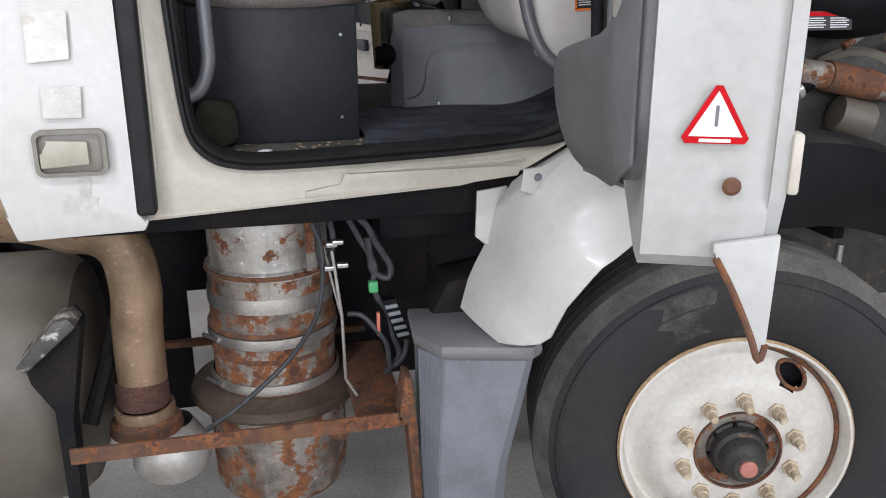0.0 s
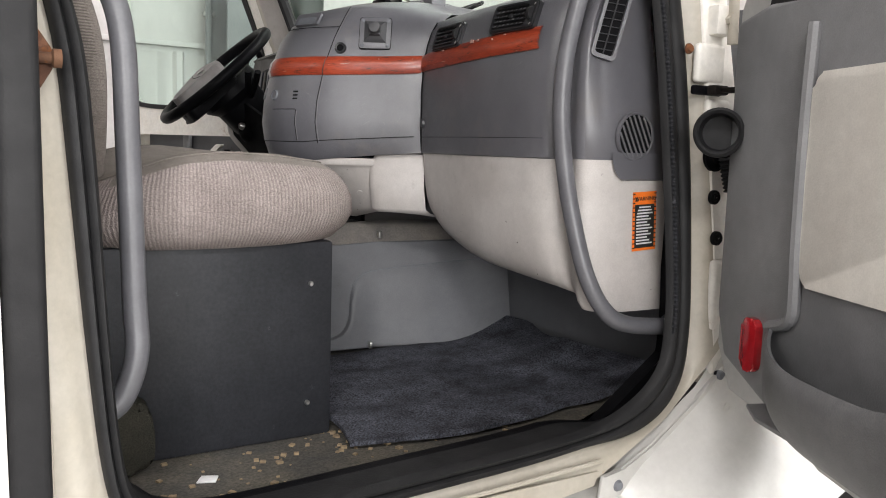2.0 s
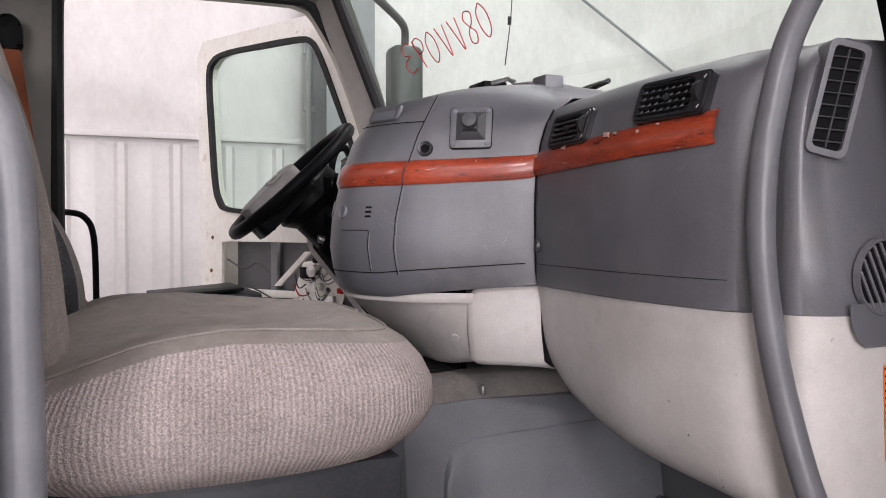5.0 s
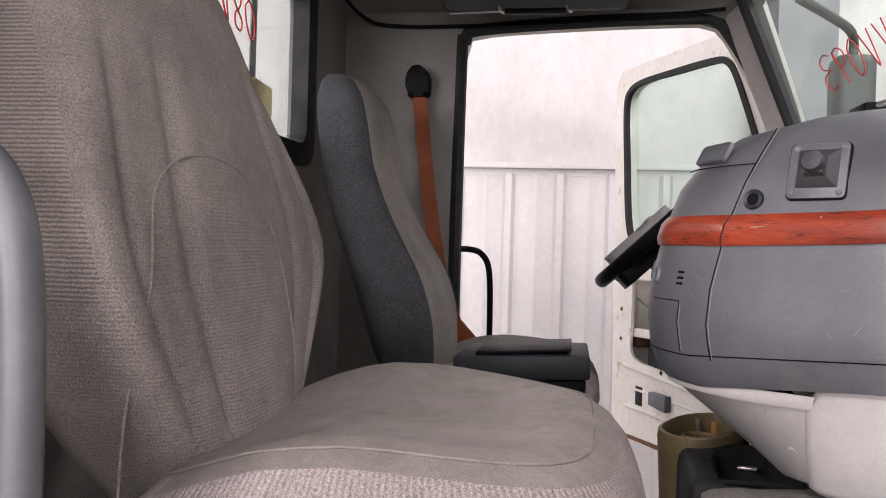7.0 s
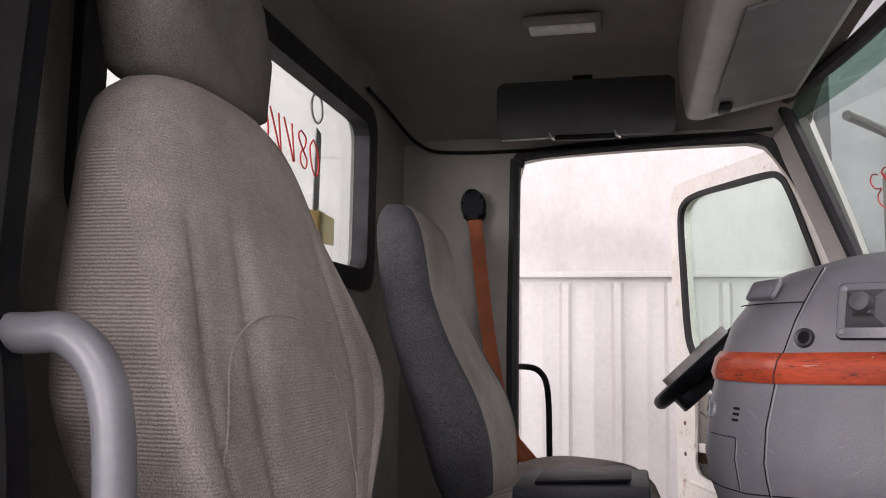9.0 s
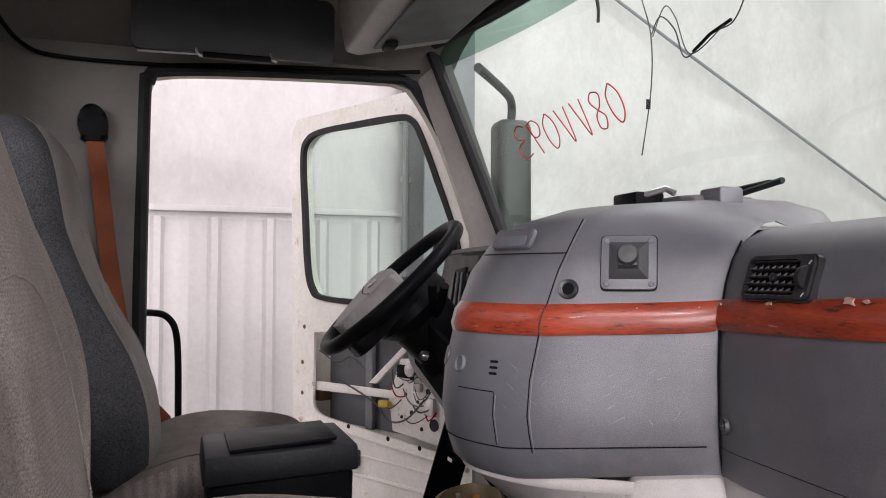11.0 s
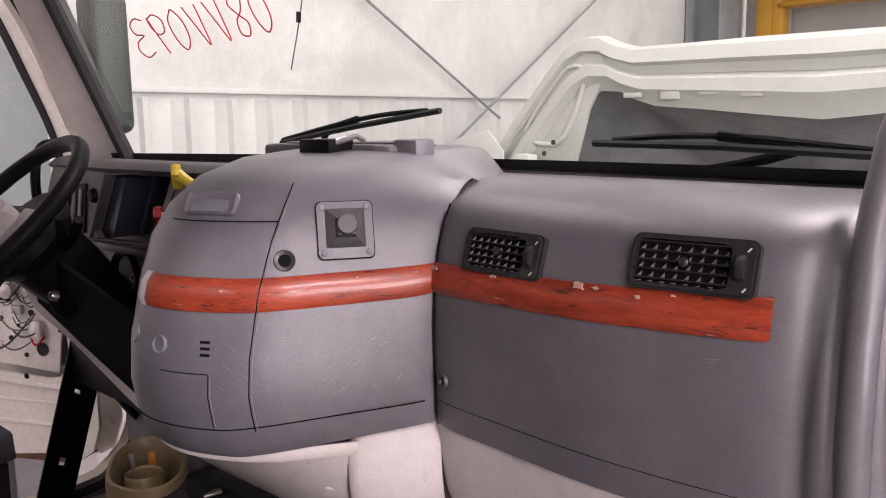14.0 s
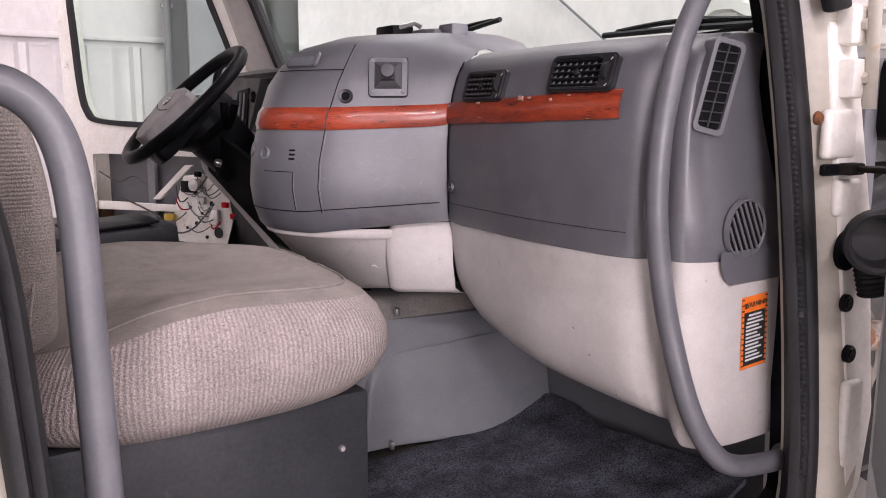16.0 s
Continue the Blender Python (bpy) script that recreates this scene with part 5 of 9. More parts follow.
part("panel_seam", tube(BM(), [on_line(C_LINE, 0.53, 1.83, CUP, 0.0006)] + [on_line(C_LINE, t, 1.83, CUP, 0.0006) for t in np.linspace(0.52, 0.415, 8)] + [on_line(C_LINE, 0.412, z, CUP, 0.0006) for z in np.linspace(1.828, 1.76, 6)], 0.0007, 6), SEAM, dash)
part("panel_seam", tube(BM(), [on_line(P_LINE, PT1, z, UP, 0.001) for z in np.linspace(1.74, 2.03, 12)], 0.0015, 6), SEAM, dash)
part("panel_seam", tube(BM(), [on_line(P_LINE, t, 1.776, UP, 0.0003) for t in np.linspace(PT0 - 0.04, PT1, 30)], 0.0004, 6), SEAM, dash)
# highlights on the bevelled seams, drawn as thin pale tubes
SEAMEDGE = mat("seam_highlight", (0.20, 0.195, 0.205), (0.14, 0.138, 0.145), 0.4, scale=30)
part("seam_edge", tube(BM(), [on_line(C_LINE, T3 - 0.004, z, CUP, 0.0004) for z in np.linspace(1.755, 2.062, 14)], 0.0007, 6), SEAMEDGE, dash, "pale line for the highlight on the seam's bevel")
part("seam_edge", tube(BM(), [on_line(P_LINE, PT1 + 0.004, z, UP, 0.0008) for z in np.linspace(1.74, 2.02, 12)], 0.0016, 6), SEAMEDGE, dash)
part("seam_edge", tube(BM(), [on_line(C_LINE, 0.408, z, CUP, 0.0004) for z in np.linspace(1.826, 1.762, 6)], 0.0006, 6), SEAMEDGE, dash)
m = seat_at(C_LINE, CUP, 2.524, 2.002) @ Matrix.Diagonal((1.16, 1.16, 1.0, 1.0))
part("plate_shadow_gap", moved(prism(BM(), rrect(-0.0312, -0.0322, 0.0312, 0.0322, 0.006), "z", -0.004, 0.0022), m), BLACK, dash)
plate = part("lever_plate", moved(prism(BM(), rrect(-0.030, -0.031, 0.030, 0.031, 0.005), "z", -0.002, 0.0045, 0.0012), m), DASH, dash, "square switch plate with a stubby knob")
# the slope's dark grey stands in for shading inside the funnel
part("plate_slope", moved(lathe(BM(), [(0.031, 0.0040), (0.029, 0.0060), (0.016, 0.012), (0.013, 0.020), (0.0, 0.022)], (0, 0.002, 0), (0, 0, 1), 4), m), TUNNELDARK, plate)
part("knob", moved(lathe(BM(), [(0.008, 0.014), (0.011, 0.016), (0.0115, 0.028), (0.010, 0.031), (0.0, 0.032)], (0.0, 0.003, 0), (0, 0, 1), 20), m), TUNNELDARK, plate)
for dx in (-0.024, 0.024):
    for dy in (-0.025, 0.025):
        part("plate_screw", moved(lathe(BM(), [(0.0, 0.006), (0.0025, 0.006), (0.0035, 0.0045), (0.0035, 0.003)], (dx, dy, 0), (0, 0, 1), 10), m), LINER, plate)
for y, z, r, inner in ((2.552, 1.968, 0.0135, 0.0080), (2.676, 1.862, 0.0120, 0.0095)):
    m = seat_at(C_LINE, CUP, y, z)
    so = part("socket", moved(lathe(BM(), [(inner, -0.004), (inner, 0.003), (r - 0.001, 0.004), (r, 0.002), (r, -0.004)], (0, 0, 0), (0, 0, 1), 28), m), VENT if inner < 0.0086 else LINER, dash)
    part("socket_bottom", moved(lathe(BM(), [(0.0, 0.0012), (inner + 0.001, 0.0012), (inner + 0.001, -0.002)], (0, 0, 0), (0, 0, 1), 24), m), SEAM if inner < 0.0086 else DASH, so)
m = seat_at(C_LINE, CUP, 2.748, 1.868)
part("blank_plug", moved(lathe(BM(), [(0.0, 0.002), (0.014, 0.002), (0.0155, 0.0005), (0.016, -0.004)], (0, 0, 0), (0, 0, 1), 28), m), DASH, dash)
m = seat_at(C_LINE, CUP, 2.617, 1.862)
for i in range(3):
    part("slot", moved(rbox(BM(), (-0.007, -0.010 + 0.008 * i, -0.001), (0.007, -0.0065 + 0.008 * i, 0.0012), 0.001, 1), m), SEAM, dash)
m = seat_at(C_LINE, CUP, 2.66, 2.038)
dent = rrect(-0.040, -0.014, 0.036, 0.0155, 0.007)
part("finger_recess", moved(loft(BM(), [[(u * k, v * k, w) for u, v in dent] for k, w in ((1.06, -0.006), (1.05, -0.0006), (1.0, 0.0002), (0.94, -0.0004), (0.86, -0.0012))], closed=True), m), DASH, dash, "shallow moulded recess")
# paler grey stands in for the light falling on the recess floor
part("lit_recess_floor", moved(prism(BM(), rrect(-0.033, -0.0115, 0.027, 0.005, 0.005), "z", -0.002, -0.0004, 0.0003), m), LINER, dash)
part("shelf_plug", lathe(BM(), [(0.0, -0.0015), (0.0085, -0.0015), (0.0100, 0.0), (0.0105, 0.004)], (0.549, 2.560, 1.642), (0.62, 0.50, 0.60), 20), LIGHTGREY, dash)
# scratches and scuffs on the panels
SCUFF = mat("pale_scuff", (0.27, 0.26, 0.262), (0.21, 0.205, 0.208), 0.7, scale=60)
rng = random.Random(21)
for i in range(8):
    line, lev, t, z = ((C_LINE, CUP, rng.uniform(0.10, 0.34), rng.uniform(1.77, 1.90)) if i < 5 else (P_LINE, UP, rng.uniform(PT0 + 0.02, PT1 - 0.02), rng.uniform(1.76, 1.92)))
    dt, dz = rng.uniform(0.006, 0.02), rng.uniform(-0.012, 0.006)
    part("scratch", tube(BM(), [on_line(line, t + dt * k, z + dz * k, lev, 0.0001) for k in (0, 0.5, 1)], rng.uniform(0.00015, 0.00025), 4), SCUFF, dash)
for i in range(14):
    t, z = 0.215 + rng.gauss(0, 0.022), 1.835 + rng.gauss(0, 0.020)
    k = rng.uniform(0.004, 0.014)
    part("scratch", tube(BM(), [on_line(C_LINE, t + k * f, z - 0.45 * k * f + 0.03 * k, CUP, 0.0001) for f in (0, 0.5, 1)], rng.uniform(0.0001, 0.0002), 4), SCUFF, dash)
for i in range(9):
    t, z = 0.345 + 0.05 * rng.random(), 1.80 + 0.09 * rng.random()
    k = rng.uniform(0.01, 0.03)
    part("scratch", tube(BM(), [on_line(C_LINE, t - k * f, z - 0.5 * k * f, CUP, 0.0001) for f in (0, 0.5, 1)], rng.uniform(0.0001, 0.00022), 4), SCUFF, dash)
# top pad of the centre, with a strap clip and the wiper cover
pad = part("top_pad", prism(BM(), round_poly([(0.70, 2.62), (0.74, 2.59), (0.82, 2.60), (0.86, 2.70), (0.86, 2.88), (0.80, 2.95), (0.73, 2.92)]), "z", 2.060, 2.104, 0.008), DASHTOP, dash)
part("pad_lip", prism(BM(), round_poly([(0.74, 2.64), (0.77, 2.62), (0.82, 2.63), (0.84, 2.70), (0.84, 2.86), (0.79, 2.91), (0.75, 2.88)]), "z", 2.104, 2.107, 0.001), DASHTOP, pad)
part("strap_clip", rbox(BM(), (0.655, 2.665, 2.09), (0.705, 2.735, 2.114), 0.004), BLACK, dash, "black strap clip")
part("latch_block", rbox(BM(), (0.72, 2.55, 2.08), (0.76, 2.60, 2.112), 0.005), DASH, dash)
part("clip_pin", tube(BM(), [(0.67, 2.67, 2.108), (0.70, 2.655, 2.118), (0.71, 2.645, 2.110)], 0.005, 8), STEEL, dash)

# ---- driver's side of the dash ----
s = BM()
loft(s, [[(0.70 + dx, 2.88, z), (0.70 + dx, 3.2, z), (0.71 + dx, 3.6, z), (0.735 + dx, 3.86, z), (0.80 + dx * 0.7, 3.99, z)] for dx, z in ((0.04, 2.034), (0.008, 2.042), (0.0, 2.050), (0.015, 2.062), (0.06, 2.067), (0.28, 2.05))])
part("driver_dash_top", s, DRIVERTOP, dash, "dark dash top over the instruments", 60)
s = BM()
prism(s, [(2.86, 1.72), (3.99, 1.72), (3.99, 2.04), (2.86, 2.04)], "x", 0.86, 0.88)
part("cluster_back", s, BLACK, dash, "empty black instrument recess")
s = BM()
GAP = [(3.19, 2.048), (3.505, 2.034), (3.61, 1.886), (3.31, 1.897)]
holed(s, [(2.90, 1.74), (3.84, 1.74), (3.90, 1.90), (3.80, 2.045), (2.90, 2.058)], GAP, "x", 0.722, 0.738, 60)
bz = part("instrument_bezel", s, BEZEL, dash, "dusty bezel round an emptied instrument opening")
s = BM()
loft(s, [[(w, u, v) for u, v in inset(GAP, d)] for w, d in ((0.716, -0.010), (0.713, -0.006), (0.714, -0.001), (0.724, 0.001), (0.735, 0.0))], closed=True, caps=False)
part("opening_lip", s, DRIVERTOP, bz)
part("recess_back", prism(BM(), [(3.10, 2.056), (3.60, 2.056), (3.74, 1.86), (3.20, 1.86)], "x", 0.835, 0.841), NAVY, bz)
part("recess_box", prism(BM(), [(3.475, 2.030), (3.60, 2.03), (3.70, 1.87), (3.555, 1.888)], "x", 0.745, 0.833, 0.004), NAVY, bz, "dark blue cover inside the recess")
part("recess_rib", tube(BM(), [(0.80, 3.445, 2.03), (0.80, 3.53, 1.89)], 0.005, 8), NAVY, bz)
lens = [(0.770 + 0.006 * math.sin(a * 2), 3.265 + 0.075 * math.cos(a), 1.965 + (0.068 + 0.012 * math.sin(3 * a)) * math.sin(a)) for a in np.linspace(0, 2 * math.pi, 25)[:-1]]
part("cluster_lens", loft(BM(), [lens, [(u + 0.003, v, z) for u, v, z in lens]], closed=True), CLOUDY, bz, "cloudy lens remnant")
part("bare_side", prism(BM(), [(3.13, 2.055), (3.215, 2.052), (3.325, 1.892), (3.24, 1.89)], "x", 0.715, 0.7215, 0.002), BEZEL, bz)
part("lower_ledge", rbox(BM(), (0.700, 3.20, 1.868), (0.7215, 3.60, 1.884), 0.004), BEZEL, bz)
part("red_strip", rbox(BM(), (0.700, 3.205, 1.876), (0.712, 3.285, 1.896), 0.003), mat("dark_red_plastic", (0.20, 0.02, 0.018), None, 0.4, scale=30), bz)
part("lower_shroud", rbox(BM(), (0.728, 2.92, 1.50), (0.742, 3.80, 1.739), 0.004), BLACK, bz, "black shroud under the instruments")
part("dial_socket", lathe(BM(), [(0.0, 0.012), (0.040, 0.012), (0.050, -0.004), (0.058, -0.012), (0.062, 0.002)], (0.720, 3.45, 1.812), (1, 0, 0), 28), BLACK, bz)
part("dial_glint", lathe(BM(), [(0.004, -0.002), (0.010, -0.003), (0.012, 0.003)], (0.716, 3.415, 1.815), (1, 0.4, 0), 16), BAND, bz)
part("round_switch", lathe(BM(), [(0.0, -0.010), (0.012, -0.010), (0.016, -0.004), (0.018, 0.002)], (0.720, 3.585, 1.985), (1, 0, 0), 20), BLACK, bz)
part("switch_panel", prism(BM(), [(3.64, 1.895), (3.77, 1.89), (3.70, 2.005), (3.61, 2.012)], "x", 0.715, 0.7215, 0.002), BLACK, bz, "empty switch panel")
for k in range(3):
    part("switch_gap", prism(BM(), [(3.650 + 0.04 * k, 1.91), (3.668 + 0.04 * k, 1.91), (3.640 + 0.032 * k, 1.998), (3.624 + 0.032 * k, 1.998)], "x", 0.711, 0.7148, 0.001), (NAVY, BEZEL, NAVY)[k], bz)
for y, z, c in ((3.109, 2.050, (0.60, 0.44, 0.04)), (3.185, 1.968, (0.36, 0.02, 0.02))):
    kb = part("brake_knob", prism(BM(), [(-0.024, -0.020), (-0.012, -0.026), (0.010, -0.012), (0.026, -0.012), (0.026, 0.012), (0.010, 0.012), (-0.012, 0.026), (-0.024, 0.020)], "x", -0.008, 0.006, 0.004), mat("brake_knob_paint", c, tuple(v * 0.75 for v in c), 0.4, scale=30), dash, "yellow pull knob" if c[0] > 0.5 else "red pull knob")
    kb.matrix_basis = Matrix.Translation((0.66, y, z)) @ pose(0, 0, 0, -25, 0, -35) @ pose(0, 0, 0, 0, 0, 180)
    part("neck", tube(BM(), [(0.66, y - 0.005, z), (0.662, y - 0.052, z - 0.017)], 0.010, 10, [0.012, 0.009]), kb.data.materials[0], dash)
    part("stem", tube(BM(), [(0.662, y - 0.052, z - 0.017), (0.668, y - 0.10, z - 0.034)], 0.0075, 8), BAND if c[0] > 0.5 else STEEL, dash)

# ---- steering wheel and column ----
swc, swn = Vector((0.485, 3.49, 1.962)), Vector((-0.69, 0.05, 0.72)).normalized()
sw = thing("steering_wheel", swc, "black steering wheel with a grey centre pad", "steering wheel")
SM = Matrix.Translation(swc) @ swn.to_track_quat("Z", "X").to_matrix().to_4x4()
ring_pts = [(0.208 * math.cos(a), 0.208 * math.sin(a), 0) for a in np.linspace(0, 2 * math.pi, 61)]
part("rim", moved(tube(BM(), ring_pts + [ring_pts[1]], 0.0175, 12), SM), BLACK, sw)
part("hub_shroud", moved(lathe(BM(), [(0.0, -0.13), (0.07, -0.12), (0.105, -0.075), (0.10, -0.035), (0.0, -0.022)], (0, 0, 0), (0, 0, 1), 32), SM), BLACK, sw)
UPL = (SM.to_3x3().inverted() @ Vector((0.7, 0, 0.7)))
turn = math.atan2(UPL[1], UPL[0]) - math.pi / 2
SR = SM @ Matrix.Rotation(turn, 4, "Z")
PADGREY = mat("grey_pad_plastic", (0.27, 0.25, 0.247), (0.215, 0.20, 0.197), 0.5, scale=12, fine=400, fine_bump=0.2, smear=0.08)
pad_poly = round_poly([(-0.115, 0.012), (-0.02, 0.022), (0.085, 0.014), (0.100, -0.05), (0.128, -0.150), (0.09, -0.168), (0.02, -0.160), (-0.055, -0.085), (-0.11, -0.02)], 4)
part("pad_base", moved(prism(BM(), inset(pad_poly, -0.014), "z", -0.05, -0.004, 0.006), SR), BLACK, sw)
part("centre_pad", moved(prism(BM(), pad_poly, "z", -0.010, 0.036, 0.010), SR), PADGREY, sw, "worn grey centre pad")
part("pad_seam", moved(tube(BM(), smooth([(-0.095, -0.035, 0.0365), (0.0, -0.062, 0.0368), (0.098, -0.066, 0.0365)], 4), 0.0012, 6), SR), BLACK, sw)
part("badge", moved(tube(BM(), [(0.002 + 0.019 * math.cos(a), -0.030 + 0.0115 * math.sin(a), 0.038) for a in np.linspace(0, 2 * math.pi, 29)], 0.0024, 8), SR), STEEL, sw, "plain oval metal badge")
part("badge_bar", moved(rbox(BM(), (-0.010, -0.033, 0.036), (0.014, -0.027, 0.0395), 0.001), SR), STEEL, sw)
for sx in (-1, 1):
    part("spoke", moved(prism(BM(), [(sx * 0.08, 0.032), (sx * 0.196, 0.026), (sx * 0.202, -0.016), (sx * 0.155, -0.032), (sx * 0.09, -0.095), (sx * 0.07, -0.06)], "z", -0.014, 0.0, 0.005), SR), PADGREY, sw, "grey spoke cover")
    part("lower_spoke", moved(prism(BM(), [(sx * 0.03, -0.05), (sx * 0.075, -0.045), (sx * 0.12, -0.165), (sx * 0.085, -0.185)], "z", -0.03, -0.015, 0.006), SR), BLACK, sw)
part("horn_button", moved(lathe(BM(), [(0.0, 0.012), (0.020, 0.010), (0.026, 0.004), (0.030, -0.012)], (0.055, -0.150, -0.004), (0, 0, 1), 24), SR), BLACK, sw)
colm = thing("steering_column", (0.62, 3.42, 1.72), "black steering column with stalks and a dark knee panel", "steering column")
part("column_tube", tube(BM(), [swc - swn * 0.06, swc - swn * 0.18, (0.70, 3.46, 1.72)], 0.055, 20, [0.085, 0.078, 0.065]), BLACK, colm)
part("stalk", tube(BM(), smooth([(0.57, 3.40, 1.90), (0.56, 3.33, 1.93), (0.555, 3.29, 1.965)], 4), 0.010, 8), BLACK, colm)
part("stalk", tube(BM(), smooth([(0.57, 3.42, 1.90), (0.55, 3.36, 1.93), (0.54, 3.335, 1.968)], 4), 0.011, 8), BLACK, colm)
part("stalk", tube(BM(), smooth([(0.66, 3.12, 1.92), (0.63, 3.09, 1.91), (0.62, 3.05, 1.87)], 4), 0.011, 8), BLACK, colm)
KP = Vector((0.022, 0.012, -0.022))
s = BM()
solid(s, [[Vector(q) + KP for q in row] for row in ([(0.535, 3.52, 1.86), (0.54, 3.40, 1.90), (0.56, 3.2, 1.835), (0.58, 3.0, 1.78)], [(0.54, 3.50, 1.80), (0.55, 3.38, 1.83), (0.57, 3.18, 1.77), (0.60, 2.98, 1.73)], [(0.58, 3.40, 1.72), (0.59, 3.30, 1.72), (0.61, 3.15, 1.70), (0.63, 2.97, 1.68)], [(0.63, 3.26, 1.62), (0.64, 3.2, 1.61), (0.65, 3.10, 1.60), (0.67, 2.95, 1.58)])], 0.012)
part("knee_panel", s, MATTEBLACK, colm, "black knee panel with a key switch")
part("panel_edge", solid(BM(), [[Vector((p[0] + du, p[1] + dv, p[2] + dw)) for p in smooth([(0.548, 3.548, 1.838), (0.555, 3.524, 1.772), (0.596, 3.444, 1.700), (0.640, 3.315, 1.600), (0.672, 3.22, 1.53)], 4)] for du, dv, dw in ((0.0, 0.0, 0.009), (-0.005, 0.003, 0.003), (-0.005, 0.004, -0.005), (0.002, 0.004, -0.009))], 0.003), LIGHTGREY, colm)
part("switch_dome", lathe(BM(), [(0.0, -0.004), (0.030, -0.004), (0.042, 0.004), (0.050, 0.022)], (0.557, 3.418, 1.805), (1, 0.1, -0.3), 28), MATTEBLACK, colm)
part("key_switch", lathe(BM(), [(0.005, -0.016), (0.008, -0.018), (0.011, -0.012), (0.012, 0.006)], (0.555, 3.416, 1.80), (1, 0.1, -0.3), 20), STEEL, colm)
# steel brace with open bolt holes and a bent rod below the dash
br = thing("seat_brace", (0.68, 3.80, 1.095), "flat black steel brace with bolt holes, floor to dash", "bracket")
s = BM()
B0, B1, B2, B3 = Vector((0.735, 3.802, 1.625)), Vector((0.812, 3.802, 1.545)), Vector((0.574, 3.80, 1.095)), Vector((0.668, 3.80, 1.095))
cuts = [0.0, 0.150, 0.168, 0.228, 0.246, 0.565, 0.605, 1.0]
for j, (f0, f1) in enumerate(zip(cuts, cuts[1:])):
    across = (0.0, 0.38, 0.56, 1.0) if j in (1, 3, 5) else (0.0, 1.0)
    for k, (g0, g1) in enumerate(zip(across, across[1:])):
        if len(across) == 4 and k == 1:
            continue
        prism(s, [(q[0], q[2]) for q in (B0.lerp(B2, f0).lerp(B1.lerp(B3, f0), g0), B0.lerp(B2, f0).lerp(B1.lerp(B3, f0), g1), B0.lerp(B2, f1).lerp(B1.lerp(B3, f1), g1), B0.lerp(B2, f1).lerp(B1.lerp(B3, f1), g0))], "y", 3.798, 3.804)
part("bar", s, BLACK, br)
part("foot_plate", rbox(BM(), (0.55, 3.77, 1.095), (0.69, 3.83, 1.103), 0.002), BLACK, br)
part("bent_rod", tube(BM(), smooth([(0.775, 3.80, 1.53), (0.80, 3.82, 1.496), (0.879, 3.88, 1.402), (0.941, 3.94, 1.328), (0.980, 3.972, 1.293), (1.03, 3.975, 1.288)], 5), 0.012, 8), BLACK, br)

# ---- engine tunnel, carpet, cup holder, storage box ----
DUSTTOP = mat("dusty_tunnel_top", (0.155, 0.138, 0.122), (0.105, 0.098, 0.093), 0.75, scale=9, fine=300, grain=0.2, fine_bump=0.3, smear=0.15)
tun = thing("engine_tunnel", (0.7, 2.95, FLOOR_Z), "grey moulded engine tunnel cover, scuffed", "tunnel cover")
s = BM()
loft(s, [[(0.97, 2.50, 1.27), (0.72, 2.53, 1.27), (0.60, 2.565, 1.27), (0.47, 2.575, 1.27), (0.435, 2.62, 1.27), (0.57, 3.20, 1.27), (0.97, 3.25, 1.27)], [(0.97, 2.53, 1.45), (0.72, 2.56, 1.45), (0.60, 2.595, 1.45), (0.47, 2.605, 1.45), (0.44, 2.65, 1.45), (0.56, 3.18, 1.45), (0.97, 3.22, 1.45)], [(0.97, 2.57, 1.52), (0.74, 2.59, 1.52), (0.62, 2.615, 1.52), (0.48, 2.63, 1.51), (0.45, 2.68, 1.51), (0.57, 3.15, 1.49), (0.97, 3.18, 1.49)], [(0.97, 2.60, 1.532), (0.78, 2.615, 1.532), (0.66, 2.635, 1.532), (0.50, 2.65, 1.522), (0.47, 2.70, 1.522), (0.59, 3.12, 1.50), (0.97, 3.15, 1.50)]], closed=True)
part("cover", s, TUNNEL, tun)
part("cover_top", loft(BM(), [[(u, v + dv * (1 if v < 2.66 else 0.25), z - (0.012 if u < 0.5 else 0)) for u, v in ((0.97, 2.585), (0.74, 2.60), (0.62, 2.62), (0.50, 2.635), (0.455, 2.655), (0.45, 2.675), (0.60, 2.672), (0.97, 2.672))] for dv, z in ((-0.006, 1.49), (-0.002, 1.535), (0.004, 1.553), (0.012, 1.562), (0.022, 1.566))], closed=True), DUSTTOP, tun, "dusty brown top of the cover")
def tunnel_side(x, z):
    return float(np.interp(x, [0.46, 0.60, 0.72, 0.97], [2.575, 2.565, 2.53, 2.50])) + 0.167 * (z - 1.27)


CREST = resample(smooth([(0.476, 0, 1.295), (0.515, 0, 1.308), (0.537, 0, 1.345), (0.546, 0, 1.405), (0.570, 0, 1.440), (0.640, 0, 1.456), (0.79, 0, 1.470), (0.95, 0, 1.476)], 6), 30)
part("raised_panel", solid(BM(), [[(q[0], tunnel_side(q[0], 1.275 + (q[2] - 1.275) * f) - 0.010 * math.sin(math.pi / 2 * min(1.0, (1 - f) * 6 + 0.1)), 1.275 + (q[2] - 1.275) * f) for q in CREST] for f in (0, 0.3, 0.6, 0.8, 0.9, 0.95, 1.0)], 0.004), TUNNEL, tun)
part("panel_edge", tube(BM(), [(q[0], tunnel_side(q[0], q[2]) - 0.001, q[2]) for q in CREST], 0.0035, 6), LINER, tun, "pale edge line of the raised panel")
for u, v, z in ((0.621, 2.606, 1.537), (0.575, 2.552, 1.28)):
    part("clip", rbox(BM(), (u - 0.004, v - 0.012, z - 0.006), (u + 0.004, v, z + 0.010), 0.002), STEEL, tun)
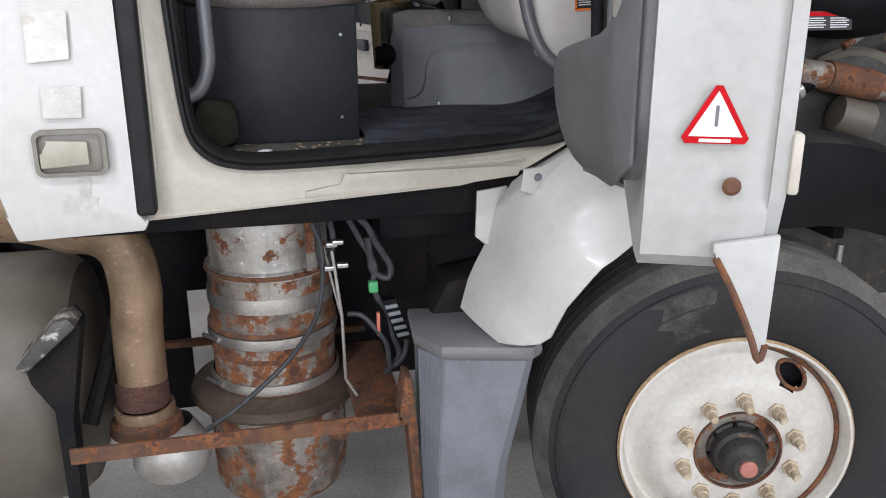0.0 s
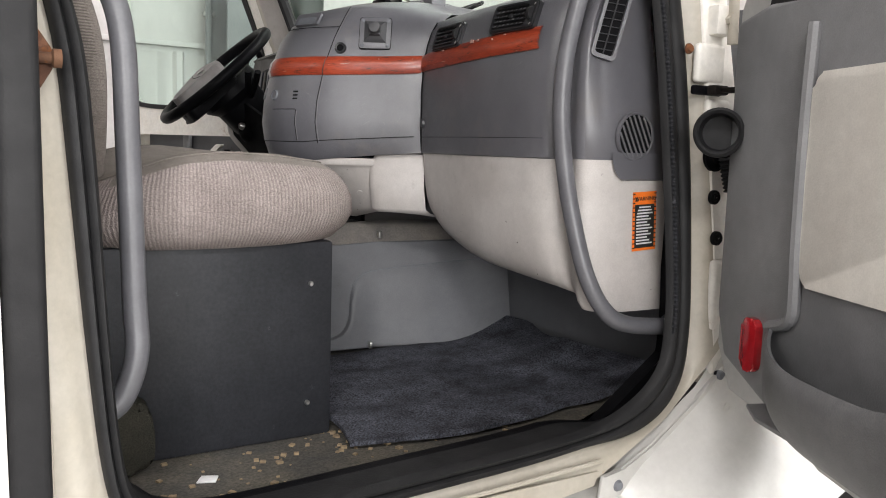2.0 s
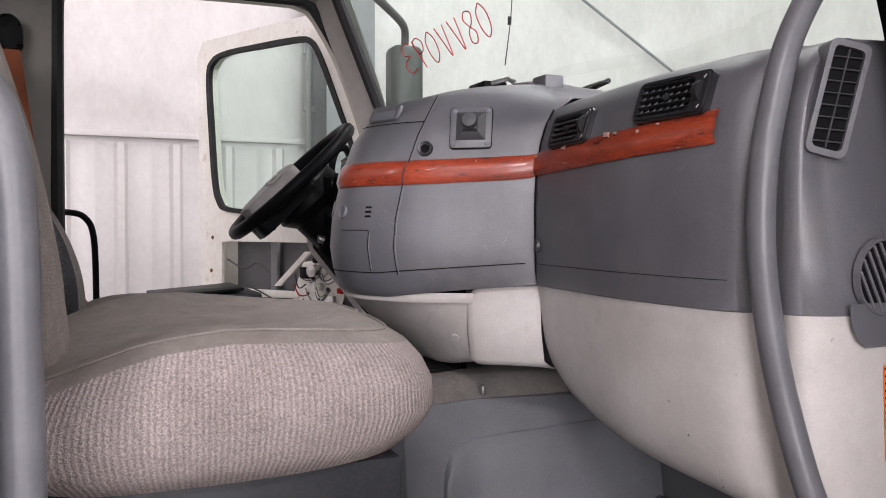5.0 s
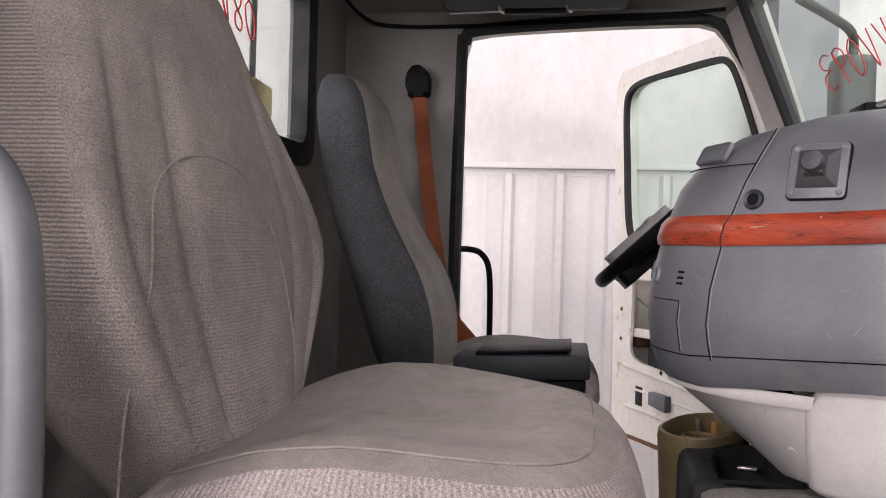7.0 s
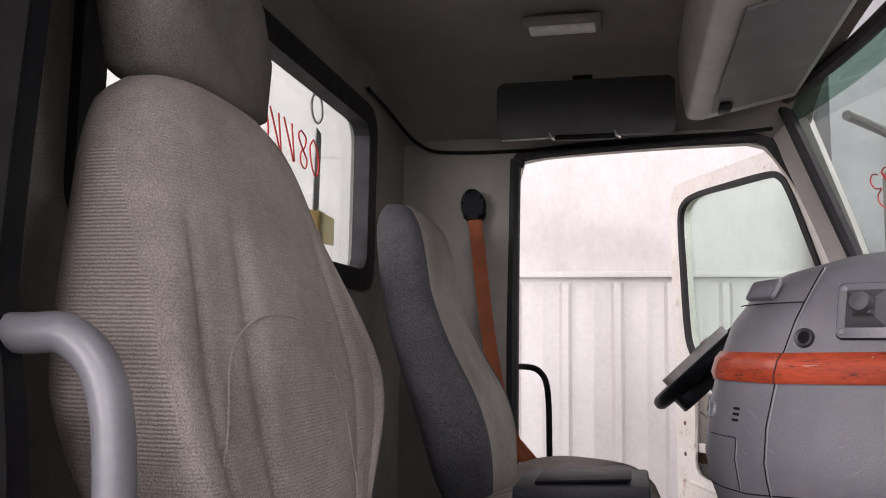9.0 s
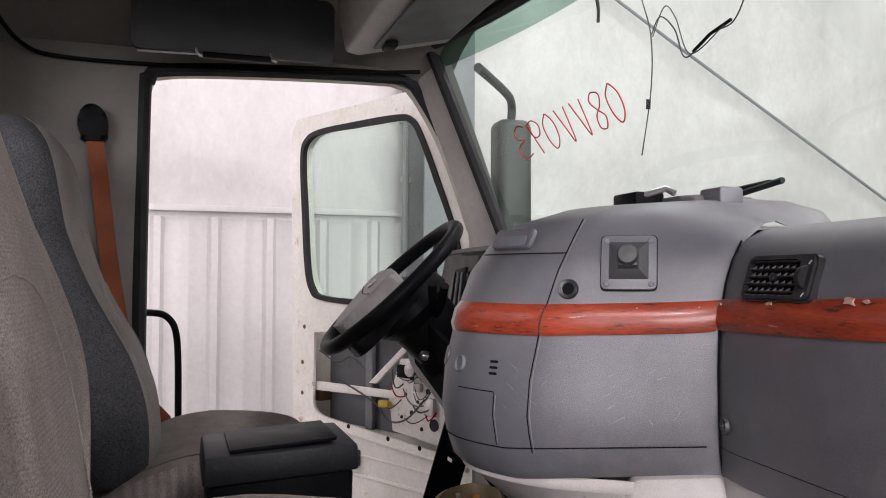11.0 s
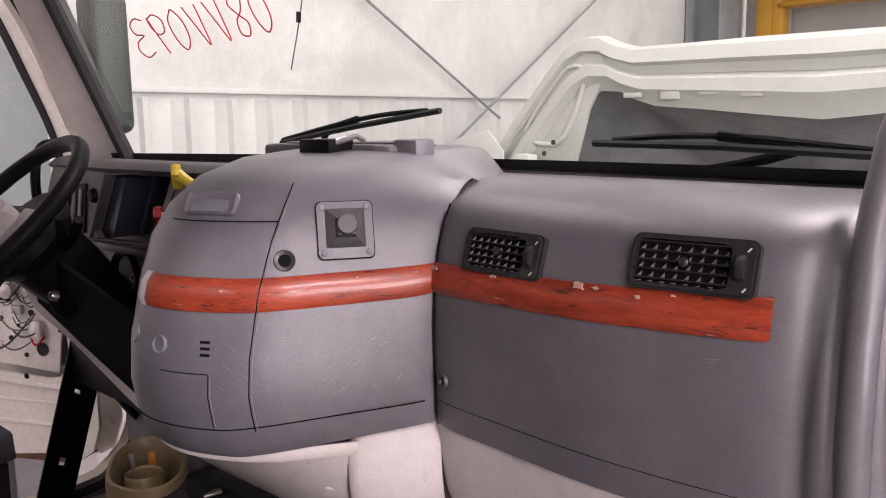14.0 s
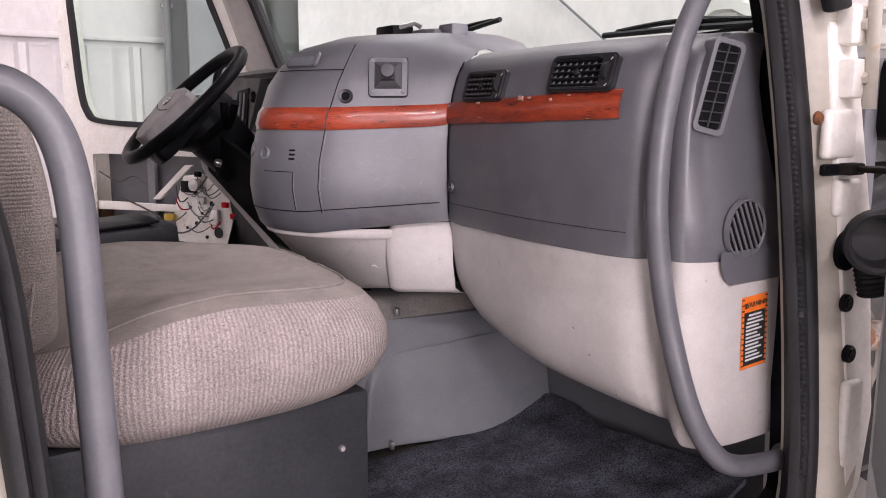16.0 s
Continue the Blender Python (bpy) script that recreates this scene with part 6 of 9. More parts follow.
part("filler_cap", lathe(BM(), [(0.0, -0.034), (0.026, -0.034), (0.031, -0.028), (0.031, -0.012), (0.040, -0.010), (0.040, 0.006), (0.034, 0.010), (0.034, 0.03)], (0.425, 2.66, 1.425), (1, 0, 0), 28), BLACK, tun, "black round cap on the tunnel's rear face")
part("cap_ring", lathe(BM(), [(0.0405, -0.006), (0.043, -0.006), (0.043, 0.002), (0.0405, 0.002)], (0.425, 2.66, 1.425), (1, 0, 0), 28), GAUGEGLASS, tun)
rows = []
for i in range(25):
    u = 0.255 + 0.68 * i / 24
    rows.append([(u + 0.02 * math.sin(9 * j / 20), 1.985 - 0.10 * math.sin(math.pi * min(1, i / 16)) * 0.35 + (2.56 - 1.99) * j / 20 - 0.05 * (i / 24) * (j / 20), FLOOR_Z + 0.008 + 0.007 * noise.noise((u * 6, j * 0.35, 1.0)) + 0.05 * max(0, (i - 17) / 7) ** 2) for j in range(21)])
s = BM()
solid(s, rows, -0.008)
tagged(part("carpet_mat", s, CARPET), "crumpled dirty grey carpet mat on the cab floor", "floor mat")
# loose debris along the sill
deb = BM()
rng = random.Random(4)
for i in range(130):
    u = rng.uniform(-0.1, 0.6) if i % 3 else rng.gauss(0.28, 0.04)
    v = rng.uniform(1.90, 2.06) if i % 3 else rng.gauss(2.05, 0.025)
    d = rng.uniform(0.001, 0.0045)
    rbox(deb, (u - d, v - d, FLOOR_Z), (u + d * rng.uniform(0.6, 1.6), v + d, FLOOR_Z + d * 0.8), 0, 1, Matrix.Translation((u, v, 0)) @ Matrix.Rotation(rng.uniform(0, 3), 4, "Z") @ Matrix.Translation((-u, -v, 0)))
tagged(part("floor_debris", deb, mat("debris", (0.32, 0.24, 0.14), (0.16, 0.12, 0.08), 0.9, scale=60)), "crumbs and dirt flakes along the cab sill", "debris", "", "stuff")
tagged(part("paper_scrap", prism(BM(), [(0.005, 1.965), (0.03, 1.955), (0.04, 1.975), (0.018, 1.985)], "z", FLOOR_Z + 0.001, FLOOR_Z + 0.0035, 0.0006), LABELWHITE), "small white paper scrap on the cab floor", "scrap")
tray = thing("console_tray", (0.62, 3.02, 1.5), "olive cup holder with a black tray beside the gear lever", "cup holder")
KHAKI = mat("olive_plastic", (0.20, 0.148, 0.075), (0.15, 0.112, 0.058), 0.5, scale=10, fine=200, grain=0.1, spots=(0.10, 0.08, 0.05), spot_scale=12, spot_at=0.6)
EGG = [(p[0], p[1]) for p in smooth([(0.418, 2.950, 0), (0.445, 3.010, 0), (0.49, 3.06, 0), (0.545, 3.082, 0), (0.578, 3.04, 0), (0.572, 2.975, 0), (0.530, 2.905, 0), (0.475, 2.868, 0), (0.432, 2.888, 0)], 5, True)]


def egg(d, z, tip):
    return [(u, v, z + 0.35 * tip * max(0.0, min(1.0, (v - 2.95) / 0.08))) for u, v in inset(EGG, d)]


part("cup_block", loft(BM(), [egg(0.014, 1.36, 0), egg(0.004, 1.52, 0.0), egg(0.001, 1.570, 0.012), egg(0.003, 1.582, 0.018), egg(0.009, 1.584, 0.018), egg(0.013, 1.578, 0.012), egg(0.018, 1.545, 0.006), egg(0.024, 1.512, 0.0)], closed=True), KHAKI, tray, "olive plastic cup holder")
part("inner_ring", lathe(BM(), [(0.027, -0.03), (0.026, 0.026), (0.029, 0.030), (0.032, 0.026), (0.034, -0.03)], (0.497, 2.985, 1.536), (0, 0, 1), 28), KHAKI, tray)
part("orange_tab", rbox(BM(), (0.522, 3.008, 1.53), (0.534, 3.020, 1.586), 0.003), mat("orange_tab_plastic", (0.42, 0.17, 0.02), None, 0.5, scale=30), tray)
part("grey_pin", tube(BM(), [(0.505, 3.03, 1.54), (0.500, 3.035, 1.584)], 0.005, 10), STEEL, tray)
RIMOUT = [(0.436, 2.668), (0.440, 2.80), (0.446, 2.885), (0.470, 2.912), (0.53, 2.935), (0.612, 2.94), (0.612, 2.668)]
RIMIN = [(0.484, 2.682), (0.498, 2.80), (0.508, 2.858), (0.522, 2.872), (0.585, 2.895), (0.592, 2.890), (0.592, 2.682)]
centre = (0.535, 2.78)
turns = [2 * math.pi * k / 72 for k in range(72)]
rings = []
for d_o, d_i, z in ((0.0, None, 1.40), (0.0, None, 1.540), (0.004, None, 1.556), (0.012, None, 1.565), (0.020, None, 1.568), (None, -0.012, 1.567), (None, -0.005, 1.562), (None, 0.0, 1.550), (None, 0.004, 1.534)):
    rings.append([(*(cast(RIMOUT, centre, a) if d_i is None else cast(RIMIN, centre, a)), z) for a in turns])
    d = d_o if d_i is None else d_i
    rings[-1] = [(u - d * math.cos(a), v - d * math.sin(a), z) for (u, v, z), a in zip(rings[-1], turns)]
part("tray_rim", loft(BM(), rings, closed=True), RUBBER, tray, "black soft-edged tray with a recessed floor")
part("floor_socket", lathe(BM(), [(0.006, 0.0), (0.007, 0.004), (0.011, 0.004), (0.012, 0.0)], (0.535, 2.735, 1.534), (0, 0, 1), 18), BLACK, tray)
part("foil_scrap", prism(BM(), [(0.515, 2.895), (0.545, 2.875), (0.572, 2.868), (0.578, 2.884), (0.54, 2.905)], "z", 1.5355, 1.541, 0.002), BAND, tray)
bx = thing("storage_box", (0.17, 3.07, FLOOR_Z), "black plastic storage box between the seats, lid ajar", "storage box")
part("body", prism(BM(), [(0.055, FLOOR_Z), (0.285, FLOOR_Z), (0.292, 1.655), (0.05, 1.640)], "y", 2.98, 3.18, 0.008), BLACK, bx)
part("rim", prism(BM(), [(0.042, 1.640), (0.300, 1.655), (0.297, 1.70), (0.045, 1.688)], "y", 2.97, 3.19, 0.006), BASEBOX, bx, "scuffed dark rim")
part("lid", prism(BM(), [(0.085, 1.690), (0.262, 1.704), (0.265, 1.710), (0.085, 1.697)], "y", 2.985, 3.16, 0.002), BLACK, bx)

# ---- grab handles, belt, visor, overhead box ----
def grab(pts, r, mt, label, legs=True):
    h = thing("grab_handle", pts[0], label, "grab handle", "cab grab handles")
    part("bar", tube(BM(), smooth(pts, 7), r, 14), mt, h)
    for p in (pts[0], pts[-1]):
        part("foot", lathe(BM(), [(0.0, -0.004), (r * 1.5, -0.003), (r * 1.5, 0.004), (0.0, 0.005)], p, (1, 0, 0), 16), mt, h)
    return h


grab([(0.775, 1.925, 2.138), (0.735, 1.928, 2.138), (0.702, 1.93, 2.118), (0.652, 1.93, 2.04), (0.626, 1.928, 1.963), (0.612, 1.926, 1.899), (0.609, 1.925, 1.816), (0.616, 1.92, 1.736), (0.628, 1.91, 1.654), (0.645, 1.885, 1.55), (0.675, 1.865, 1.485), (0.722, 1.855, 1.458), (0.822, 1.85, 1.447)], 0.0150, HANDLE, "thick grey coated grab bar beside the dash")
grab([(-0.215, 1.915, 1.957), (-0.17, 1.92, 1.957), (-0.137, 1.923, 1.956), (-0.108, 1.925, 1.928), (-0.094, 1.925, 1.87), (-0.090, 1.923, 1.75), (-0.087, 1.91, 1.55), (-0.087, 1.90, 1.48), (-0.107, 1.895, 1.425), (-0.14, 1.89, 1.405)], 0.0155, HANDLE, "thick grey coated grab bar on the rear pillar")
grab([(-0.12, 4.03, 1.875), (-0.08, 4.09, 1.88), (-0.03, 4.11, 1.865), (-0.003, 4.115, 1.80), (0.003, 4.115, 1.6), (0.003, 4.115, 1.45), (-0.02, 4.09, 1.42), (-0.08, 4.03, 1.41)], 0.010, BLACK, "thin black grab rail outside the driver's doorway")
belt = thing("seat_belt", (-0.2, 3.95, 2.44), "orange seat belt hanging from a black pillar anchor", "seat belt")
part("anchor", prism(BM(), round_poly([(-0.252, 2.355), (-0.262, 2.395), (-0.245, 2.438), (-0.215, 2.440), (-0.192, 2.415), (-0.190, 2.37), (-0.198, 2.348), (-0.24, 2.345)]), "y", 3.925, 3.985, 0.012, 3), BLACK, belt)
part("webbing", loft(BM(), [[(u - 0.022, v, z), (u + 0.022, v + 0.004, z)] for u, v, z in smooth([(-0.222, 3.94, 2.37), (-0.205, 3.935, 2.25), (-0.18, 3.93, 2.05), (-0.148, 3.93, 1.86), (-0.115, 3.94, 1.72), (-0.06, 3.97, 1.59)], 5)]), ORANGEBELT, belt)
part("webbing_end", prism(BM(), [(-0.10, 1.64), (-0.07, 1.66), (-0.015, 1.60), (-0.035, 1.55)], "y", 3.965, 3.972, 0.002), ORANGEBELT, belt)
vis = thing("sun_visor", (0.13, 3.80, 2.65), "black sun visor panel folded above the door", "sun visor")
part("flap", prism(BM(), rrect(-0.125, 2.565, 0.395, 2.735, 0.02), "y", 3.785, 3.805, 0.006), VISORGREY, vis)
part("rail", tube(BM(), [(-0.11, 3.80, 2.562), (0.39, 3.80, 2.575)], 0.004, 8), STEEL, vis)
for u in (0.045, 0.235):
    part("hook", tube(BM(), smooth([(u - 0.012, 3.79, 2.58), (u - 0.006, 3.785, 2.562), (u + 0.006, 3.785, 2.556)], 4), 0.0045, 8), BAND, vis)
part("clip_bar", rbox(BM(), (0.05, 3.775, 2.552), (0.225, 3.795, 2.568), 0.004), BLACK, vis)
part("visor_arm", rbox(BM(), (0.10, 3.80, 2.72), (0.16, 3.86, 2.80), 0.006), BLACK, vis)
ovh = thing("overhead_box", (0.6, 2.95, 2.6), "grey overhead storage box above the windshield", "overhead storage")
s = BM()
prism(s, [(0.425, 2.60), (0.46, 2.593), (0.72, 2.652), (0.74, 2.72), (0.66, 2.79), (0.40, 2.79), (0.41, 2.68)], "y", 2.05, 3.79, 0.010)
part("frame", s, LIGHTGREY, ovh, "light grey moulded frame")
for y0, y1 in ((2.98, 3.70), (2.12, 2.92)):
    fl = part("flap_door", prism(BM(), [(0.485, 2.588), (0.70, 2.637), (0.70, 2.647), (0.485, 2.598)], "y", y0, y1, 0.004), DASHTOP, ovh, "dark grey flap door")
    part("latch", rbox(BM(), (0.50, y1 - 0.09, 2.578), (0.53, y1 - 0.03, 2.594), 0.003), BLACK, fl)
part("net_pocket", rbox(BM(), (0.437, 3.787, 2.64), (0.50, 3.796, 2.76), 0.004), BLACK, ovh)
dl = thing("dome_light", (0.1, 3.45, 2.78), "slim clear dome light on the headliner", "dome light")
part("base", rbox(BM(), (0.0, 3.40, 2.765), (0.20, 3.50, 2.785), 0.008), HEADLINER, dl)
part("lens", rbox(BM(), (0.015, 3.425, 2.755), (0.185, 3.475, 2.768), 0.008), LABELWHITE, dl)


# ---- doors ----
def door_frame(hinge, along):
    """Local x from hinge to latch, y out of the inner side towards the viewer, z up."""
    d = Vector((*along, 0)).normalized()
    z = Vector((0, 0, 1))
    return Matrix.Translation((*hinge, 0)) @ Matrix((d, z.cross(d), z)).transposed().to_4x4()


# passenger door: inner side is local -y
PM = door_frame((0.88, 1.78), (-0.384, -0.923))
pdo = thing("passenger_door", (0.88, 1.78, 1.3), "white passenger door standing open, dark grey inner trim with pocket", "truck door")
door_poly = [(0.02, 1.40), (0.08, 1.31), (0.20, 1.268), (0.40, 1.255), (0.60, 1.262), (0.80, 1.282), (0.93, 1.308), (1.02, 1.338), (1.075, 1.375), (1.095, 1.43), (1.095, 2.50), (1.04, 2.60), (0.42, 2.60), (0.34, 2.52), (0.12, 2.05), (0.02, 1.98)]
s = BM()
holed(s, door_poly, round_poly([(0.22, 2.02), (0.45, 2.47), (0.52, 2.52), (0.95, 2.52), (1.01, 2.46), (1.01, 2.06), (0.95, 1.98), (0.30, 1.97)], 4), "y", 0.070, 0.086)
part("outer_skin", moved(s, PM), DOOREDGE, pdo, "white outer door skin")
s = BM()
holed(s, [(0.095, 1.45), (0.14, 1.385), (0.40, 1.36), (0.70, 1.335), (0.98, 1.325), (1.05, 1.332), (1.078, 1.352), (1.088, 1.40), (1.088, 2.48), (1.03, 2.58), (0.43, 2.58), (0.35, 2.50), (0.13, 2.04), (0.095, 1.98)], round_poly([(0.23, 2.03), (0.46, 2.46), (0.52, 2.50), (0.94, 2.50), (0.99, 2.45), (0.99, 2.07), (0.94, 2.0), (0.31, 1.99)], 4), "y", -0.058, 0.071)
part("door_body", moved(s, PM), DOOREDGE, pdo, "white latch edge, darkened for its shade, with rust streaks")
s = BM()
holed(s, round_poly([(0.20, 2.0), (0.44, 2.49), (0.52, 2.53), (0.96, 2.53), (1.02, 2.47), (1.02, 2.04), (0.96, 1.965), (0.29, 1.955)], 4), round_poly([(0.235, 2.035), (0.465, 2.455), (0.52, 2.495), (0.935, 2.495), (0.985, 2.445), (0.985, 2.075), (0.935, 2.005), (0.315, 1.995)], 4), "y", -0.068, -0.052)
part("window_seal", moved(s, PM), RUBBER, pdo)
g = part("window_glass", moved(prism(BM(), round_poly([(0.22, 2.02), (0.45, 2.47), (0.52, 2.51), (0.95, 2.51), (1.0, 2.46), (1.0, 2.06), (0.95, 1.98), (0.30, 1.97)], 4), "y", 0.03, 0.034), PM), SIDEGLASS, pdo)
g.visible_shadow = False
PMI = PM @ Matrix.Translation((0, -0.013, 0))
trim_poly = [(0.112, 1.51), (0.14, 1.44), (0.30, 1.385), (0.60, 1.365), (0.92, 1.40), (1.03, 1.43), (1.06, 1.50), (1.06, 1.94), (0.30, 1.965), (0.20, 1.975), (0.112, 1.960)]
part("inner_trim", moved(prism(BM(), trim_poly, "y", -0.062, -0.022, 0.010, 3), PMI), TRIM, pdo, "dark grey moulded inner trim")
part("trim_insert", moved(prism(BM(), rrect(0.335, 1.585, 1.02, 1.865, 0.02), "y", -0.070, -0.058, 0.006), PMI), mat("cream_insert", (0.62, 0.595, 0.55), (0.56, 0.53, 0.485), 0.6, scale=6, fine=400, grain=0.05, fine_bump=0.2, spots=(0.35, 0.32, 0.28), spot_scale=8, spot_at=0.68), pdo, "cream padded trim insert")
part("insert_rail", moved(tube(BM(), smooth([(0.325, -0.068, 1.93), (0.325, -0.070, 1.80), (0.328, -0.070, 1.64), (0.332, -0.070, 1.58), (0.325, -0.068, 1.535), (0.27, -0.064, 1.515)], 5), 0.009, 8), PMI), TRIM, pdo)
# pocket: bowed front wall with a curved rim
rings = []
for f in (0, 0.04, 0.10, 0.2, 0.35, 0.55, 0.75, 0.9, 0.97, 1):
    ring = []
    for k in range(45):
        a = k / 44
        u = 0.262 + 0.815 * a
        out = 0.097 * min(1.0, math.sin(math.pi * min(a * 1.9, 0.5)))
        if a > 0.66:
            q_ = (a - 0.66) / 0.34
            out = 0.097 - 0.070 * q_ * q_ * (3 - 2 * q_)
        if a > 0.93:
            out *= math.sqrt(max(0.0, 1 - ((a - 0.93) / 0.07) ** 2)) * 0.95 + 0.05
        top = 1.520 - 0.020 * math.sin(math.pi * min(1, a * 1.6)) + float(np.interp(a, [0.42, 0.60, 0.78, 0.89, 0.965, 1.0], [0.0, 0.018, 0.048, 0.066, 0.092, 0.160]))
        bot = 1.410 - 0.030 * math.sin(math.pi * min(0.5, a)) + 0.040 * a ** 3 + 0.030 * max(0.0, (a - 0.90) / 0.10) ** 2
        ring.append((u, -0.062 - out * (0.42 + 0.58 * math.sin(math.pi / 2 * f ** 0.55)) + 0.006 * max(0.0, f - 0.9) / 0.1, bot + (top - bot) * f))
    rings.append(ring)
s = BM()
solid(s, rings, 0.005)
part("door_pocket", moved(s, PMI), POCKET, pdo, "scuffed grey door pocket, its shade put into the colour", 70)
part("pocket_floor", moved(prism(BM(), [(0.27, -0.06), (0.27, -0.09), (0.33, -0.112), (0.86, -0.112), (0.96, -0.06)], "z", 1.397, 1.403, 0.002), PMI), TRIM, pdo)
part("reflector", moved(prism(BM(), rrect(0.212, 1.44, 0.252, 1.52, 0.014), "y", -0.074, -0.060, 0.004), PMI), mat("red_reflector", (0.35, 0.01, 0.015), None, 0.15, scale=60, coat=0.8), pdo, "red door reflector")
part("wiring_boot", lathe(BM(), [(0.0, 0.030), (0.026, 0.030), (0.030, -0.004), (0.034, -0.008), (0.038, -0.004), (0.039, 0.012), (0.034, 0.018), (0.034, 0.040), (0.028, 0.060), (0.0, 0.062)], (0.732, 1.696, 1.79), (0.80, 0.60, 0.0), 32), RUBBER, pdo, "round black rubber boot, open ended")
prof_ = []
for k in range(9):
    prof_ += [(0.017, 0.007 * k), (0.021, 0.007 * k + 0.0035)]
part("bellows", lathe(BM(), prof_, (0.868, 1.782, 1.755), (0.25, -0.1, -1), 18), RUBBER, pdo, "ribbed rubber bellows")
part("check_strap", rbox(BM(), (0.845, 1.735, 1.862), (0.875, 1.80, 1.870), 0.002), FRAME, pdo)
# latch face: warning triangle, bolt, rust streak
tri_m = PM @ Matrix.Translation((1.0965, 0.0, 0.0)) @ Matrix.Rotation(math.pi / 2, 4, "Z") @ Matrix.Rotation(math.pi / 2, 4, "X")
REDSTICK = mat("red_sticker", (0.42, 0.006, 0.010), None, 0.45, scale=50, spec=0.08)
stk = part("warning_triangle", moved(prism(BM(), [(-0.022, 1.482), (0.038, 1.482), (0.042, 1.488), (0.0115, 1.542), (0.0045, 1.542), (-0.026, 1.488)], "z", -0.0002, 0.0008), tri_m), REDSTICK, pdo, "red and white warning triangle sticker")
part("triangle_field", moved(prism(BM(), [(-0.0190, 1.4895), (0.0350, 1.4895), (0.008, 1.5365)], "z", 0.0009, 0.0015), tri_m), LABELWHITE, stk)
part("triangle_bar", moved(prism(BM(), rrect(0.0062, 1.500, 0.0098, 1.522, 0.0015), "z", 0.0016, 0.0022), tri_m), DASH, stk)
part("triangle_lines", moved(rbox(BM(), (-0.008, 1.4835, 0.0009), (0.024, 1.4870, 0.0014), 0), tri_m), LABELWHITE, stk)
part("latch_bolt", moved(lathe(BM(), [(0.0, 0.004), (0.006, 0.004), (0.010, 0.001), (0.010, 0.0)], (0.030, 1.437, 0), (0, 0, 1), 16), tri_m), RUST, pdo)
part("skin_tail", moved(prism(BM(), [(0.018, 1.362), (0.026, 1.352), (0.040, 1.326), (0.056, 1.294), (0.070, 1.264), (0.079, 1.238), (0.085, 1.262), (0.0865, 1.385), (0.018, 1.372)], "x", 1.086, 1.0955, 0.002), PM), DOOREDGE, pdo, "torn lower tail of the door skin")
part("rusted_rim", moved(tube(BM(), smooth([(1.0945, 0.022, 1.356), (1.0945, 0.038, 1.329), (1.0945, 0.054, 1.297), (1.0945, 0.068, 1.266), (1.0945, 0.079, 1.238), (1.0945, 0.084, 1.258)], 4), 0.0042, 8), PM), RUST, pdo, "rust-eaten edge of the tail")
part("edge_bumper", moved(rbox(BM(), (0.085, 1.43, -0.02), (0.097, 1.495, 0.004), 0.004), tri_m), CREAM, pdo)

# driver door: inner side is local +y
DM = door_frame((0.90, 4.05), (-0.463, 0.886))
ddo = thing("driver_door", (0.90, 4.05, 1.3), "white driver door standing open, inner trim stripped to bare metal", "truck door")
d_win = round_poly([(0.065, 2.11), (0.15, 2.30), (0.235, 2.47), (0.285, 2.53), (0.36, 2.548), (0.60, 2.553), (0.80, 2.553), (0.89, 2.53), (0.922, 2.46), (0.905, 2.22), (0.886, 2.03), (0.855, 1.94), (0.78, 1.902), (0.45, 1.885), (0.16, 1.880), (0.075, 1.90), (0.045, 1.97)], 4)
top_poly = [(0.0, 1.85), (0.985, 1.85), (1.0, 2.56), (0.96, 2.62), (0.30, 2.63), (0.24, 2.60), (0.02, 2.14)]
s = BM()
holed(s, top_poly, d_win, "y", -0.035, 0.012)
part("window_frame", moved(s, DM), DOORINNER, ddo, "white window frame")
s = BM()
holed(s, inset(d_win, -0.008), inset(d_win, 0.014), "y", 0.0, 0.020)
part("window_seal", moved(s, DM), RUBBER, ddo)
g = part("window_glass", moved(prism(BM(), d_win, "y", -0.012, -0.008), DM), SIDEGLASS, ddo)
g.visible_shadow = False
s = BM()
holed(s, [(0.0, 1.27), (0.03, 1.19), (0.08, 1.158), (0.90, 1.150), (0.965, 1.22), (0.985, 1.85), (0.0, 1.85)], [(0.835, 1.775), (0.10, 1.775), (0.08, 1.44), (0.14, 1.405), (0.80, 1.455), (0.84, 1.49)], "y", 0.0, 0.012)
part("inner_panel", moved(s, DM), DOORINNER, ddo, "bare white inner panel with large cutout")
part("outer_skin", moved(prism(BM(), [(0.0, 1.26), (0.03, 1.17), (0.08, 1.14), (0.90, 1.13), (0.97, 1.20), (0.985, 1.85), (0.0, 1.85)], "y", -0.10, -0.09, 0.003), DM), DOORINNER, ddo)
part("bottom_edge", moved(prism(BM(), [(0.09, 1.150), (0.88, 1.142), (0.88, 1.157), (0.40, 1.168), (0.30, 1.162), (0.20, 1.172), (0.12, 1.164)], "y", -0.088, 0.0145, 0.002), DM), RUST, ddo, "rust-eaten bottom edge")
part("rolled_rib", moved(tube(BM(), [(0.05, 0.012, 1.265), (0.86, 0.012, 1.27)], 0.008, 8), DM), DOORINNER, ddo)
part("latch_edge", moved(prism(BM(), [(0.950, 1.24), (0.968, 1.24), (0.985, 1.85), (0.97, 1.85)], "y", -0.095, 0.0, 0.002), DM), DOORINNER, ddo)
part("rolled_rib", moved(tube(BM(), [(0.02, 0.014, 1.375), (0.88, 0.014, 1.43)], 0.009, 8), DM), DOORINNER, ddo)
part("rolled_rib", moved(tube(BM(), [(0.06, 0.010, 1.33), (0.80, 0.010, 1.345)], 0.006, 8), DM), DOORINNER, ddo)
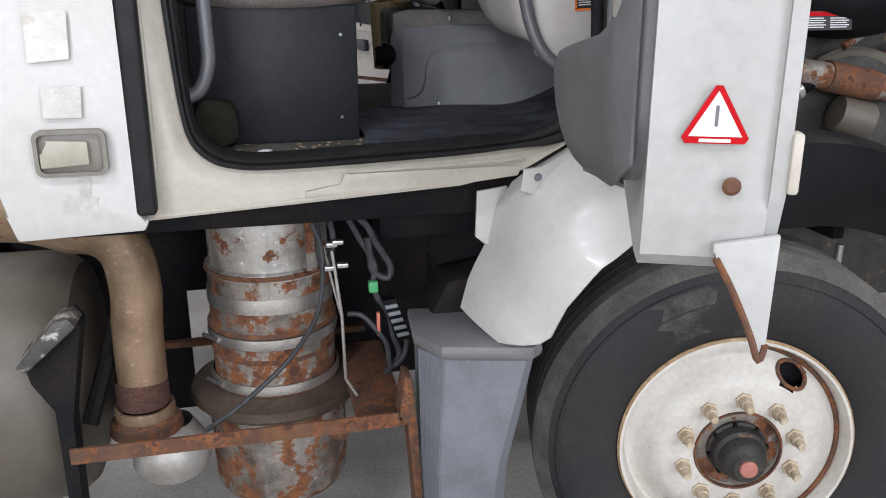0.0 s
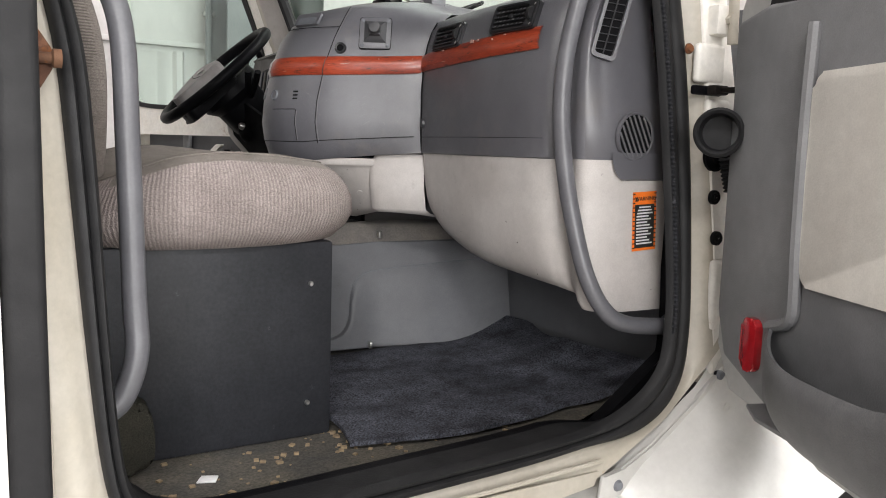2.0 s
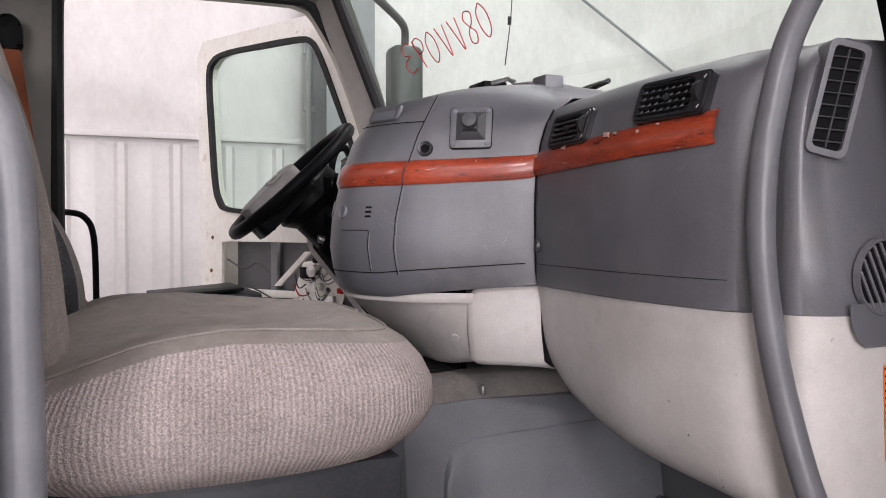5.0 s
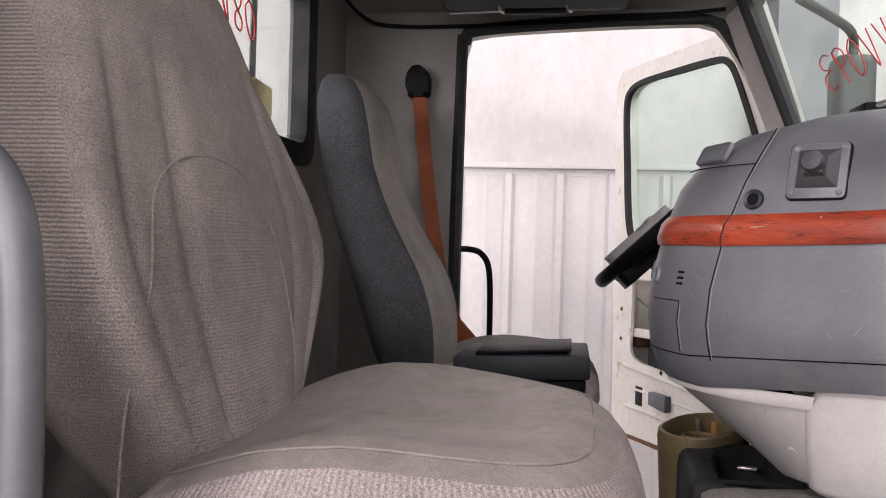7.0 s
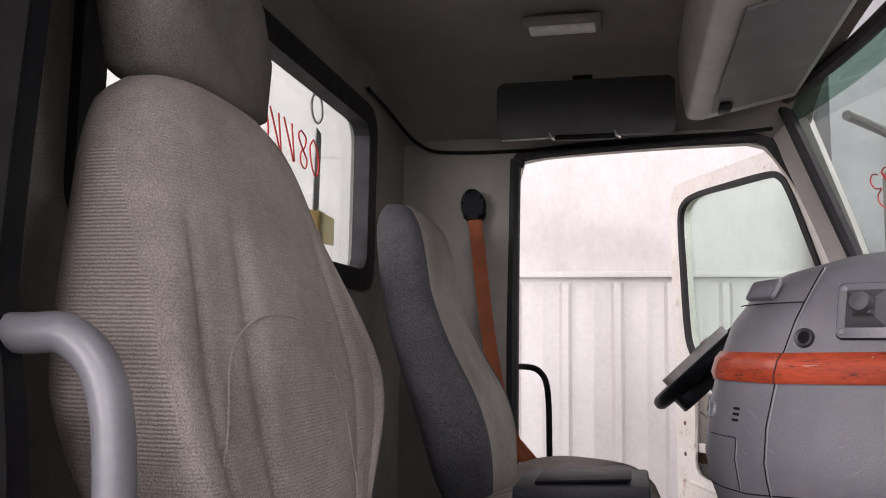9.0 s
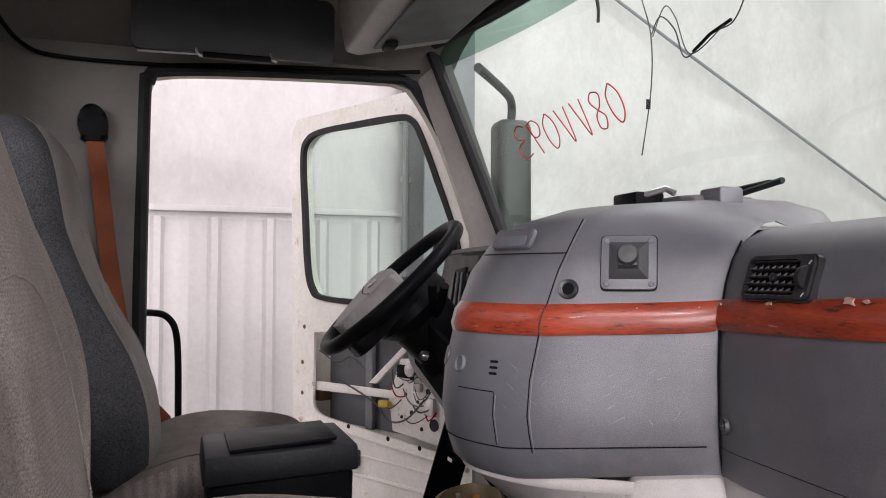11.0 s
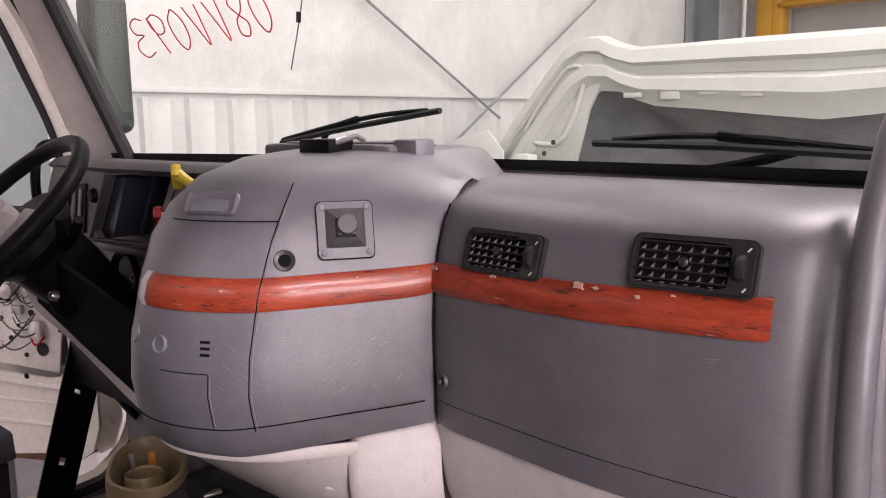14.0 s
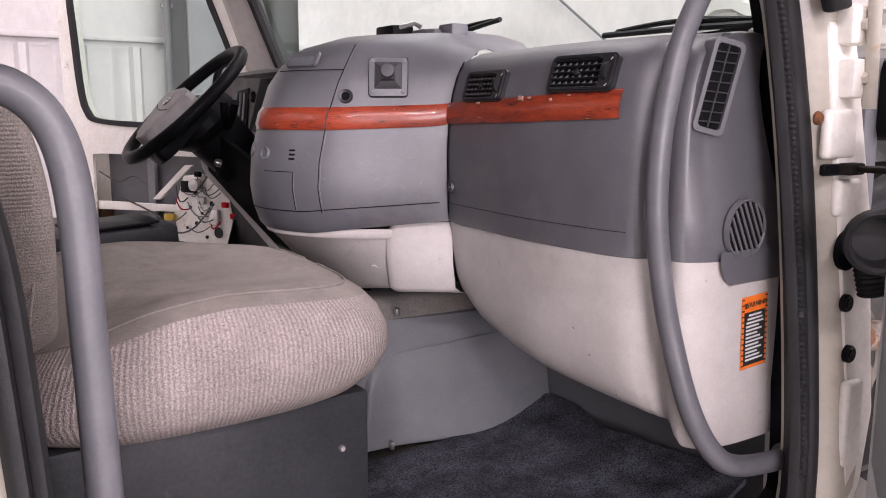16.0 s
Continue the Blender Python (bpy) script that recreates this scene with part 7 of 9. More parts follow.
# grey sheet ahead of the white skin gives the cutout its inner shade
part("cavity_shade", moved(rbox(BM(), (0.05, -0.085, 1.42), (0.85, -0.08, 1.80), 0), DM), TUNNEL, ddo, "dark grey sheet inside the cutout, standing in for its shade")
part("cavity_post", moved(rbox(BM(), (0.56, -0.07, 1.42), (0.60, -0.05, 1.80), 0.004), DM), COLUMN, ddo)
part("cross_bar", moved(prism(BM(), [(0.845, 1.545), (0.845, 1.580), (0.38, 1.585), (0.38, 1.558)], "y", -0.02, -0.004, 0.004), DM), DOORINNER, ddo)
part("cross_bar", moved(prism(BM(), [(0.50, 1.60), (0.54, 1.60), (0.36, 1.74), (0.32, 1.74)], "y", -0.03, -0.015, 0.003), DM), DOORINNER, ddo)
reg = part("regulator_plate", moved(prism(BM(), [(0.14, 1.42), (0.40, 1.445), (0.42, 1.56), (0.36, 1.70), (0.16, 1.72), (0.12, 1.55)], "y", -0.015, -0.008, 0.003), DM), DOORINNER, ddo, "punched window regulator plate")
for u, z, r in ((0.19, 1.49, 0.018), (0.25, 1.47, 0.006), (0.30, 1.52, 0.007), (0.35, 1.50, 0.005), (0.22, 1.60, 0.008), (0.30, 1.64, 0.009), (0.17, 1.66, 0.007), (0.27, 1.56, 0.005), (0.33, 1.58, 0.006)):
    part("plate_hole", moved(lathe(BM(), [(0.0, 0.0), (r, 0.0), (r * 1.15, 0.002), (r * 1.15, -0.002)], (u, -0.007, z), (0, 1, 0), 14), DM), RUBBER, reg)
part("motor", moved(lathe(BM(), [(0.0, 0.0), (0.022, 0.0), (0.024, 0.03), (0.0, 0.035)], (0.28, -0.005, 1.67), (0, 1, 0), 18), DM), STEEL, reg)
rng = random.Random(8)
CABLEGREY = mat("grey_wire", (0.16, 0.16, 0.17), None, 0.5, scale=40)
WIRE = mat("wire_black", (0.03, 0.031, 0.032), (0.05, 0.05, 0.05), 0.5, scale=40)
for i in range(16):
    u0, z0 = rng.uniform(0.15, 0.34), rng.uniform(1.52, 1.72)
    du, dz, sag = rng.uniform(0.04, 0.14), rng.uniform(-0.06, 0.05), rng.uniform(0.015, 0.05)
    pts = [(u0 + du * k / 4, 0.004 + 0.012 * math.sin(math.pi * k / 4), z0 + dz * k / 4 - sag * math.sin(math.pi * k / 4)) for k in range(5)]
    part("wire", moved(tube(BM(), smooth(pts, 5), rng.uniform(0.0014, 0.003), 6), DM), (WIRE, WIRE, CABLEGREY, WIRE, CABLEGREY, WIRE, WIRE, REDSTICK)[i % 8], ddo)
for u, z, w_, h_ in ((0.33, 1.66, 0.03, 0.022), (0.20, 1.55, 0.024, 0.03), (0.26, 1.61, 0.018, 0.014), (0.16, 1.69, 0.03, 0.02)):
    part("bracket", moved(rbox(BM(), (u - w_, -0.006, z - h_), (u + w_, 0.010, z + h_), 0.004), DM), (STEEL, BLACK, TAPE, DOORINNER)[int(u * 100) % 4], ddo)
part("wire", moved(tube(BM(), smooth([(0.83, -0.01, 1.70), (0.70, 0.004, 1.665), (0.62, 0.0, 1.69), (0.55, 0.0, 1.655)], 6), 0.003, 6), DM), WIRE, ddo)
part("wire", moved(tube(BM(), smooth([(0.70, 0.0, 1.60), (0.58, 0.006, 1.57), (0.47, 0.006, 1.53), (0.40, 0.004, 1.48), (0.31, 0.004, 1.50), (0.22, 0.002, 1.58)], 6), 0.0035, 6), DM), WIRE, ddo)
part("connector", moved(rbox(BM(), (0.40, -0.004, 1.525), (0.45, 0.016, 1.55), 0.003), DM), mat("yellow_connector", (0.55, 0.36, 0.03), None, 0.5, scale=30), ddo, "yellow wiring connector")
for u, z in ((0.14, 1.60), (0.10, 1.56), (0.27, 1.71)):
    part("connector", moved(rbox(BM(), (u - 0.014, 0.0, z - 0.010), (u + 0.014, 0.014, z + 0.010), 0.003), DM), REDSTICK if u < 0.2 else BLACK, ddo)
for u, z in ((0.90, 1.79), (0.91, 1.65), (0.91, 1.53), (0.62, 1.435), (0.40, 1.42), (0.24, 1.41), (0.50, 1.83), (0.20, 1.83)):
    part("clip_hole", moved(lathe(BM(), [(0.0, 0.002), (0.007, 0.002), (0.009, 0.0)], (u, 0.012, z), (0, 1, 0), 12), DM), RUST if u > 0.88 else BLACK, ddo)
part("access_hole", moved(rbox(BM(), (0.74, 0.008, 1.285), (0.79, 0.0135, 1.36), 0.003), DM), RUBBER, ddo)
part("arm_bracket", moved(prism(BM(), [(0.55, 1.30), (0.66, 1.31), (0.66, 1.36), (0.55, 1.36)], "y", 0.012, 0.04, 0.004), DM), LINER, ddo)
part("hinge_strap", moved(rbox(BM(), (0.84, -0.10, 1.50), (0.90, -0.02, 1.56), 0.006), DM), RUST, ddo)
# driver mirror and its arm, outside the windshield
mir = thing("door_mirror", (1.2, 4.5, 2.2), "grey-green housed truck mirror on a tube arm", "mirror")
part("housing", rbox(BM(), (1.13, 4.42, 2.12), (1.27, 4.54, 2.585), 0.035, 4), MIRRORSHELL, mir)
part("arm", tube(BM(), smooth([(1.20, 4.48, 2.57), (1.20, 4.47, 2.63), (1.17, 4.42, 2.66), (1.08, 4.30, 2.67), (0.92, 4.08, 2.67)], 5), 0.016, 10), MIRRORSHELL, mir)
part("arm", tube(BM(), smooth([(1.20, 4.48, 2.14), (1.16, 4.36, 2.08), (0.98, 4.08, 2.06)], 5), 0.013, 10), MIRRORSHELL, mir)
# hoop behind the steering wheel on the pillar
grab([(0.80, 3.97, 2.08), (0.77, 3.93, 2.10), (0.73, 3.90, 2.08), (0.71, 3.885, 2.0), (0.72, 3.885, 1.90), (0.76, 3.93, 1.86)], 0.012, BLACK, "black hoop handle beside the instrument panel")

# ---- wipers, writing, loose wire ----
def wiper(tip, end, arm_to, label):
    w = thing("wiper", arm_to, label, "wiper")
    a, b = Vector(tip), Vector(end)
    part("blade", tube(BM(), [a, a.lerp(b, 0.5) + Vector((0.004, 0, 0.003)), b], 0.006, 6), RUBBER, w)
    part("bridge", tube(BM(), smooth([a.lerp(b, 0.08) + Vector((0.006, 0, 0.006)), a.lerp(b, 0.35) + Vector((0.012, 0, 0.016)), a.lerp(b, 0.62) + Vector((0.012, 0, 0.016)), b + Vector((0.004, 0, 0.006))], 5), 0.005, 6), BLACK, w)
    part("arm", tube(BM(), smooth([a.lerp(b, 0.5) + Vector((0.012, 0, 0.018)), a.lerp(b, 0.75) + Vector((0.025, 0, 0.0)), Vector(arm_to)], 5), 0.008, 8, None), BLACK, w)
    return w


wiper((1.02, 2.78, 2.158), (1.01, 3.26, 2.098), (1.05, 3.12, 2.03), "black wiper resting low on the windshield")
wiper((1.04, 2.46, 2.098), (1.0, 2.03, 2.085), (1.06, 2.42, 2.03), "black wiper resting low on the windshield")
GLYPHS = {
    "3": [[(1, 0.92), (0.6, 1.0), (0.2, 0.85), (0.3, 0.62), (0.75, 0.55), (0.25, 0.42), (0.1, 0.2), (0.45, 0.0), (1.0, 0.1)]],
    "9": [[(0.15, 0.92), (0.55, 1.0), (0.95, 0.82), (0.85, 0.55), (0.45, 0.5), (0.2, 0.7), (0.15, 0.95), (0.35, 0.5), (0.62, 0.0)]],
    "0": [[(0.45, 1.0), (0.1, 0.75), (0.15, 0.3), (0.5, 0.0), (0.9, 0.25), (0.9, 0.7), (0.55, 1.0), (0.4, 0.98)]],
    "V": [[(0.0, 1.0), (0.35, 0.5), (0.72, 0.0), (0.75, 0.5), (0.72, 1.0)]],
    "8": [[(0.8, 0.95), (0.4, 1.0), (0.15, 0.8), (0.45, 0.55), (0.85, 0.3), (0.65, 0.02), (0.25, 0.1), (0.3, 0.4), (0.7, 0.6), (0.9, 0.85), (0.75, 0.97)]],
}


def scrawl(order, place, width, gap, height, r, parent, tilt):
    for i, ch in enumerate(order):
        for stroke in GLYPHS[ch]:
            pts = []
            for a, b in smooth([(u, v, 0) for u, v in stroke], 5) and [(q[0], q[1]) for q in smooth([(u, v, 0) for u, v in stroke], 5)]:
                s_ = i * (width + gap) + a * width + (0.5 - b) * height * 0.22
                pts.append(place(s_, (b - 0.5) * height + tilt * s_))
            part("pen_stroke", tube(BM(), pts, r, 5), REDINK, parent)


wr = thing("marker_writing", (0.93, 3.4, 2.3), "red marker writing on the windshield, mirrored from inside", "writing")
scrawl("390VV80", lambda a, h: shield(3.635 - a, 2.344 + h, -0.003), 0.058, 0.012, 0.088, 0.0017, wr, 0.06)
wr2 = thing("marker_writing", (REAR_X, 3.1, 2.4), "red marker writing on the rear window, mirrored from inside", "writing")
scrawl("390VV80", lambda a, h: (REAR_X - 0.0245, 2.79 + a, 2.43 + h), 0.062, 0.012, 0.085, 0.0021, wr2, -0.06)
# wire loop hanging at the windshield
wi = thing("hanging_wire", (0.90, 3.0, 2.6), "thin black wires dangling inside the windshield", "wire")
part("strand", tube(BM(), smooth([(0.86, 3.03, 2.66), (0.89, 3.035, 2.56), (0.905, 3.022, 2.475), (0.935, 3.07, 2.38), (0.955, 3.14, 2.25)], 8), 0.0014, 6), WIRE, wi)
part("strand", tube(BM(), smooth([(0.905, 3.02, 2.475), (0.90, 2.98, 2.50), (0.90, 2.93, 2.46), (0.90, 2.895, 2.397), (0.90, 2.82, 2.42), (0.905, 2.755, 2.43), (0.89, 2.70, 2.50), (0.85, 2.66, 2.66)], 8), 0.0014, 6), WIRE, wi)
part("strand", tube(BM(), smooth([(0.905, 3.015, 2.47), (0.90, 2.965, 2.515), (0.895, 2.92, 2.48), (0.90, 2.88, 2.40), (0.90, 2.78, 2.425)], 8), 0.0012, 6), WIRE, wi)
part("tape_wrap", tube(BM(), [(0.90, 2.87, 2.402), (0.90, 2.82, 2.42), (0.903, 2.765, 2.43)], 0.0032, 8), BLACK, wi)
part("tape_wrap", tube(BM(), [(0.938, 3.085, 2.36), (0.94, 3.09, 2.34)], 0.005, 8), BLACK, wi)
part("strand", tube(BM(), smooth([(0.84, 3.17, 2.66), (0.87, 3.18, 2.59), (0.885, 3.205, 2.555)], 6), 0.004, 6), WIRE, wi)
# note and key strap at the rear window
nt_ = thing("paper_note", (REAR_X - 0.03, 3.3, 2.2), "yellowed paper notes taped to the rear window", "note")
part("sheet", prism(BM(), [(3.17, 2.185), (3.34, 2.195), (3.34, 2.28), (3.16, 2.27)], "x", REAR_X - 0.036, REAR_X - 0.034), paper("old_paper", (0.75, 0.62, 0.38)), nt_)
part("sheet", prism(BM(), [(3.33, 2.20), (3.45, 2.205), (3.45, 2.278), (3.33, 2.285)], "x", REAR_X - 0.039, REAR_X - 0.037), paper("pale_paper", (0.75, 0.69, 0.52)), nt_)
ks = thing("key_strap", (REAR_X - 0.05, 3.34, 2.4), "grey strap hanging from a steel ring", "strap")
part("ring", tube(BM(), [(REAR_X - 0.05, 3.335 + 0.038 * math.cos(a), 2.55 + 0.038 * math.sin(a)) for a in np.linspace(0, 6.4, 30)], 0.003, 6), STEEL, ks)
part("strap", prism(BM(), [(3.325, 2.19), (3.365, 2.19), (3.368, 2.49), (3.335, 2.50)], "x", REAR_X - 0.052, REAR_X - 0.049), COLUMN, ks)

# ---- front wheel ----
wc, wnrm = Vector((1.15, 1.65, 0.51)), Vector((-0.259, -0.966, 0)).normalized()
WM = Matrix.Translation(wc) @ Matrix((Vector((0, 0, 1)).cross(wnrm), Vector((0, 0, 1)), wnrm)).transposed().to_4x4()
wh = thing("front_wheel", (1.15, 1.75, 0.0), "worn truck tyre on a rust-streaked white steel rim", "wheel")
part("sidewall", moved(lathe(BM(), [(0.292, -0.03), (0.296, -0.006), (0.31, 0.006), (0.35, 0.022), (0.41, 0.030), (0.455, 0.022), (0.480, 0.0075)], (0, 0, 0), (0, 0, 1), 96), WM), TYRE, wh, "black sidewall with a scuffed patch")
part("shoulder", moved(lathe(BM(), [(0.480, 0.0075), (0.482, 0.0095), (0.488, 0.003), (0.500, -0.010)], (0, 0, 0), (0, 0, 1), 96), WM), TREAD, wh, "worn dusty tyre shoulder")
s = BM()
loft(s, [[((0.335 + 0.125 * k / 6) * math.cos(a), (0.335 + 0.125 * k / 6) * math.sin(a), float(np.interp(0.335 + 0.125 * k / 6, [0.31, 0.35, 0.41, 0.455, 0.468], [0.006, 0.022, 0.030, 0.022, 0.016])) + 0.0012) for a in np.linspace(radians(106 + 4 * math.sin(k)), radians(122 + 3 * math.cos(2 * k)), 12)] for k in range(7)])
part("scuffed_patch", moved(s, WM), mat("scuffed_rubber", (0.060, 0.054, 0.047), (0.022, 0.022, 0.022), 0.9, scale=22, fine=160, grain=0.3), wh, "brown scuffed patch")
prof = [(0.500, -0.010), (0.512, -0.022)]
h = -0.022
for k in range(5):
    prof += [(0.517, h - 0.006), (0.519, h - 0.036), (0.507, h - 0.038), (0.507, h - 0.045), (0.518, h - 0.047)]
    h -= 0.047
prof += [(0.512, h - 0.012), (0.46, h - 0.03), (0.34, h - 0.02)]
part("tread", moved(lathe(BM(), prof, (0, 0, 0), (0, 0, 1), 96), WM), TREAD, wh, "dusty ribbed tread")
part("mould_ring", moved(lathe(BM(), [(0.455, 0.022), (0.457, 0.0255), (0.461, 0.024), (0.463, 0.02)], (0, 0, 0), (0, 0, 1), 96), WM), TYRE, wh)
# disc with two real hand holes
s = BM()
lathe(s, [(0.292, -0.006), (0.298, 0.004), (0.296, 0.010), (0.288, 0.010), (0.283, 0.0), (0.276, -0.028), (0.268, -0.034), (0.258, -0.030), (0.246, -0.020), (0.232, -0.006), (0.218, 0.008), (0.200, 0.022), (0.180, 0.030), (0.112, 0.030), (0.109, 0.024), (0.109, -0.02)], (0, 0, 0), (0, 0, 1), 90)
holes = [radians(58), radians(238)]
ctr = 0.233


def in_hole(f):
    c = f.calc_center_median()
    r_, a_ = math.hypot(c.x, c.y), math.atan2(c.y, c.x)
    return any((((a_ - q + math.pi) % (2 * math.pi) - math.pi) * ctr / 0.042) ** 2 + ((r_ - ctr) / 0.028) ** 2 < 1 for q in holes) and abs(r_ - ctr) < 0.03


caps = [f for f in s.faces if len(f.verts) > 4]
bmesh.ops.delete(s, geom=caps, context="FACES")
bmesh.ops.delete(s, geom=[f for f in s.faces if in_hole(f)], context="FACES")
rim = part("rim", moved(s, WM), RIM, wh, "white steel rim with rust streaks")
for q in holes:
    pts = []
    for a in np.linspace(0, 2 * math.pi, 33):
        rr_, aa_ = ctr + 0.026 * math.sin(a), q + 0.043 * math.cos(a) / ctr
        pts.append((rr_ * math.cos(aa_), rr_ * math.sin(aa_), float(np.interp(rr_, [0.2, 0.218, 0.232, 0.246, 0.258, 0.268], [0.022, 0.008, -0.006, -0.020, -0.030, -0.034]))))
    part("hole_lip", moved(tube(BM(), pts + [pts[1]], 0.0055, 8), WM), RUST, rim)
part("rust_ring", moved(lathe(BM(), [(0.2995, -0.004), (0.3005, 0.004), (0.298, 0.0075), (0.2955, 0.0108)], (0, 0, 0), (0, 0, 1), 90), WM), mat("tan_rim_edge", (0.42, 0.30, 0.18), (0.30, 0.19, 0.10), 0.7, scale=14, fine=90, grain=0.2), rim, "tan rusted rim edge")
part("rust_groove", moved(tube(BM(), [(0.270 * math.cos(a), 0.270 * math.sin(a), -0.031) for a in np.linspace(radians(-70), radians(84), 40)], 0.007, 8), WM), RUST, rim, "rust line in the rim channel")
part("brake_drum", moved(lathe(BM(), [(0.0, -0.05), (0.26, -0.055), (0.262, -0.18)], (0, 0, 0), (0, 0, 1), 40), WM), FRAME, wh)
part("hub_face", moved(lathe(BM(), [(0.108, -0.02), (0.108, 0.008), (0.085, 0.012), (0.066, 0.010)], (0, 0, 0), (0, 0, 1), 40), WM), RUSTSTEEL, wh, "exposed steel hub face, rust-stained")
hub = part("hub", moved(lathe(BM(), [(0.076, 0.0), (0.076, 0.022), (0.070, 0.026), (0.066, 0.052), (0.058, 0.060), (0.055, 0.085), (0.048, 0.098), (0.038, 0.104), (0.034, 0.112), (0.0, 0.114)], (0, 0, 0), (0, 0, 1), 40), WM), ENGINE, wh, "greasy dark hub")
for k in range(8):
    a = radians(10 + 45 * k)
    part("hub_bolt", moved(lathe(BM(), [(0.0, 0.034), (0.006, 0.034), (0.007, 0.022)], (0.0715 * math.cos(a), 0.0715 * math.sin(a), 0), (0, 0, 1), 6), WM), FRAME, hub)
part("hub_ring", moved(lathe(BM(), [(0.112, 0.027), (0.110, 0.034), (0.106, 0.034), (0.104, 0.026)], (0, 0, 0), (0, 0, 1), 40), WM), RUST, wh)
part("hub_cap", moved(lathe(BM(), [(0.022, 0.112), (0.022, 0.120), (0.018, 0.124), (0.0, 0.125)], (0, 0, 0), (0, 0, 1), 24), WM), mat("faded_red_cap", (0.42, 0.16, 0.13), (0.34, 0.13, 0.10), 0.6, scale=30), wh, "faded pink hub plug")
NUT = mat("dirty_nut", (0.55, 0.47, 0.36), (0.42, 0.33, 0.22), 0.5, metal=0.3, scale=40, spots=(0.25, 0.12, 0.05), spot_scale=60, spot_at=0.6)
for k in range(10):
    a = radians(18 + 36 * k)
    c = (0.1429 * math.cos(a), 0.1429 * math.sin(a))
    nu = part("wheel_nut", moved(lathe(BM(), [(0.022, 0.030), (0.022, 0.036), (0.0165, 0.037), (0.0165, 0.058), (0.014, 0.061), (0.0115, 0.061)], (*c, 0), (0, 0, 1), 6 if k >= 0 else 8), WM), NUT, wh)
    part("stud", moved(lathe(BM(), [(0.011, 0.055), (0.011, 0.082), (0.009, 0.085), (0.0, 0.085)], (*c, 0), (0, 0, 1), 14), WM), NUT, nu)

# ---- fender skirt and liner ----
I_ = resample([(0.475, 1.85, 0.873), (0.502, 1.87, 0.95), (0.548, 1.882, 1.03), (0.556, 1.882, 1.09), (0.60, 1.83, 1.20), (0.66, 1.80, 1.24), (0.74, 1.79, 1.29), (0.83, 1.785, 1.355), (0.89, 1.785, 1.43)], 22)
O_ = resample([(0.530, 1.70, 0.840), (0.562, 1.635, 0.856), (0.611, 1.60, 0.870), (0.645, 1.592, 0.952), (0.72, 1.59, 1.039), (0.84, 1.60, 1.125), (0.93, 1.61, 1.165), (1.03, 1.62, 1.19), (1.15, 1.63, 1.20)], 22)
rings = []
for f in np.linspace(0, 1, 13):
    rings.append([a.lerp(b, f) + Vector((-0.012, -0.022, 0.006)) * math.sin(math.pi * f) * (0.5 + 0.5 * math.sin(math.pi * k / 21)) + Vector((0, -0.010, 0.0)) * math.sin(4.5 * math.pi * f) * (1 if k > 9 else 0) * 0.6 for k, (a, b) in enumerate(zip(I_, O_))])
fen = thing("fender_skirt", (0.7, 1.7, 0.85), "white fender skirt behind the front wheel", "fender")
s = BM()
solid(s, rings, 0.006)
part("skirt", s, WHITE, fen, "", 50)
part("tab", prism(BM(), [(0.535, 1.03), (0.552, 1.025), (0.565, 1.05), (0.585, 1.06), (0.592, 1.175), (0.515, 1.165), (0.512, 1.05)], "y", 1.868, 1.878, 0.003), WHITE, fen)
part("top_flange", prism(BM(), [(0.590, 1.185), (0.632, 1.172), (0.73, 1.232), (0.82, 1.300), (0.893, 1.362), (0.885, 1.400), (0.81, 1.338), (0.71, 1.268), (0.645, 1.238), (0.598, 1.238)], "y", 1.764, 1.772, 0.003), WHITE, fen, "bolted upper flange of the skirt")
for u, z in ((0.632, 1.216), (0.864, 1.372)):
    part("flange_bolt", lathe(BM(), [(0.0, -0.006), (0.007, -0.005), (0.010, 0.0), (0.010, 0.006)], (u, 1.764, z), (0, 1, 0), 12), LINER, fen)
part("pressed_rib", tube(BM(), smooth([(0.635, 1.766, 1.188), (0.70, 1.762, 1.196), (0.745, 1.752, 1.215), (0.86, 1.745, 1.325)], 6), 0.010, 8), WHITE, fen)
lin = thing("mud_guard", (0.45, 1.75, 0.2), "faded grey ribbed plastic splash guard below the cab", "splash guard")
GUARD = {0.15: [(0.395, 1.95), (0.38, 1.80), (0.40, 1.72), (0.50, 1.70), (0.535, 1.72), (0.55, 1.90)], 0.5: [(0.375, 1.95), (0.36, 1.80), (0.385, 1.72), (0.53, 1.70), (0.56, 1.72), (0.57, 1.90)], 0.80: [(0.37, 1.95), (0.355, 1.80), (0.40, 1.72), (0.59, 1.68), (0.615, 1.70), (0.62, 1.90)]}
part("panel", loft(BM(), [[(u, v, z) for u, v in GUARD[z]] for z in (0.15, 0.5, 0.80)], closed=True), LINER, lin)


def guard_rim(grow, z):
    c = Vector((0.49, 1.82, 0))
    return [tuple(c.xy + (Vector((u, v)) - c.xy) * (1 + grow)) + (z + 0.05 * max(0.0, 0.48 - u),) for u, v in GUARD[0.80]]


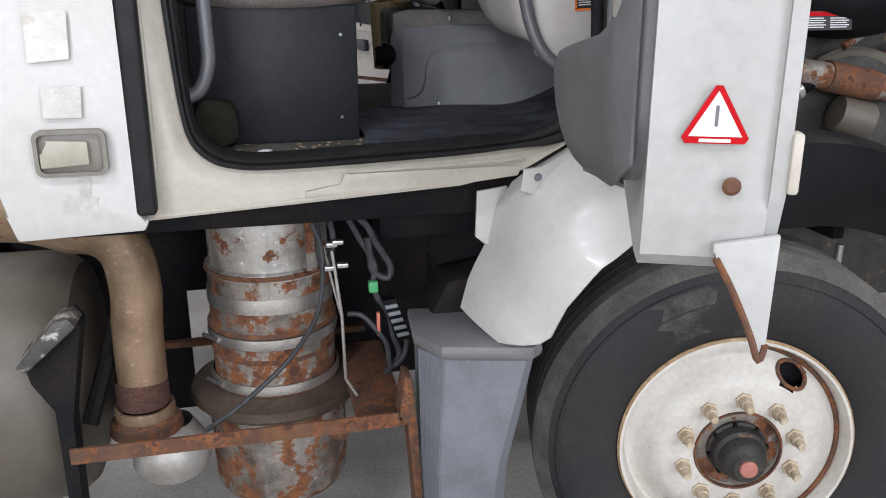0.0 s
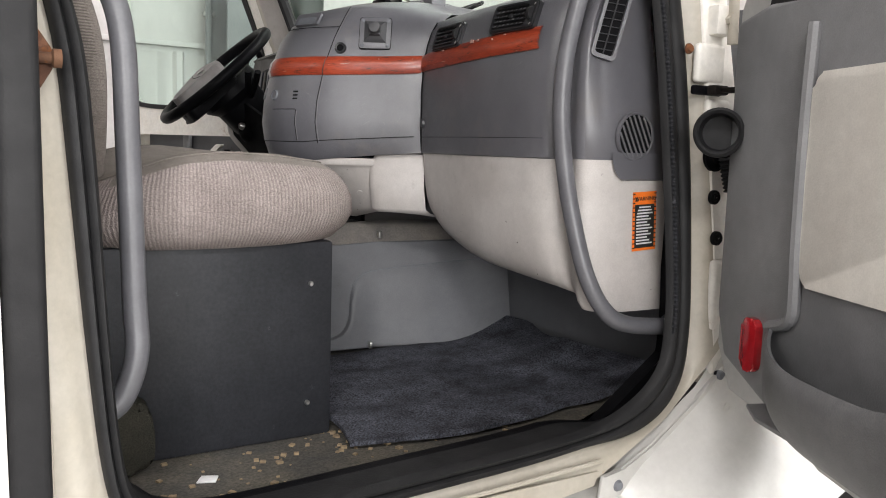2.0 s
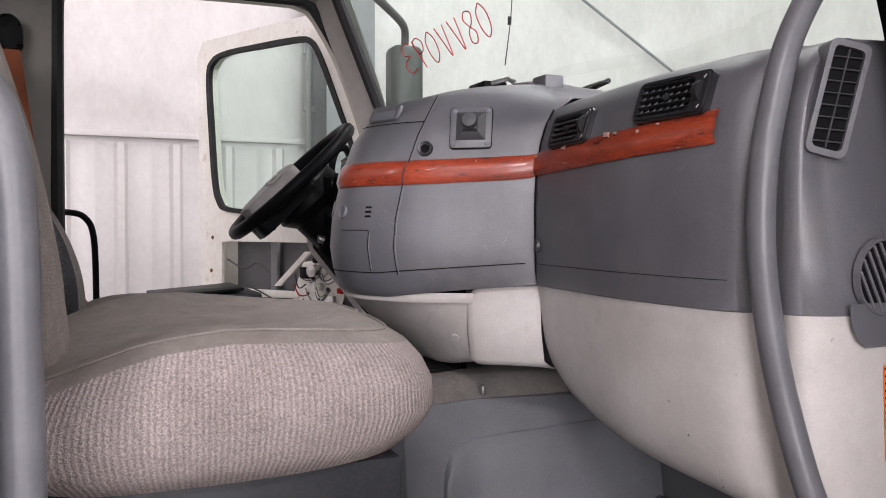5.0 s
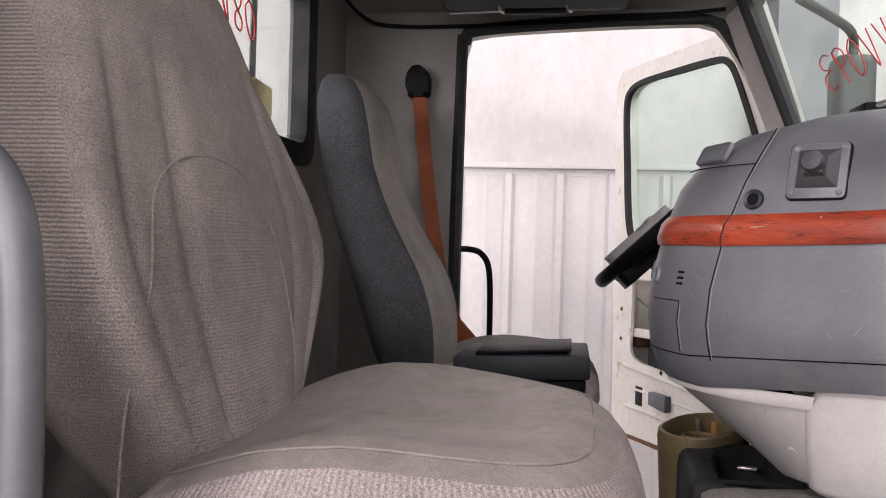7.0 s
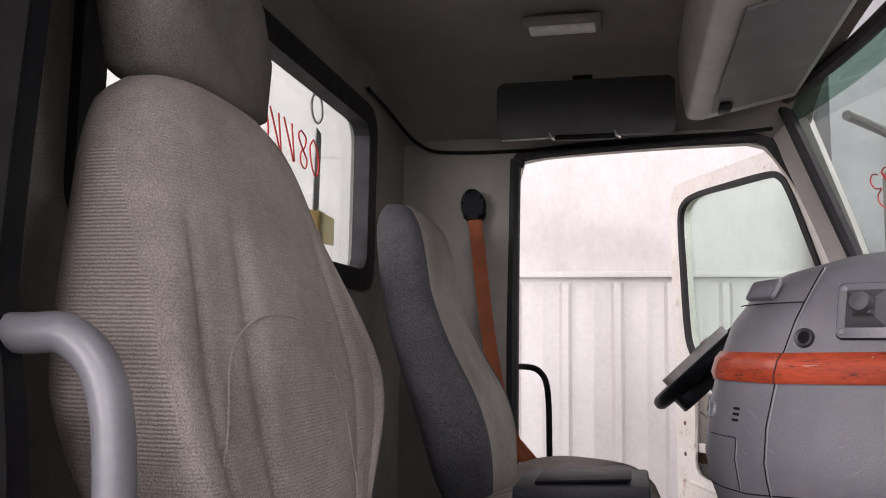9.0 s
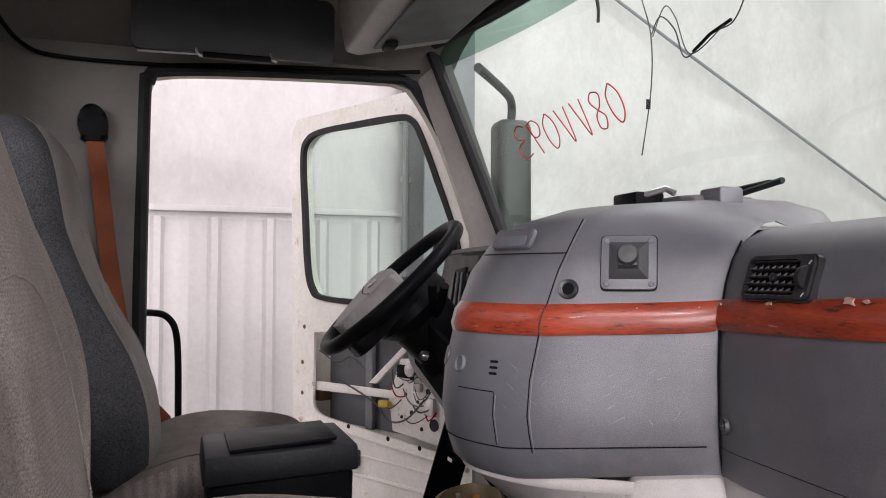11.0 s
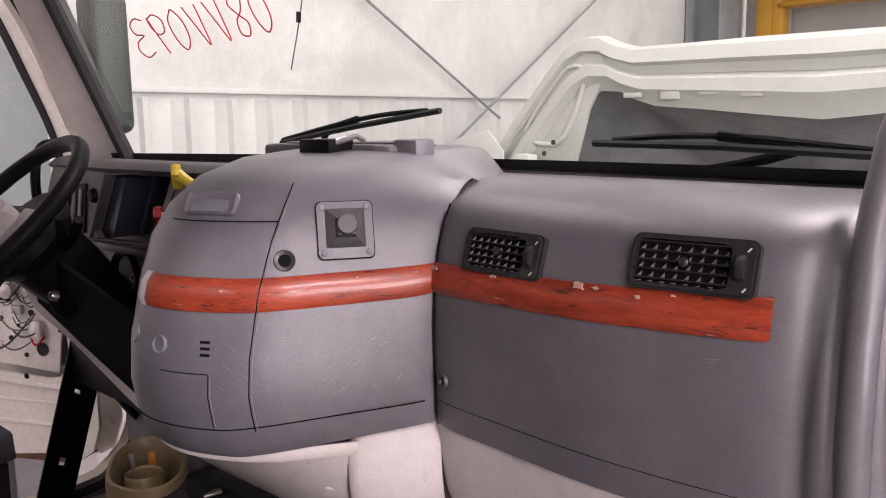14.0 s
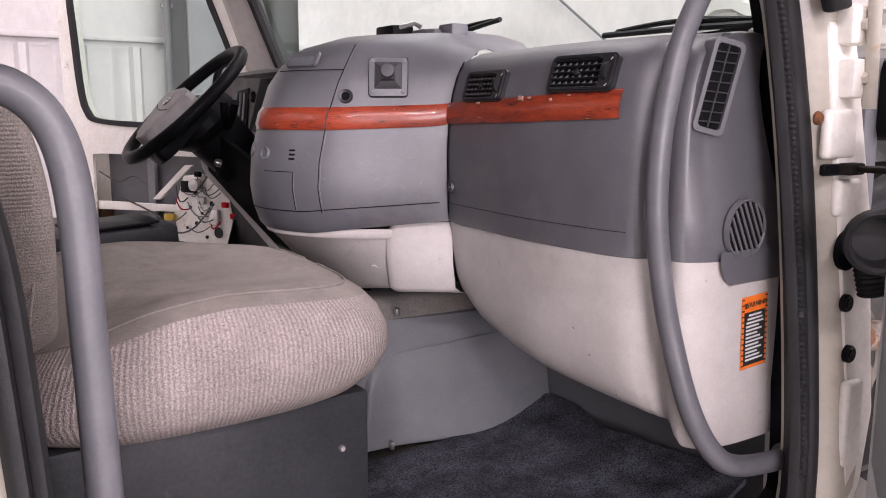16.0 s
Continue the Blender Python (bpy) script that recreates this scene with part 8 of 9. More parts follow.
part("top_rim", loft(BM(), [guard_rim(0.02, 0.795), guard_rim(0.10, 0.805), guard_rim(0.12, 0.820), guard_rim(0.09, 0.832), guard_rim(-0.05, 0.838)], closed=True), TRIM, lin, "dark rolled upper rim")
for i in range(15):
    f = i / 14
    pts = [(GUARD[z][1][0] + (GUARD[z][2][0] - GUARD[z][1][0]) * f - 0.001, GUARD[z][1][1] + (GUARD[z][2][1] - GUARD[z][1][1]) * f - 0.001, z) for z in (0.15, 0.5, 0.80)]
    part("rib", tube(BM(), pts, 0.0028, 6), LINER, lin)
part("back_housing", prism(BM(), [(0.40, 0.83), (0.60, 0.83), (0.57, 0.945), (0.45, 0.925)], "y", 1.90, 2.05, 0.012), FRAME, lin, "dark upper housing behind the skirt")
part("step_plate", rbox(BM(), (0.36, 1.75, 0.20), (0.50, 2.0, 0.24), 0.01), TRIM, lin)

# ---- exhaust parts, brackets and cables under the cab ----
can = thing("exhaust_canister", (0.02, 2.16, 0.27), "rust-spotted steel exhaust filter canister with clamp bands", "exhaust canister")
CX, CY = 0.015, 2.17
part("upper_shell", lathe(BM(), [(0.0, 1.15), (0.155, 1.15), (0.158, 1.13), (0.158, 0.945), (0.168, 0.94), (0.170, 0.928), (0.166, 0.92)], (CX, CY, 0), (0, 0, 1), 56), corroded("zinc_spotted_shell", (0.52, 0.51, 0.485), (0.36, 0.335, 0.30), rust=0.34, streak=0.42, metal=0.35, size=13.0), can)
part("middle_shell", lathe(BM(), [(0.166, 0.925), (0.166, 0.79), (0.172, 0.785), (0.172, 0.772), (0.166, 0.765), (0.166, 0.62), (0.170, 0.60)], (CX, CY, 0), (0, 0, 1), 56), RUSTSTEEL, can, "heavily rust-stained middle shell")
for z, w_, r in ((0.855, 0.020, 0.1685), (0.752, 0.014, 0.1745), (0.622, 0.013, 0.1745)):
    b_ = part("clamp_band", lathe(BM(), [(r - 0.004, z - w_), (r + 0.001, z - w_), (r + 0.0025, z), (r + 0.001, z + w_), (r - 0.004, z + w_)], (CX, CY, 0), (0, 0, 1), 56), BAND, can)
    if z < 0.8:
        part("clamp_bolt", tube(BM(), [(CX - 0.185, CY - 0.055, z), (CX - 0.145, CY - 0.105, z)], 0.006, 8), STEEL, b_)
part("base_flange", lathe(BM(), [(0.165, 0.605), (0.20, 0.60), (0.232, 0.585), (0.238, 0.565), (0.225, 0.55), (0.19, 0.545)], (CX, CY, 0), (0, 0, 1), 56), mat("dark_brown_steel", (0.12, 0.09, 0.065), (0.07, 0.05, 0.038), 0.5, metal=0.3, scale=7, fine=90, grain=0.2), can, "dark brown flared base")
part("lower_shell", lathe(BM(), [(0.19, 0.55), (0.188, 0.36), (0.184, 0.30), (0.17, 0.275), (0.10, 0.262), (0.0, 0.26)], (CX, CY, 0), (0, 0, 1), 56), RUSTSTEEL, can)
for z_, r_ in ((0.932, 0.1705), (0.776, 0.1728), (0.70, 0.1668), (0.607, 0.1712)):
    part("rust_seam", lathe(BM(), [(r_ - 0.003, z_ - 0.007), (r_ + 0.0012, z_ - 0.006), (r_ + 0.0024, z_), (r_ + 0.0012, z_ + 0.006), (r_ - 0.003, z_ + 0.007)], (CX, CY, 0), (0, 0, 1), 56), RUST, can, "rusted weld seam")
part("weld_strap", rbox(BM(), (0.105, 1.99, 0.95), (0.135, 2.02, 1.13), 0.004), RUSTSTEEL, can)
part("port", lathe(BM(), [(0.0, -0.03), (0.014, -0.03), (0.02, 0.0), (0.02, 0.03)], (0.165, 2.03, 0.46), (-0.6, 0.8, 0), 14), RUST, can)
ep = thing("exhaust_pipe", (-0.31, 1.98, 0.62), "heat-browned exhaust elbow with a clamp at its foot", "exhaust pipe")
part("elbow", tube(BM(), smooth([(-0.315, 1.98, 0.70), (-0.312, 1.98, 0.84), (-0.305, 1.98, 0.95), (-0.325, 1.985, 1.05), (-0.40, 2.0, 1.125), (-0.52, 2.02, 1.165), (-0.66, 2.04, 1.17)], 7), 0.06, 28, [0.060] * 22 + [0.062, 0.066, 0.072, 0.080, 0.088, 0.094, 0.098, 0.10, 0.10, 0.10, 0.10, 0.10, 0.10, 0.10, 0.10, 0.10, 0.10, 0.10, 0.10, 0.10, 0.10]), BROWNSTEEL, ep)
part("flex_joint", lathe(BM(), [(0.061, 0.71), (0.064, 0.70), (0.062, 0.69), (0.065, 0.68), (0.062, 0.67), (0.065, 0.66), (0.063, 0.64)], (-0.318, 1.98, 0), (0, 0, 1), 32), mat("dark_rust_sleeve", (0.075, 0.030, 0.020), (0.045, 0.020, 0.015), 0.85, scale=14, fine=120, grain=0.4, fine_bump=0.6), ep, "dark rusted sleeve")
part("foot_clamp", lathe(BM(), [(0.064, 0.608), (0.072, 0.608), (0.074, 0.622), (0.072, 0.636), (0.064, 0.636)], (-0.318, 1.98, 0), (0, 0, 1), 32), BROWNSTEEL, ep, "steel band clamp")
part("foot", lathe(BM(), [(0.066, 0.61), (0.085, 0.595), (0.09, 0.57), (0.0, 0.565)], (-0.318, 1.98, 0), (0, 0, 1), 32), RUST, ep)
part("outlet", lathe(BM(), [(0.06, 0.56), (0.095, 0.50), (0.10, 0.45), (0.085, 0.42), (0.0, 0.41)], (-0.27, 2.02, 0), (0, 0, 1), 32), mat("dull_stainless", (0.40, 0.385, 0.36), (0.30, 0.28, 0.25), 0.5, metal=0.5, scale=8, fine=90, grain=0.1), ep, "dull stainless outlet")
rk = thing("mounting_bracket", (-0.08, 1.8, 0.6), "heavily rusted steel mounting bracket below the cab", "bracket")
s = BM()
prism(s, [(1.785, 0.598), (1.815, 0.598), (1.815, 0.606), (1.793, 0.606), (1.793, 0.636), (1.785, 0.636)], "x", -0.46, 0.30)
part("angle_bar", s, RUST, rk)
part("right_leg", prism(BM(), [(0.300, 0.62), (0.318, 0.73), (0.334, 0.725), (0.345, 0.60), (0.362, 0.30), (0.342, 0.30), (0.325, 0.60)], "y", 1.79, 1.86, 0.003), RUST, rk)
part("cross_foot", rbox(BM(), (0.20, 1.80, 0.592), (0.33, 2.3, 0.606), 0.002), RUST, rk)
part("inner_bar", rbox(BM(), (-0.46, 2.42, 0.585), (0.30, 2.45, 0.605), 0.003), RUST, rk)
part("left_leg", prism(BM(), [(-0.532, 0.865), (-0.52, 0.80), (-0.475, 0.73), (-0.485, 0.30), (-0.455, 0.30), (-0.445, 0.70), (-0.40, 0.93), (-0.42, 0.96)], "y", 1.80, 1.87, 0.004), FRAME, rk, "black bracket leg")
s = BM()
prism(s, [(-0.535, 0.86), (-0.515, 0.845), (-0.40, 0.945), (-0.415, 0.965), (-0.445, 0.96)], "y", 1.755, 1.84, 0.005)
part("leg_cap", s, mat("worn_black_steel", (0.035, 0.034, 0.033), (0.06, 0.055, 0.05), 0.5, scale=20, fine=90, grain=0.2, spots=(0.38, 0.36, 0.32), spot_scale=26, spot_at=0.53, spot_soft=0.08), rk, "worn light steel cap")
part("stay", tube(BM(), [(-0.44, 1.93, 0.62), (-0.36, 2.05, 0.86), (-0.34, 2.1, 1.1)], 0.020, 8), FRAME, rk)
tk = thing("fuel_tank", (-0.9, 2.06, 0.3), "beige rounded fuel tank behind the brackets", "fuel tank")
part("shell", lathe(BM(), [(0.0, -0.455), (0.24, -0.46), (0.295, -0.475), (0.322, -0.51), (0.332, -0.57), (0.332, -1.6), (0.0, -1.62)], (0, 2.20, 0.645), (1, 0, 0), 56), TANK, tk)
part("strap", lathe(BM(), [(0.333, -0.75), (0.338, -0.75), (0.338, -0.81), (0.333, -0.81)], (0, 2.20, 0.645), (1, 0, 0), 56), BAND, tk)
for dz in (0.26, -0.33):
    part("saddle", rbox(BM(), (-1.2, 2.0, 0.71 + dz - 0.03), (-0.7, 2.5, 0.71 + dz), 0.005), FRAME, tk)
chs = thing("chassis_frame", (0.4, 2.55, 0.7), "grimy black chassis rail with bolt heads", "chassis frame")
part("rail", rbox(BM(), (-2.0, 2.52, 0.80), (3.6, 2.60, 1.08), 0.01), FRAME, chs)
part("rail", rbox(BM(), (-2.0, 3.30, 0.80), (3.6, 3.38, 1.08), 0.01), FRAME, chs)
part("crossmember", rbox(BM(), (-0.3, 2.6, 0.85), (-0.2, 3.3, 1.02), 0.01), FRAME, chs)
part("gearbox", lathe(BM(), [(0.0, -0.4), (0.17, -0.38), (0.2, 0.1), (0.26, 0.5), (0.26, 0.9)], (0.0, 2.95, 0.9), (1, 0, 0), 32), FRAME, chs)
# near-black sheets added to stand in for the deep shade under the cab
part("shade_backing", rbox(BM(), (-0.75, 2.44, 0.76), (-0.11, 2.46, 1.10), 0.006), FRAME, chs)
part("shade_backing", rbox(BM(), (-0.85, 2.46, 0.36), (-0.235, 2.48, 0.80), 0.006), FRAME, chs)
part("shade_backing", rbox(BM(), (-0.10, 2.44, 0.42), (0.85, 2.46, 1.10), 0.006), FRAME, chs)
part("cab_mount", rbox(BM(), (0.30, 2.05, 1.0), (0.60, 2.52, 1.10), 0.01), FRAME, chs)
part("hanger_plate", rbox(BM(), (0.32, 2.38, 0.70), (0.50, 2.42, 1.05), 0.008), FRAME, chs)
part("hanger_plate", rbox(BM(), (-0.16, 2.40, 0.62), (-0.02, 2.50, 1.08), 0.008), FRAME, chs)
for u, z in ((0.38, 0.98), (0.50, 0.99), (0.62, 0.98), (0.44, 0.86), (0.56, 0.85), (0.25, 0.97)):
    part("frame_bolt", lathe(BM(), [(0.0, -0.014), (0.014, -0.014), (0.015, 0.0), (0.021, 0.001), (0.021, 0.006)], (u, 2.515, z), (0, 1, 0), 6), RUST, chs)
part("axle", tube(BM(), [(1.17, 1.80, 0.50), (1.20, 2.0, 0.45), (1.22, 2.9, 0.40)], 0.06, 14), FRAME, chs)
part("leaf_spring", rbox(BM(), (0.55, 2.53, 0.52), (1.95, 2.61, 0.60), 0.01), FRAME, chs)
cb = thing("wiring_harness", (0.25, 1.98, 0.7), "tangled grey and black wiring harness with connectors", "wiring harness")
CABLE = mat("grey_sheath", (0.040, 0.042, 0.046), (0.026, 0.027, 0.03), 0.6, scale=40, fine=300, grain=0.2)
for pts, r in (
        ([(0.109, 1.98, 1.13), (0.125, 1.95, 1.08), (0.141, 1.93, 1.009), (0.124, 1.93, 0.863), (0.048, 1.95, 0.734), (-0.075, 1.915, 0.640), (-0.168, 1.90, 0.585)], 0.0065),
        ([(0.156, 1.98, 1.092), (0.205, 1.98, 1.104), (0.254, 1.98, 1.071), (0.281, 1.98, 1.017), (0.316, 1.98, 0.954), (0.308, 1.98, 0.921), (0.272, 1.98, 0.942), (0.265, 1.98, 0.981), (0.26, 1.98, 1.034)], 0.009),
        ([(0.134, 1.99, 1.10), (0.138, 1.98, 0.998), (0.15, 1.98, 0.952), (0.174, 1.99, 1.025), (0.163, 2.0, 1.10)], 0.008),
        ([(0.20, 2.0, 1.11), (0.24, 1.99, 1.03), (0.275, 1.98, 0.96), (0.27, 1.98, 0.90), (0.284, 1.98, 0.863)], 0.008),
        ([(0.202, 1.98, 0.83), (0.24, 1.97, 0.825), (0.282, 1.96, 0.775), (0.30, 1.96, 0.74), (0.31, 1.96, 0.68), (0.345, 1.97, 0.70), (0.357, 1.98, 0.744)], 0.007),
        ([(0.284, 1.98, 0.863), (0.31, 1.98, 0.82), (0.32, 1.98, 0.76), (0.335, 1.98, 0.70), (0.30, 2.0, 0.64)], 0.008)):
    part("cable", tube(BM(), smooth(pts, 7), r, 8), CABLE, cb)
part("steel_line", tube(BM(), [(0.165, 1.93, 1.02), (0.183, 1.93, 0.846), (0.186, 1.93, 0.672), (0.214, 1.93, 0.62)], 0.0042, 8), BAND, cb, "thin bright steel line")
part("steel_line", tube(BM(), [(0.145, 1.945, 1.03), (0.185, 1.94, 0.83)], 0.0038, 8), BAND, cb)
for u, z in ((0.165, 1.035), (0.155, 0.975), (0.19, 0.98), (0.18, 1.04)):
    part("pipe_clip", rbox(BM(), (u - 0.014, 1.925, z - 0.006), (u + 0.014, 1.945, z + 0.006), 0.003), STEEL, cb)
part("connector", rbox(BM(), (0.258, 1.962, 0.888), (0.282, 1.985, 0.918), 0.004), mat("green_plug", (0.08, 0.38, 0.14), None, 0.5, scale=40), cb, "green plastic plug")
part("connector", rbox(BM(), (0.275, 1.955, 0.77), (0.284, 1.97, 0.835), 0.003), mat("coral_sleeve", (0.55, 0.16, 0.11), None, 0.5, scale=40), cb, "coral wire sleeve")
pb = part("fuse_block", prism(BM(), [(0.29, 0.87), (0.325, 0.875), (0.36, 0.77), (0.325, 0.755)], "y", 1.945, 1.985, 0.004), BLACK, cb, "black connector block with pale bars")
for k in range(5):
    part("block_bar", prism(BM(), [(0.294 + 0.0072 * k, 0.858 - 0.020 * k), (0.326 + 0.0072 * k, 0.862 - 0.020 * k), (0.329 + 0.0072 * k, 0.852 - 0.020 * k), (0.297 + 0.0072 * k, 0.848 - 0.020 * k)], "y", 1.941, 1.946, 0.001), LINER, pb)

# ---- engine bay beside the wheel ----
en = thing("engine", (1.9, 2.9, 0.7), "grimy diesel engine with pipes, hoses and an air duct", "engine")
part("block", rbox(BM(), (1.28, 2.60, 0.45), (2.6, 3.3, 1.50), 0.04), ENGINE, en)
part("valve_cover", rbox(BM(), (1.35, 2.72, 1.50), (2.45, 3.2, 1.66), 0.05, 3), BLACK, en)
ad = part("air_duct", tube(BM(), smooth([(1.55, 2.50, 1.66), (1.75, 2.48, 1.60), (1.95, 2.46, 1.58), (2.15, 2.45, 1.62), (2.4, 2.44, 1.70)], 5), 0.115, 24), BLACK, en, "black air duct with a warning label")
dm = Matrix.Translation((1.80, 2.362, 1.53)) @ pose(0, 0, 0, 78, 0, 0)
part("duct_label", moved(rbox(BM(), (-0.085, -0.03, 0), (0.085, 0.03, 0.001), 0), dm), LABELBLACK, ad)
part("label_head", moved(rbox(BM(), (-0.083, 0.014, 0.001), (0.083, 0.028, 0.0016), 0), dm), REDSTICK, ad)
for i in range(5):
    for x0 in (-0.078, 0.006):
        part("text_bar", moved(rbox(BM(), (x0, 0.006 - 0.007 * i, 0.001), (x0 + 0.060 + 0.008 * (i % 2), 0.009 - 0.007 * i, 0.0015), 0), dm), LABELWHITE, ad)
part("rusty_pipe", tube(BM(), smooth([(1.45, 2.45, 1.36), (1.62, 2.44, 1.37), (1.80, 2.42, 1.36), (2.0, 2.42, 1.32), (2.3, 2.42, 1.28)], 5), 0.045, 18), RUSTSTEEL, en)
part("pipe_collar", tube(BM(), [(1.60, 2.44, 1.37), (1.66, 2.44, 1.372)], 0.056, 18), RUST, en)
part("pipe_collar", tube(BM(), [(1.86, 2.42, 1.352), (2.05, 2.42, 1.312)], 0.052, 18), RUST, en)
part("hose", tube(BM(), smooth([(1.50, 2.50, 1.28), (1.60, 2.42, 1.26), (1.70, 2.40, 1.29), (1.82, 2.42, 1.34)], 5), 0.026, 12), BLACK, en)
part("pulley", lathe(BM(), [(0.0, -0.02), (0.07, -0.02), (0.19, -0.01), (0.20, 0.02), (0.19, 0.05)], (2.05, 2.52, 1.22), (0.35, 1, 0), 36), ENGINE, en)
part("pulley_ring", lathe(BM(), [(0.185, -0.012), (0.205, -0.016), (0.215, 0.0), (0.21, 0.03)], (2.05, 2.52, 1.22), (0.35, 1, 0), 36), TANK, en)
part("filter_can", lathe(BM(), [(0.0, -0.06), (0.06, -0.055), (0.065, 0.06), (0.05, 0.075), (0.0, 0.08)], (1.98, 2.42, 1.21), (1, -0.2, -0.3), 24), TANK, en)
part("oily_bracket", prism(BM(), [(1.48, 1.10), (1.72, 1.06), (1.92, 1.02), (1.93, 1.07), (1.74, 1.16), (1.62, 1.27), (1.50, 1.26)], "y", 2.46, 2.54, 0.008), mat("oily_brown", (0.17, 0.09, 0.045), (0.09, 0.05, 0.028), 0.6, scale=12, fine=90, grain=0.3, bump=0.3), en, "oily brown casting")
part("hose_clamp", tube(BM(), [(1.735, 2.40, 1.30), (1.755, 2.403, 1.308)], 0.030, 16), BAND, en)
rng = random.Random(3)
for i in range(12):
    p0 = Vector((rng.uniform(1.35, 2.2), rng.uniform(2.42, 2.6), rng.uniform(1.0, 1.5)))
    pts = [p0]
    for k in range(3):
        pts.append(pts[-1] + Vector((rng.uniform(-0.12, 0.18), rng.uniform(-0.03, 0.05), rng.uniform(-0.12, 0.10))))
    part("engine_hose", tube(BM(), smooth(pts, 5), rng.uniform(0.008, 0.02), 8), (BLACK, ENGINE, RUSTSTEEL, CABLE)[i % 4], en)
iw = thing("inner_wing", (1.5, 1.9, 0.9), "black plastic inner wing beside the engine", "inner wing")
rings = [[(1.20 + 0.75 * k / 12, 1.76 + dy, 1.275 + dz - 0.35 * max(0, (k / 12) - 0.25) ** 1.6) for k in range(13)] for dy, dz in ((-0.02, -0.22), (-0.02, -0.08), (0.0, -0.01), (0.06, 0.012), (0.20, 0.0), (0.28, -0.12))]
s = BM()
solid(s, rings, 0.006)
part("wing_shell", s, mat("glossy_black_wing", (0.005, 0.005, 0.006), (0.008, 0.008, 0.009), 0.35, scale=8, fine=60, spec=0.12), iw)
part("wing_stay", rbox(BM(), (1.30, 1.98, 0.95), (1.34, 2.52, 0.99), 0.006), FRAME, iw)
part("wing_stay", rbox(BM(), (1.62, 1.98, 0.93), (1.66, 2.52, 0.97), 0.006), FRAME, iw)
part("bolt_stud", tube(BM(), [(1.50, 1.80, 0.90), (1.50, 1.80, 0.98)], 0.010, 8), STEEL, iw)

# ---- tilted hood ahead of the windshield ----
hd = thing("truck_hood", (3.9, 2.95, 0.9), "white hood tilted forward, its inner frame facing the cab", "hood")
HO = [(4.78, 1.60), (4.76, 1.95), (4.58, 2.17), (4.40, 2.37), (4.27, 2.51), (4.17, 2.558), (4.06, 2.555), (3.98, 2.515), (3.86, 2.482), (3.6, 2.478), (3.3, 2.475), (2.95, 2.468), (2.5, 2.47), (2.1, 2.478), (1.92, 2.50), (1.82, 2.55), (1.70, 2.55), (1.55, 2.42), (1.30, 2.15), (1.14, 1.95), (1.12, 1.60)]


def hood_ring(shift, lower, x):
    c = (2.95, 1.9)
    out = []
    for y, z in HO:
        d = math.hypot(y - c[0], z - c[1])
        out.append((x, c[0] + (y - c[0]) * (d - shift) / d, max(1.58, c[1] + (z - c[1]) * (d - shift) / d - lower)))
    return out


part("outer_skin", solid(BM(), [hood_ring(0.0, 0.0, 3.6), hood_ring(-0.03, -0.01, 3.72), hood_ring(-0.02, 0.05, 4.1), hood_ring(0.10, 0.30, 4.7)], 0.008), WHITE, hd)
part("rear_flange", solid(BM(), [hood_ring(0.0, 0.0, 3.6), hood_ring(0.006, 0.055, 3.585), hood_ring(0.015, 0.065, 3.61), hood_ring(0.03, 0.10, 3.62)], 0.006), WHITE, hd, "white stepped flange")
part("inner_channel", solid(BM(), [hood_ring(0.03, 0.10, 3.62), hood_ring(0.045, 0.115, 3.58), hood_ring(0.07, 0.155, 3.575), hood_ring(0.09, 0.175, 3.60), hood_ring(0.14, 0.20, 3.62)], 0.006), WHITE, hd, "white inner channel")
part("insulation", loft(BM(), [hood_ring(0.13, 0.195, 3.63), hood_ring(0.20, 0.26, 3.82), hood_ring(0.40, 0.42, 4.05), [(4.2, y * 0.3 + 2.95 * 0.7, 1.62) for y, z in HO]]), mat("grey_hood_liner", (0.20, 0.20, 0.205), (0.14, 0.14, 0.145), 0.9, scale=5, fine=150, grain=0.2, bump=0.3), hd, "grey hood lining")
for k in range(9):
    y = 2.2 + 0.2 * k
    part("liner_tab", rbox(BM(), (3.58, y, 2.235 if k % 2 else 2.25), (3.60, y + 0.10, 2.275), 0.004), WHITE, hd)
part("corner_panel", prism(BM(), [(4.20, 1.9), (4.74, 1.9), (4.72, 1.98), (4.56, 2.15), (4.38, 2.35), (4.26, 2.48), (4.17, 2.52), (4.05, 2.50), (4.02, 2.36), (4.12, 2.20)], "x", 3.605, 3.625, 0.004), WHITE, hd)
ring_ = [(3.602, y, z) for y, z in round_poly([(4.30, 2.03), (4.52, 2.05), (4.48, 2.16), (4.34, 2.33), (4.24, 2.42), (4.15, 2.40), (4.17, 2.26)], 5)]
part("pressed_rib", tube(BM(), ring_ + ring_[:2], 0.014, 8), WHITE, hd)
part("pressed_rib", tube(BM(), smooth([(3.602, 4.70, 1.98), (3.600, 4.54, 2.13), (3.600, 4.37, 2.33), (3.600, 4.24, 2.47)], 5), 0.012, 8), WHITE, hd)
part("corner_cheek", prism(BM(), [(4.56, 1.6), (5.05, 1.6), (5.05, 1.88), (4.93, 2.05), (4.69, 2.10), (4.585, 1.985)], "x", 3.47, 3.485, 0.006), WHITE, hd, "thin white wing at the hood's corner")
part("latch_bracket", prism(BM(), [(4.40, 1.80), (4.53, 1.80), (4.545, 1.93), (4.50, 1.97), (4.41, 1.965)], "x", 3.47, 3.56, 0.012), WHITE, hd)
